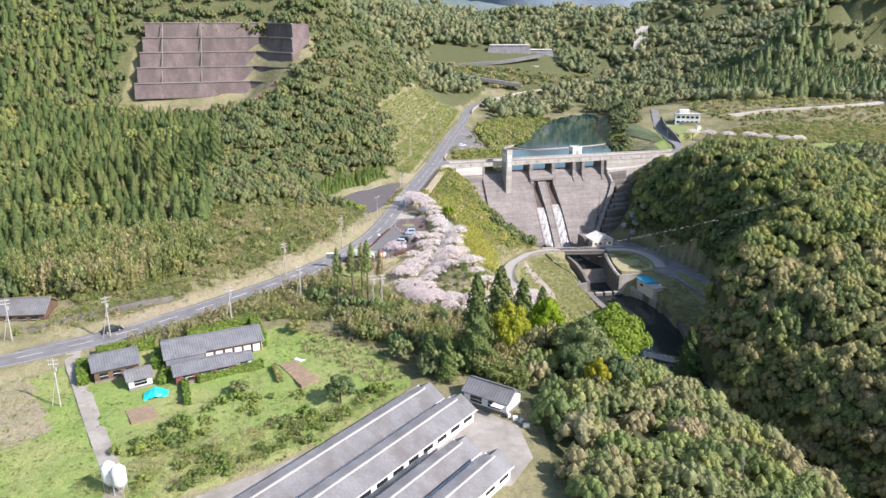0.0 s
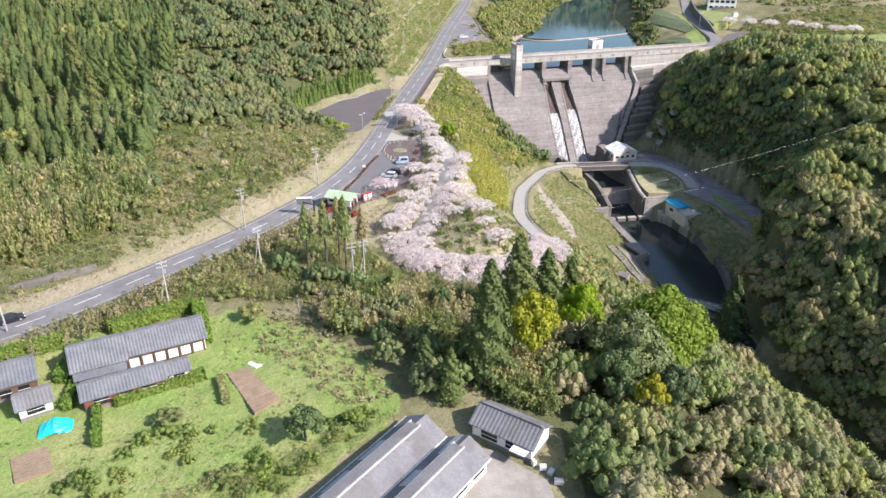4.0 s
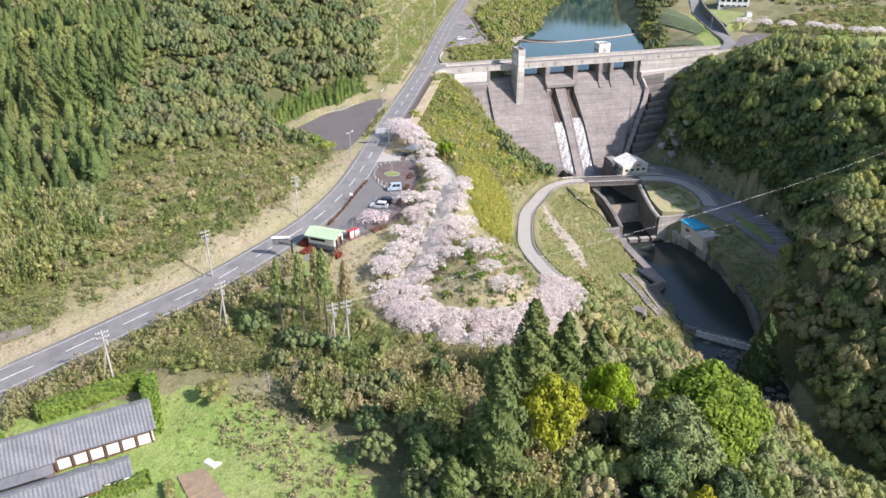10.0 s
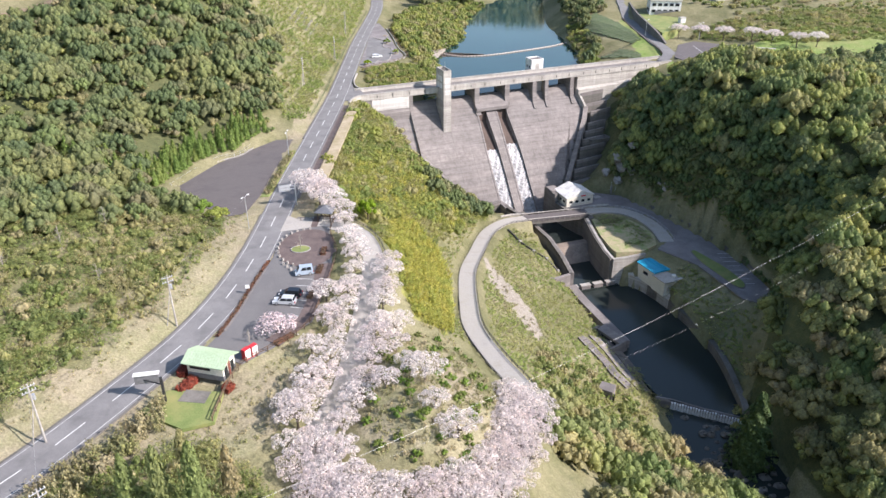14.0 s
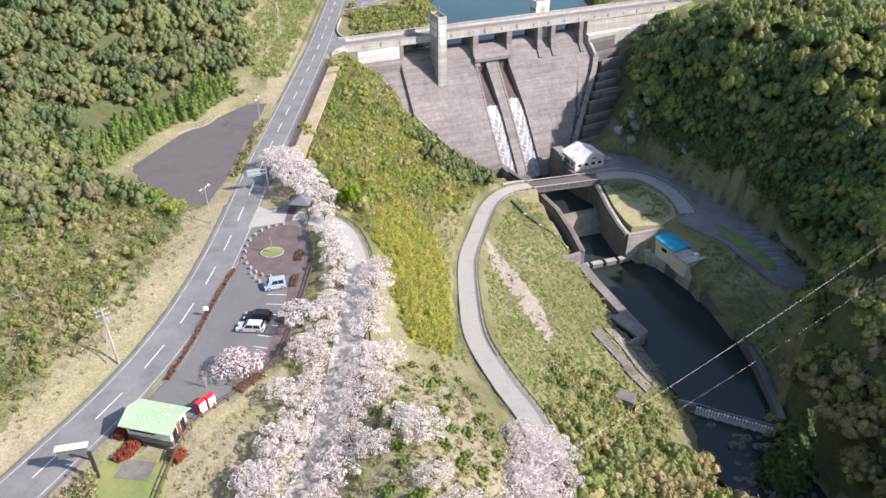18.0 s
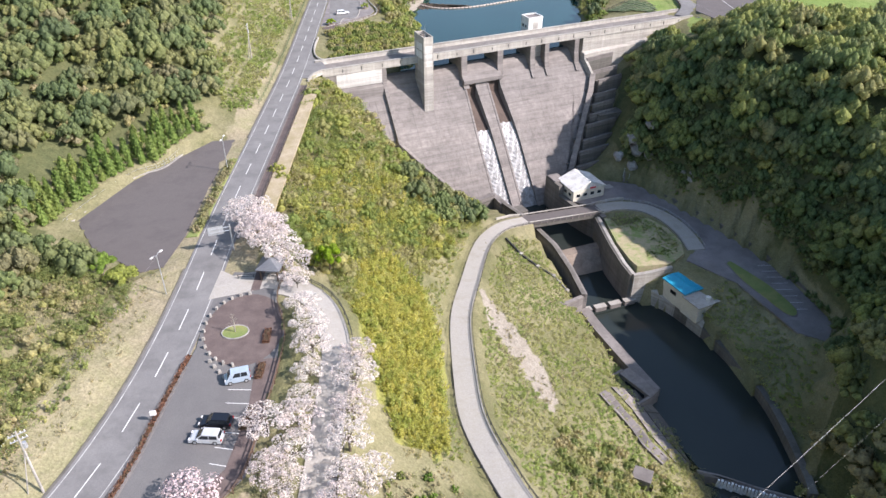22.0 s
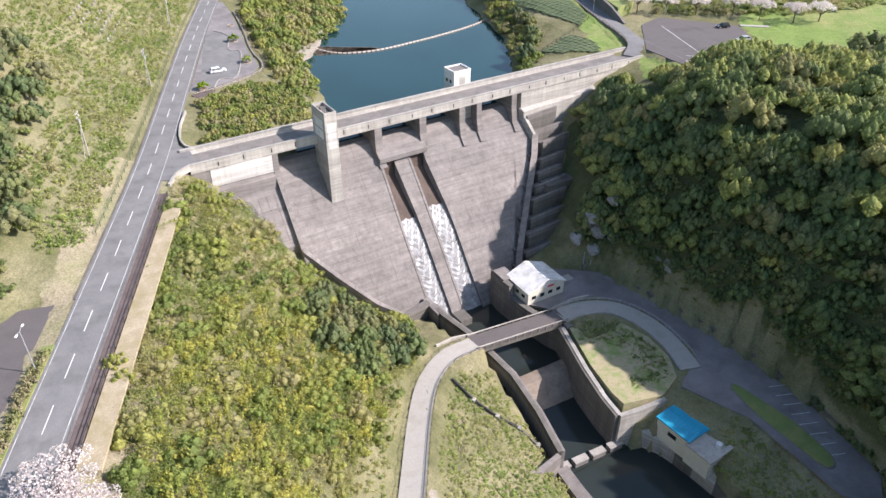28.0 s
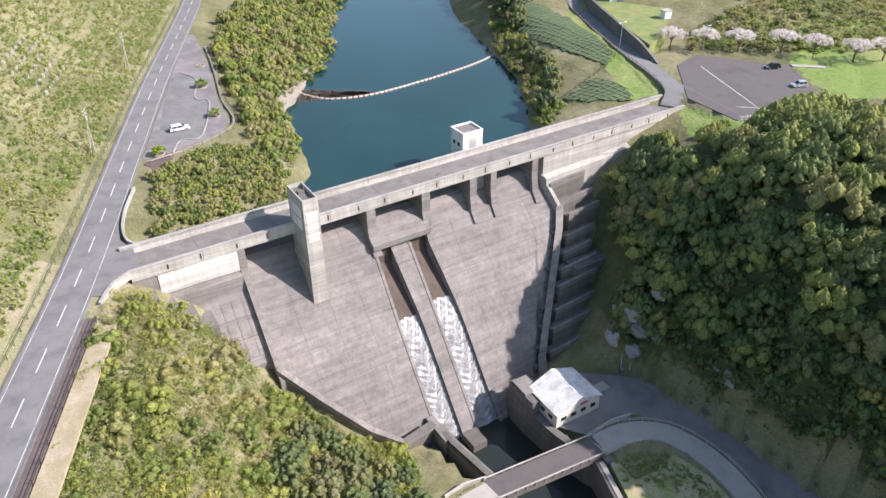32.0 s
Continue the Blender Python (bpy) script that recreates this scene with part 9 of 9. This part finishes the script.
# ridges closing the valley, with distance haze mixed into their colours
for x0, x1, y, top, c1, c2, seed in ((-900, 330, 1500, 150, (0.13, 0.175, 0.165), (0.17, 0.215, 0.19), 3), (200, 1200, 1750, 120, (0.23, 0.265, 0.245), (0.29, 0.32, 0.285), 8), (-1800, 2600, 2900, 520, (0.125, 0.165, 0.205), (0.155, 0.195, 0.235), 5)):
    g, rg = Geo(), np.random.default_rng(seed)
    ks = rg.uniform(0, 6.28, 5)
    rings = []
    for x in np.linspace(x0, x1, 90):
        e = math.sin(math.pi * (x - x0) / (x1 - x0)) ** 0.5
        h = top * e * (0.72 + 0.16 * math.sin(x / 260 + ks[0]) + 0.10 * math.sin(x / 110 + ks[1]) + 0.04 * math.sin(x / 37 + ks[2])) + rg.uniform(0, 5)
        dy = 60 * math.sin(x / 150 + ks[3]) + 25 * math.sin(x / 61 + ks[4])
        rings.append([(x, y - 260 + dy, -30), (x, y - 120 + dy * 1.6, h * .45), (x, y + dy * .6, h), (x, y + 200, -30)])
    setting("backdrop", g.loft(rings[::-1], closed=False), surface("haze_tinted_ridge", c1, c2, 0.012, 0.95, 0.12, 0.2), "distant wooded mountain ridge closing the valley, haze put into its colour", "mountain", True)



# ---- single trees ----
def tree(name, label, crown, leaf, trunk_h, trunk_r, at, scale, category="tree", group="", rz=0.0, crown_z=0.0):
    """A tree with its own trunk and crown; scale is the crown's radius and height."""
    T_ = thing(name, label, category, at, rz, group)
    tr = part("trunk", trunk_geo(RNG, trunk_h, trunk_r), M_BARK, T_)
    v, f = crown
    part("crown", np_mesh(name + "_crown", v * (scale[0], scale[0], scale[1]) + (0, 0, crown_z), f, leaf, None, True), None, T_)
    return T_


def big(lobes=15, leaves=1300, size=0.05, flat=0.85):
    return broad_crown(RNG, int(lobes * 1.6), leaves * 2, size * .85, flat, True, .74, -.2, (.17, .30), .25)


for nm, lab, leaf, x, y, top, r, crown in (
        ("camphor_tree", "round yellow-green tree in fresh leaf", F_YELLOW, 14.4, 143.6, 20.6, 5.3, big(16, 1500)),
        ("lime_green_tree", "rounded tree in lime-green new leaf", F_LIME, 22.8, 147.4, 19.8, 4.4, big(13, 1200)),
        ("evergreen_oak", "large dark evergreen tree with a lumpy crown", F_DARK, 30.0, 143.0, 17.2, 7.6, big(22, 1900, .045)),
        ("evergreen_oak", "large dark green tree above the gorge", F_DARK, 27.5, 137.5, 13.5, 4.4, big(16, 1400)),
        ("lime_green_tree", "broad tree in bright green new leaf", F_GREENTREE, 38.0, 150.0, 17.5, 9.2, big(24, 2600, .042)),
        ("camphor_tree", "small yellow-leaved tree among darker crowns", F_YELLOW, 31.2, 131.5, 12.8, 3.0, big(9, 700, .07)),
        ("evergreen_oak", "dense dark tree with a tall crown", F_DARK, 36.5, 136, 12, 4.2, big(14, 1300)),
        ("lime_green_tree", "bright green tree on the gorge edge", F_LIME, 46, 122, 0.5, 3.6, big(12, 900)),
        ("lime_green_tree", "bright green tree low in the wood", F_LIME, 40, 92, 4.5, 3.4, big(12, 900)),
        ("field_tree", "dense round dark-green tree in the field", F_DARK, -19.9, 125.2, 12.2, 3.3, big(14, 1300)),
        ("round_bush", "round dark evergreen bush tree", F_DARK, -0.6, 158.3, 12.8, 2.2, big(9, 800, .07)),
        ("fruit_tree", "light olive round tree beside the field", F_SCRUB, -34, 155, 10.5, 3.0, big(11, 900, .06)),
        ("round_bush", "olive bush tree by the lane", F_SCRUB, -9.5, 164.5, 12, 2.4, big(9, 700, .07)),
        ("fruit_tree", "dark shrubby fruit tree in the field", F_BROAD, -40.5, 128.5, 8.6, 2.4, big(9, 600, .07)),
        ("roadside_tree", "rounded olive tree with yellow tips above the road", F_SCRUB, -47, 251, 15.5, 4.0, big(14, 1300)),
        ("roadside_tree", "yellow-green bamboo-like tree beside the lot", F_BAMBOO, -30.5, 256.5, 13, 3.0, big(11, 1000, .06)),
        ("roadside_tree", "fresh green tree beside the lot", F_GREEN, -34.5, 260, 13.5, 2.8, big(11, 1000, .06)),
        ("willow", "pale yellow-green young tree beside the ramp", F_LIME, 2.0, 260.5, 12.0, 2.6, big(9, 700, .06)),
        ("lakeside_bush", "clipped yellow-green bush in the lay-by", F_LIME, 6.6, 399.4, 10.6, 1.9, big(9, 500, .06)),
        ("lakeside_bush", "round green bush in the lay-by", F_GREEN, 16.4, 437.8, 10.9, 1.9, big(9, 500, .06)),
        ("lakeside_bush", "round green bush beside the white car", F_HERB, 18.9, 417.0, 10.7, 1.7, big(9, 500, .06))):
    z = at_land(x, y)
    h = max(1.5, top - z)
    cz = max(h * 0.2, h - r * 2.4)
    tree(nm, lab, crown, leaf, h * .55, 0.05 * r + .1, (x, y, z), (r, (h - cz) / 1.55), crown_z=cz - .2)
# cedars standing out from the wood
cedar_crowns = [cone_crown(RNG, 2600, 0.017, 0.08, 0.72, True, 0.2) for _ in range(3)]
C0 = []
for k in range(3):
    T_ = thing("cedar_tree", "tall dense dark-green cedar with a pointed top", "tree", group="standing cedars")
    part("trunk", Geo().tube([(0, 0, -.02), (0, 0, .5)], 0.018, 0.01, 6), M_BARK, T_)
    part("crown", np_mesh("cedar_crown", cedar_crowns[k][0], cedar_crowns[k][1], F_CEDAR), None, T_)
    C0.append(T_)
spots = [(7.2, 140.1, 26.5, 1.0), (13.6, 158.1, 21.9, 1.25), (1.0, 134, 15, 1.2), (-3, 139, 14, 1.2), (19, 160.5, 18, 1.2), (82.5, 220.3, -21, 1.1), (24, 163, 15, 1.1), (-98, 246, 33, 1), (-93, 252, 34, 1), (-88, 259, 34, 1), (-102, 258, 36, 1), (-96, 266, 37, 1), (-86, 270, 36, 1), (-125, 242, 34, 1), (-112, 268, 38, 1), (150, 262, 10, 1.1), (-90, 282, 40, 1)]
for k, (x, y, top, w) in enumerate(spots):
    z = at_land(x, y)
    h = top - z
    m = pose(x, y, z, 0, 0, 40 * k) @ Matrix.Diagonal((h * w, h * w, h, 1))
    if k < 3:
        C0[k].matrix_world = m
    else:
        copy_thing(C0[k % 3], pose(x, y, z, 0, 0, 40 * k)).scale = (h * w, h * w, h)
# tall bare-stemmed pines by the lane
tops = [cone_crown(RNG, 700, 0.026, 0.55, 0.55) for _ in range(2)]
PN = thing("bare_stemmed_cedar", "tall cedar with a bare trunk and small top", "tree", group="bare-stemmed cedars")
part("trunk", Geo().tube([(0, 0, -.02), (0, 0, .9)], 0.014, 0.006, 6), M_BARK, PN)
for k in range(8):
    a, z = k * 2.4, 0.3 + .04 * k
    part("dead_branch", Geo().tube([(0, 0, z), (.06 * math.cos(a), .06 * math.sin(a), z + .01)], 0.003, 0.001, 4), M_BARK, PN)
part("crown", np_mesh("pine_crown", tops[0][0] * (.36, .36, 1), tops[0][1], F_OLIVE), None, PN)
for k, (x, y, top) in enumerate(((-18.7, 168.1, 25), (-22.6, 169, 24), (-26.4, 170, 22.5), (-20.6, 172.5, 23), (-15.8, 171, 21.5))):
    z = at_land(x, y)
    h = top - z
    if k == 0:
        PN.matrix_world = pose(x, y, z) @ Matrix.Diagonal((h, h, h, 1))
    else:
        copy_thing(PN, pose(x, y, z, 0, 0, 70 * k)).scale = (h, h, h)
# clipped conifers behind the empty lot
cv = cone_crown(RNG, 520, 0.036, 0.03, 0.7)
HC = thing("screen_conifer", "bright green pointed conifer in a screen row", "tree", group="conifer screen")
part("trunk", Geo().tube([(0, 0, -.05), (0, 0, .3)], 0.03, 0.02, 6), M_BARK, HC)
part("crown", np_mesh("screen_crown", cv[0] * (1.05, 1.05, 1), cv[1], F_CONIFER), None, HC)
row = []
for off in (1.8, 4.4, 7.0):
    row += [(p, h) for p, h in along(offset_line(BL, -off), 2.5)]
row += [(p, h) for p, h in along([Vector((-49, 270, 9)), Vector((-72, 282, 15))], 2.6)] + [(p, h) for p, h in along([Vector((-50, 275, 9)), Vector((-70, 287, 16))], 2.6)]
for k, (p, h) in enumerate(row):
    s = 4.2 + 1.3 * math.sin(k * 1.7)
    z = at_land(p.x, p.y)
    if k == 0:
        HC.matrix_world = pose(p.x, p.y, z) @ Matrix.Diagonal((s, s, s, 1))
    else:
        copy_thing(HC, pose(p.x, p.y, z, 0, 0, 31 * k)).scale = (s, s, s)
# cherry trees in blossom
CT = []
for k in range(4):
    T_ = thing("cherry_tree", "cherry tree in full pale pink blossom", "tree", group="cherries along the lane")
    part("trunk", trunk_geo(np.random.default_rng(30 + k), 2.6, 0.2, 6, 0.95), M_BARK, T_)
    v, f = VAR["cherry"][k]
    part("crown", np_mesh("cherry_crown", v * (2.8, 2.8, 2.8) + (0, 0, 1.75), f, F_CHERRY), None, T_)
    CT.append(T_)
spots = []
for p, h in along(offset_line(RAMP_LINE, 3.3, 0, 300), 4.6):
    if p.z > -2.2 and 172 < p.y < 247 and p.x < 6:
        spots.append((p.x, p.y))
for p, h in along(offset_line(RAMP_LINE, -3.2, 0, 300), 5.0):
    if p.z > -5.5 and 172 < p.y < 238:
        spots.append((p.x, p.y))
for off in (-2.4, 2.4, 0.2):
    for p, h in along(offset_line(RAMP_LINE, off, 0, 300), 5.6):
        if (p.y < 190 or p.x > 12) and p.z > -5.0 and p.y < 206 and p.x > -9:
            spots.append((p.x, p.y))
spots += [(-8.8, 264.5), (-10.4, 270), (-6.6, 260.8), (-8.4, 267.5), (-11.8, 273.5), (-4.2, 258.6), (4.8, 207.5), (6.5, 201), (8.6, 197.5), (5.2, 214), (2.6, 196), (-8.6, 199.5), (-11, 193.5), (-3.2, 252.4), (-6.6, 221.5), (-6.2, 214.8), (-8.8, 207.5), (27.2, 203.6), (23.6, 195.6), (12.2, 186.4), (9.4, 190.6), (133, 371), (138, 367.8), (143, 366)]
rr = random.Random(12)
for k, (x, y) in enumerate(spots):
    s = rr.uniform(0.75, 1.12) * (1.4 if y > 255 and x < 0 else 1.0)
    z = at_land(x, y)
    if k < 4:
        CT[k].matrix_world = pose(x, y, z, 0, 0, 50 * k) @ Matrix.Diagonal((s, s, s, 1))
    else:
        copy_thing(CT[k % 4], pose(x, y, z, 0, 0, rr.uniform(0, 360))).scale = (s, s, s * rr.uniform(.85, 1.1))
for k, (x, y) in enumerate(((155.3, 422), (164.6, 418.5), (175.2, 413.5), (181.2, 407.5), (188.6, 400.5), (196, 398), (147, 426))):
    c = copy_thing(CT[k % 4], pose(x, y, at_land(x, y), 0, 0, 77 * k))
    c.scale = (1.35, 1.35, 1.6)
    c["label"], c["group"] = "cherry tree in blossom on the terrace lawn", "terrace cherries"
v, f = broad_crown(RNG, 13, 900, 0.05, 0.5, False, .8, -.1)
tree("pink_cherry", "deep pink cherry tree in full blossom in the car park", (v, f), F_PINK, 2.4, 0.2, (-14.6, 212.8, 8), (3.3, 2.6), rz=20, crown_z=.4)


def bare_tree(at, h, seed, label):
    T_ = thing("bare_tree", label, "tree", at, 0, "bare trees")
    rng = np.random.default_rng(seed)
    part("trunk", Geo().tube([(0, 0, -.3), (.05, 0, h * .5), (0, .05, h)], 0.1, 0.03, 6), M_BARE_, T_)
    for k in range(16):
        a, z = rng.uniform(0, 6.28), h * rng.uniform(.25, .95)
        e = h * rng.uniform(.2, .42) * (1.15 - z / h)
        part("branch", Geo().tube([(0, 0, z), (e * .6 * math.cos(a), e * .6 * math.sin(a), z + e * .5), (e * math.cos(a + .2), e * math.sin(a + .2), z + e * 1.1)], 0.035, 0.01, 4), M_BARE_, T_)
    return T_


M_BARE_ = plain("bare_bark", (0.30, 0.27, 0.23), 0.9)
for k, (x, y, h) in enumerate(((-12.2, 242.6, 3.6), (-19.0, 210.5, 2.8), (-55, 236, 5), (-62, 228, 5), (-50, 246, 5), (100.5, 356, 6), (-22, 158, 5), (-26, 156, 4.5), (-46, 226, 4.5), (52, 108, 7), (44, 118, 7), (58, 122, 7))):
    bare_tree((x, y, at_land(x, y)), h, 60 + k, "bare pale-barked tree without leaves")
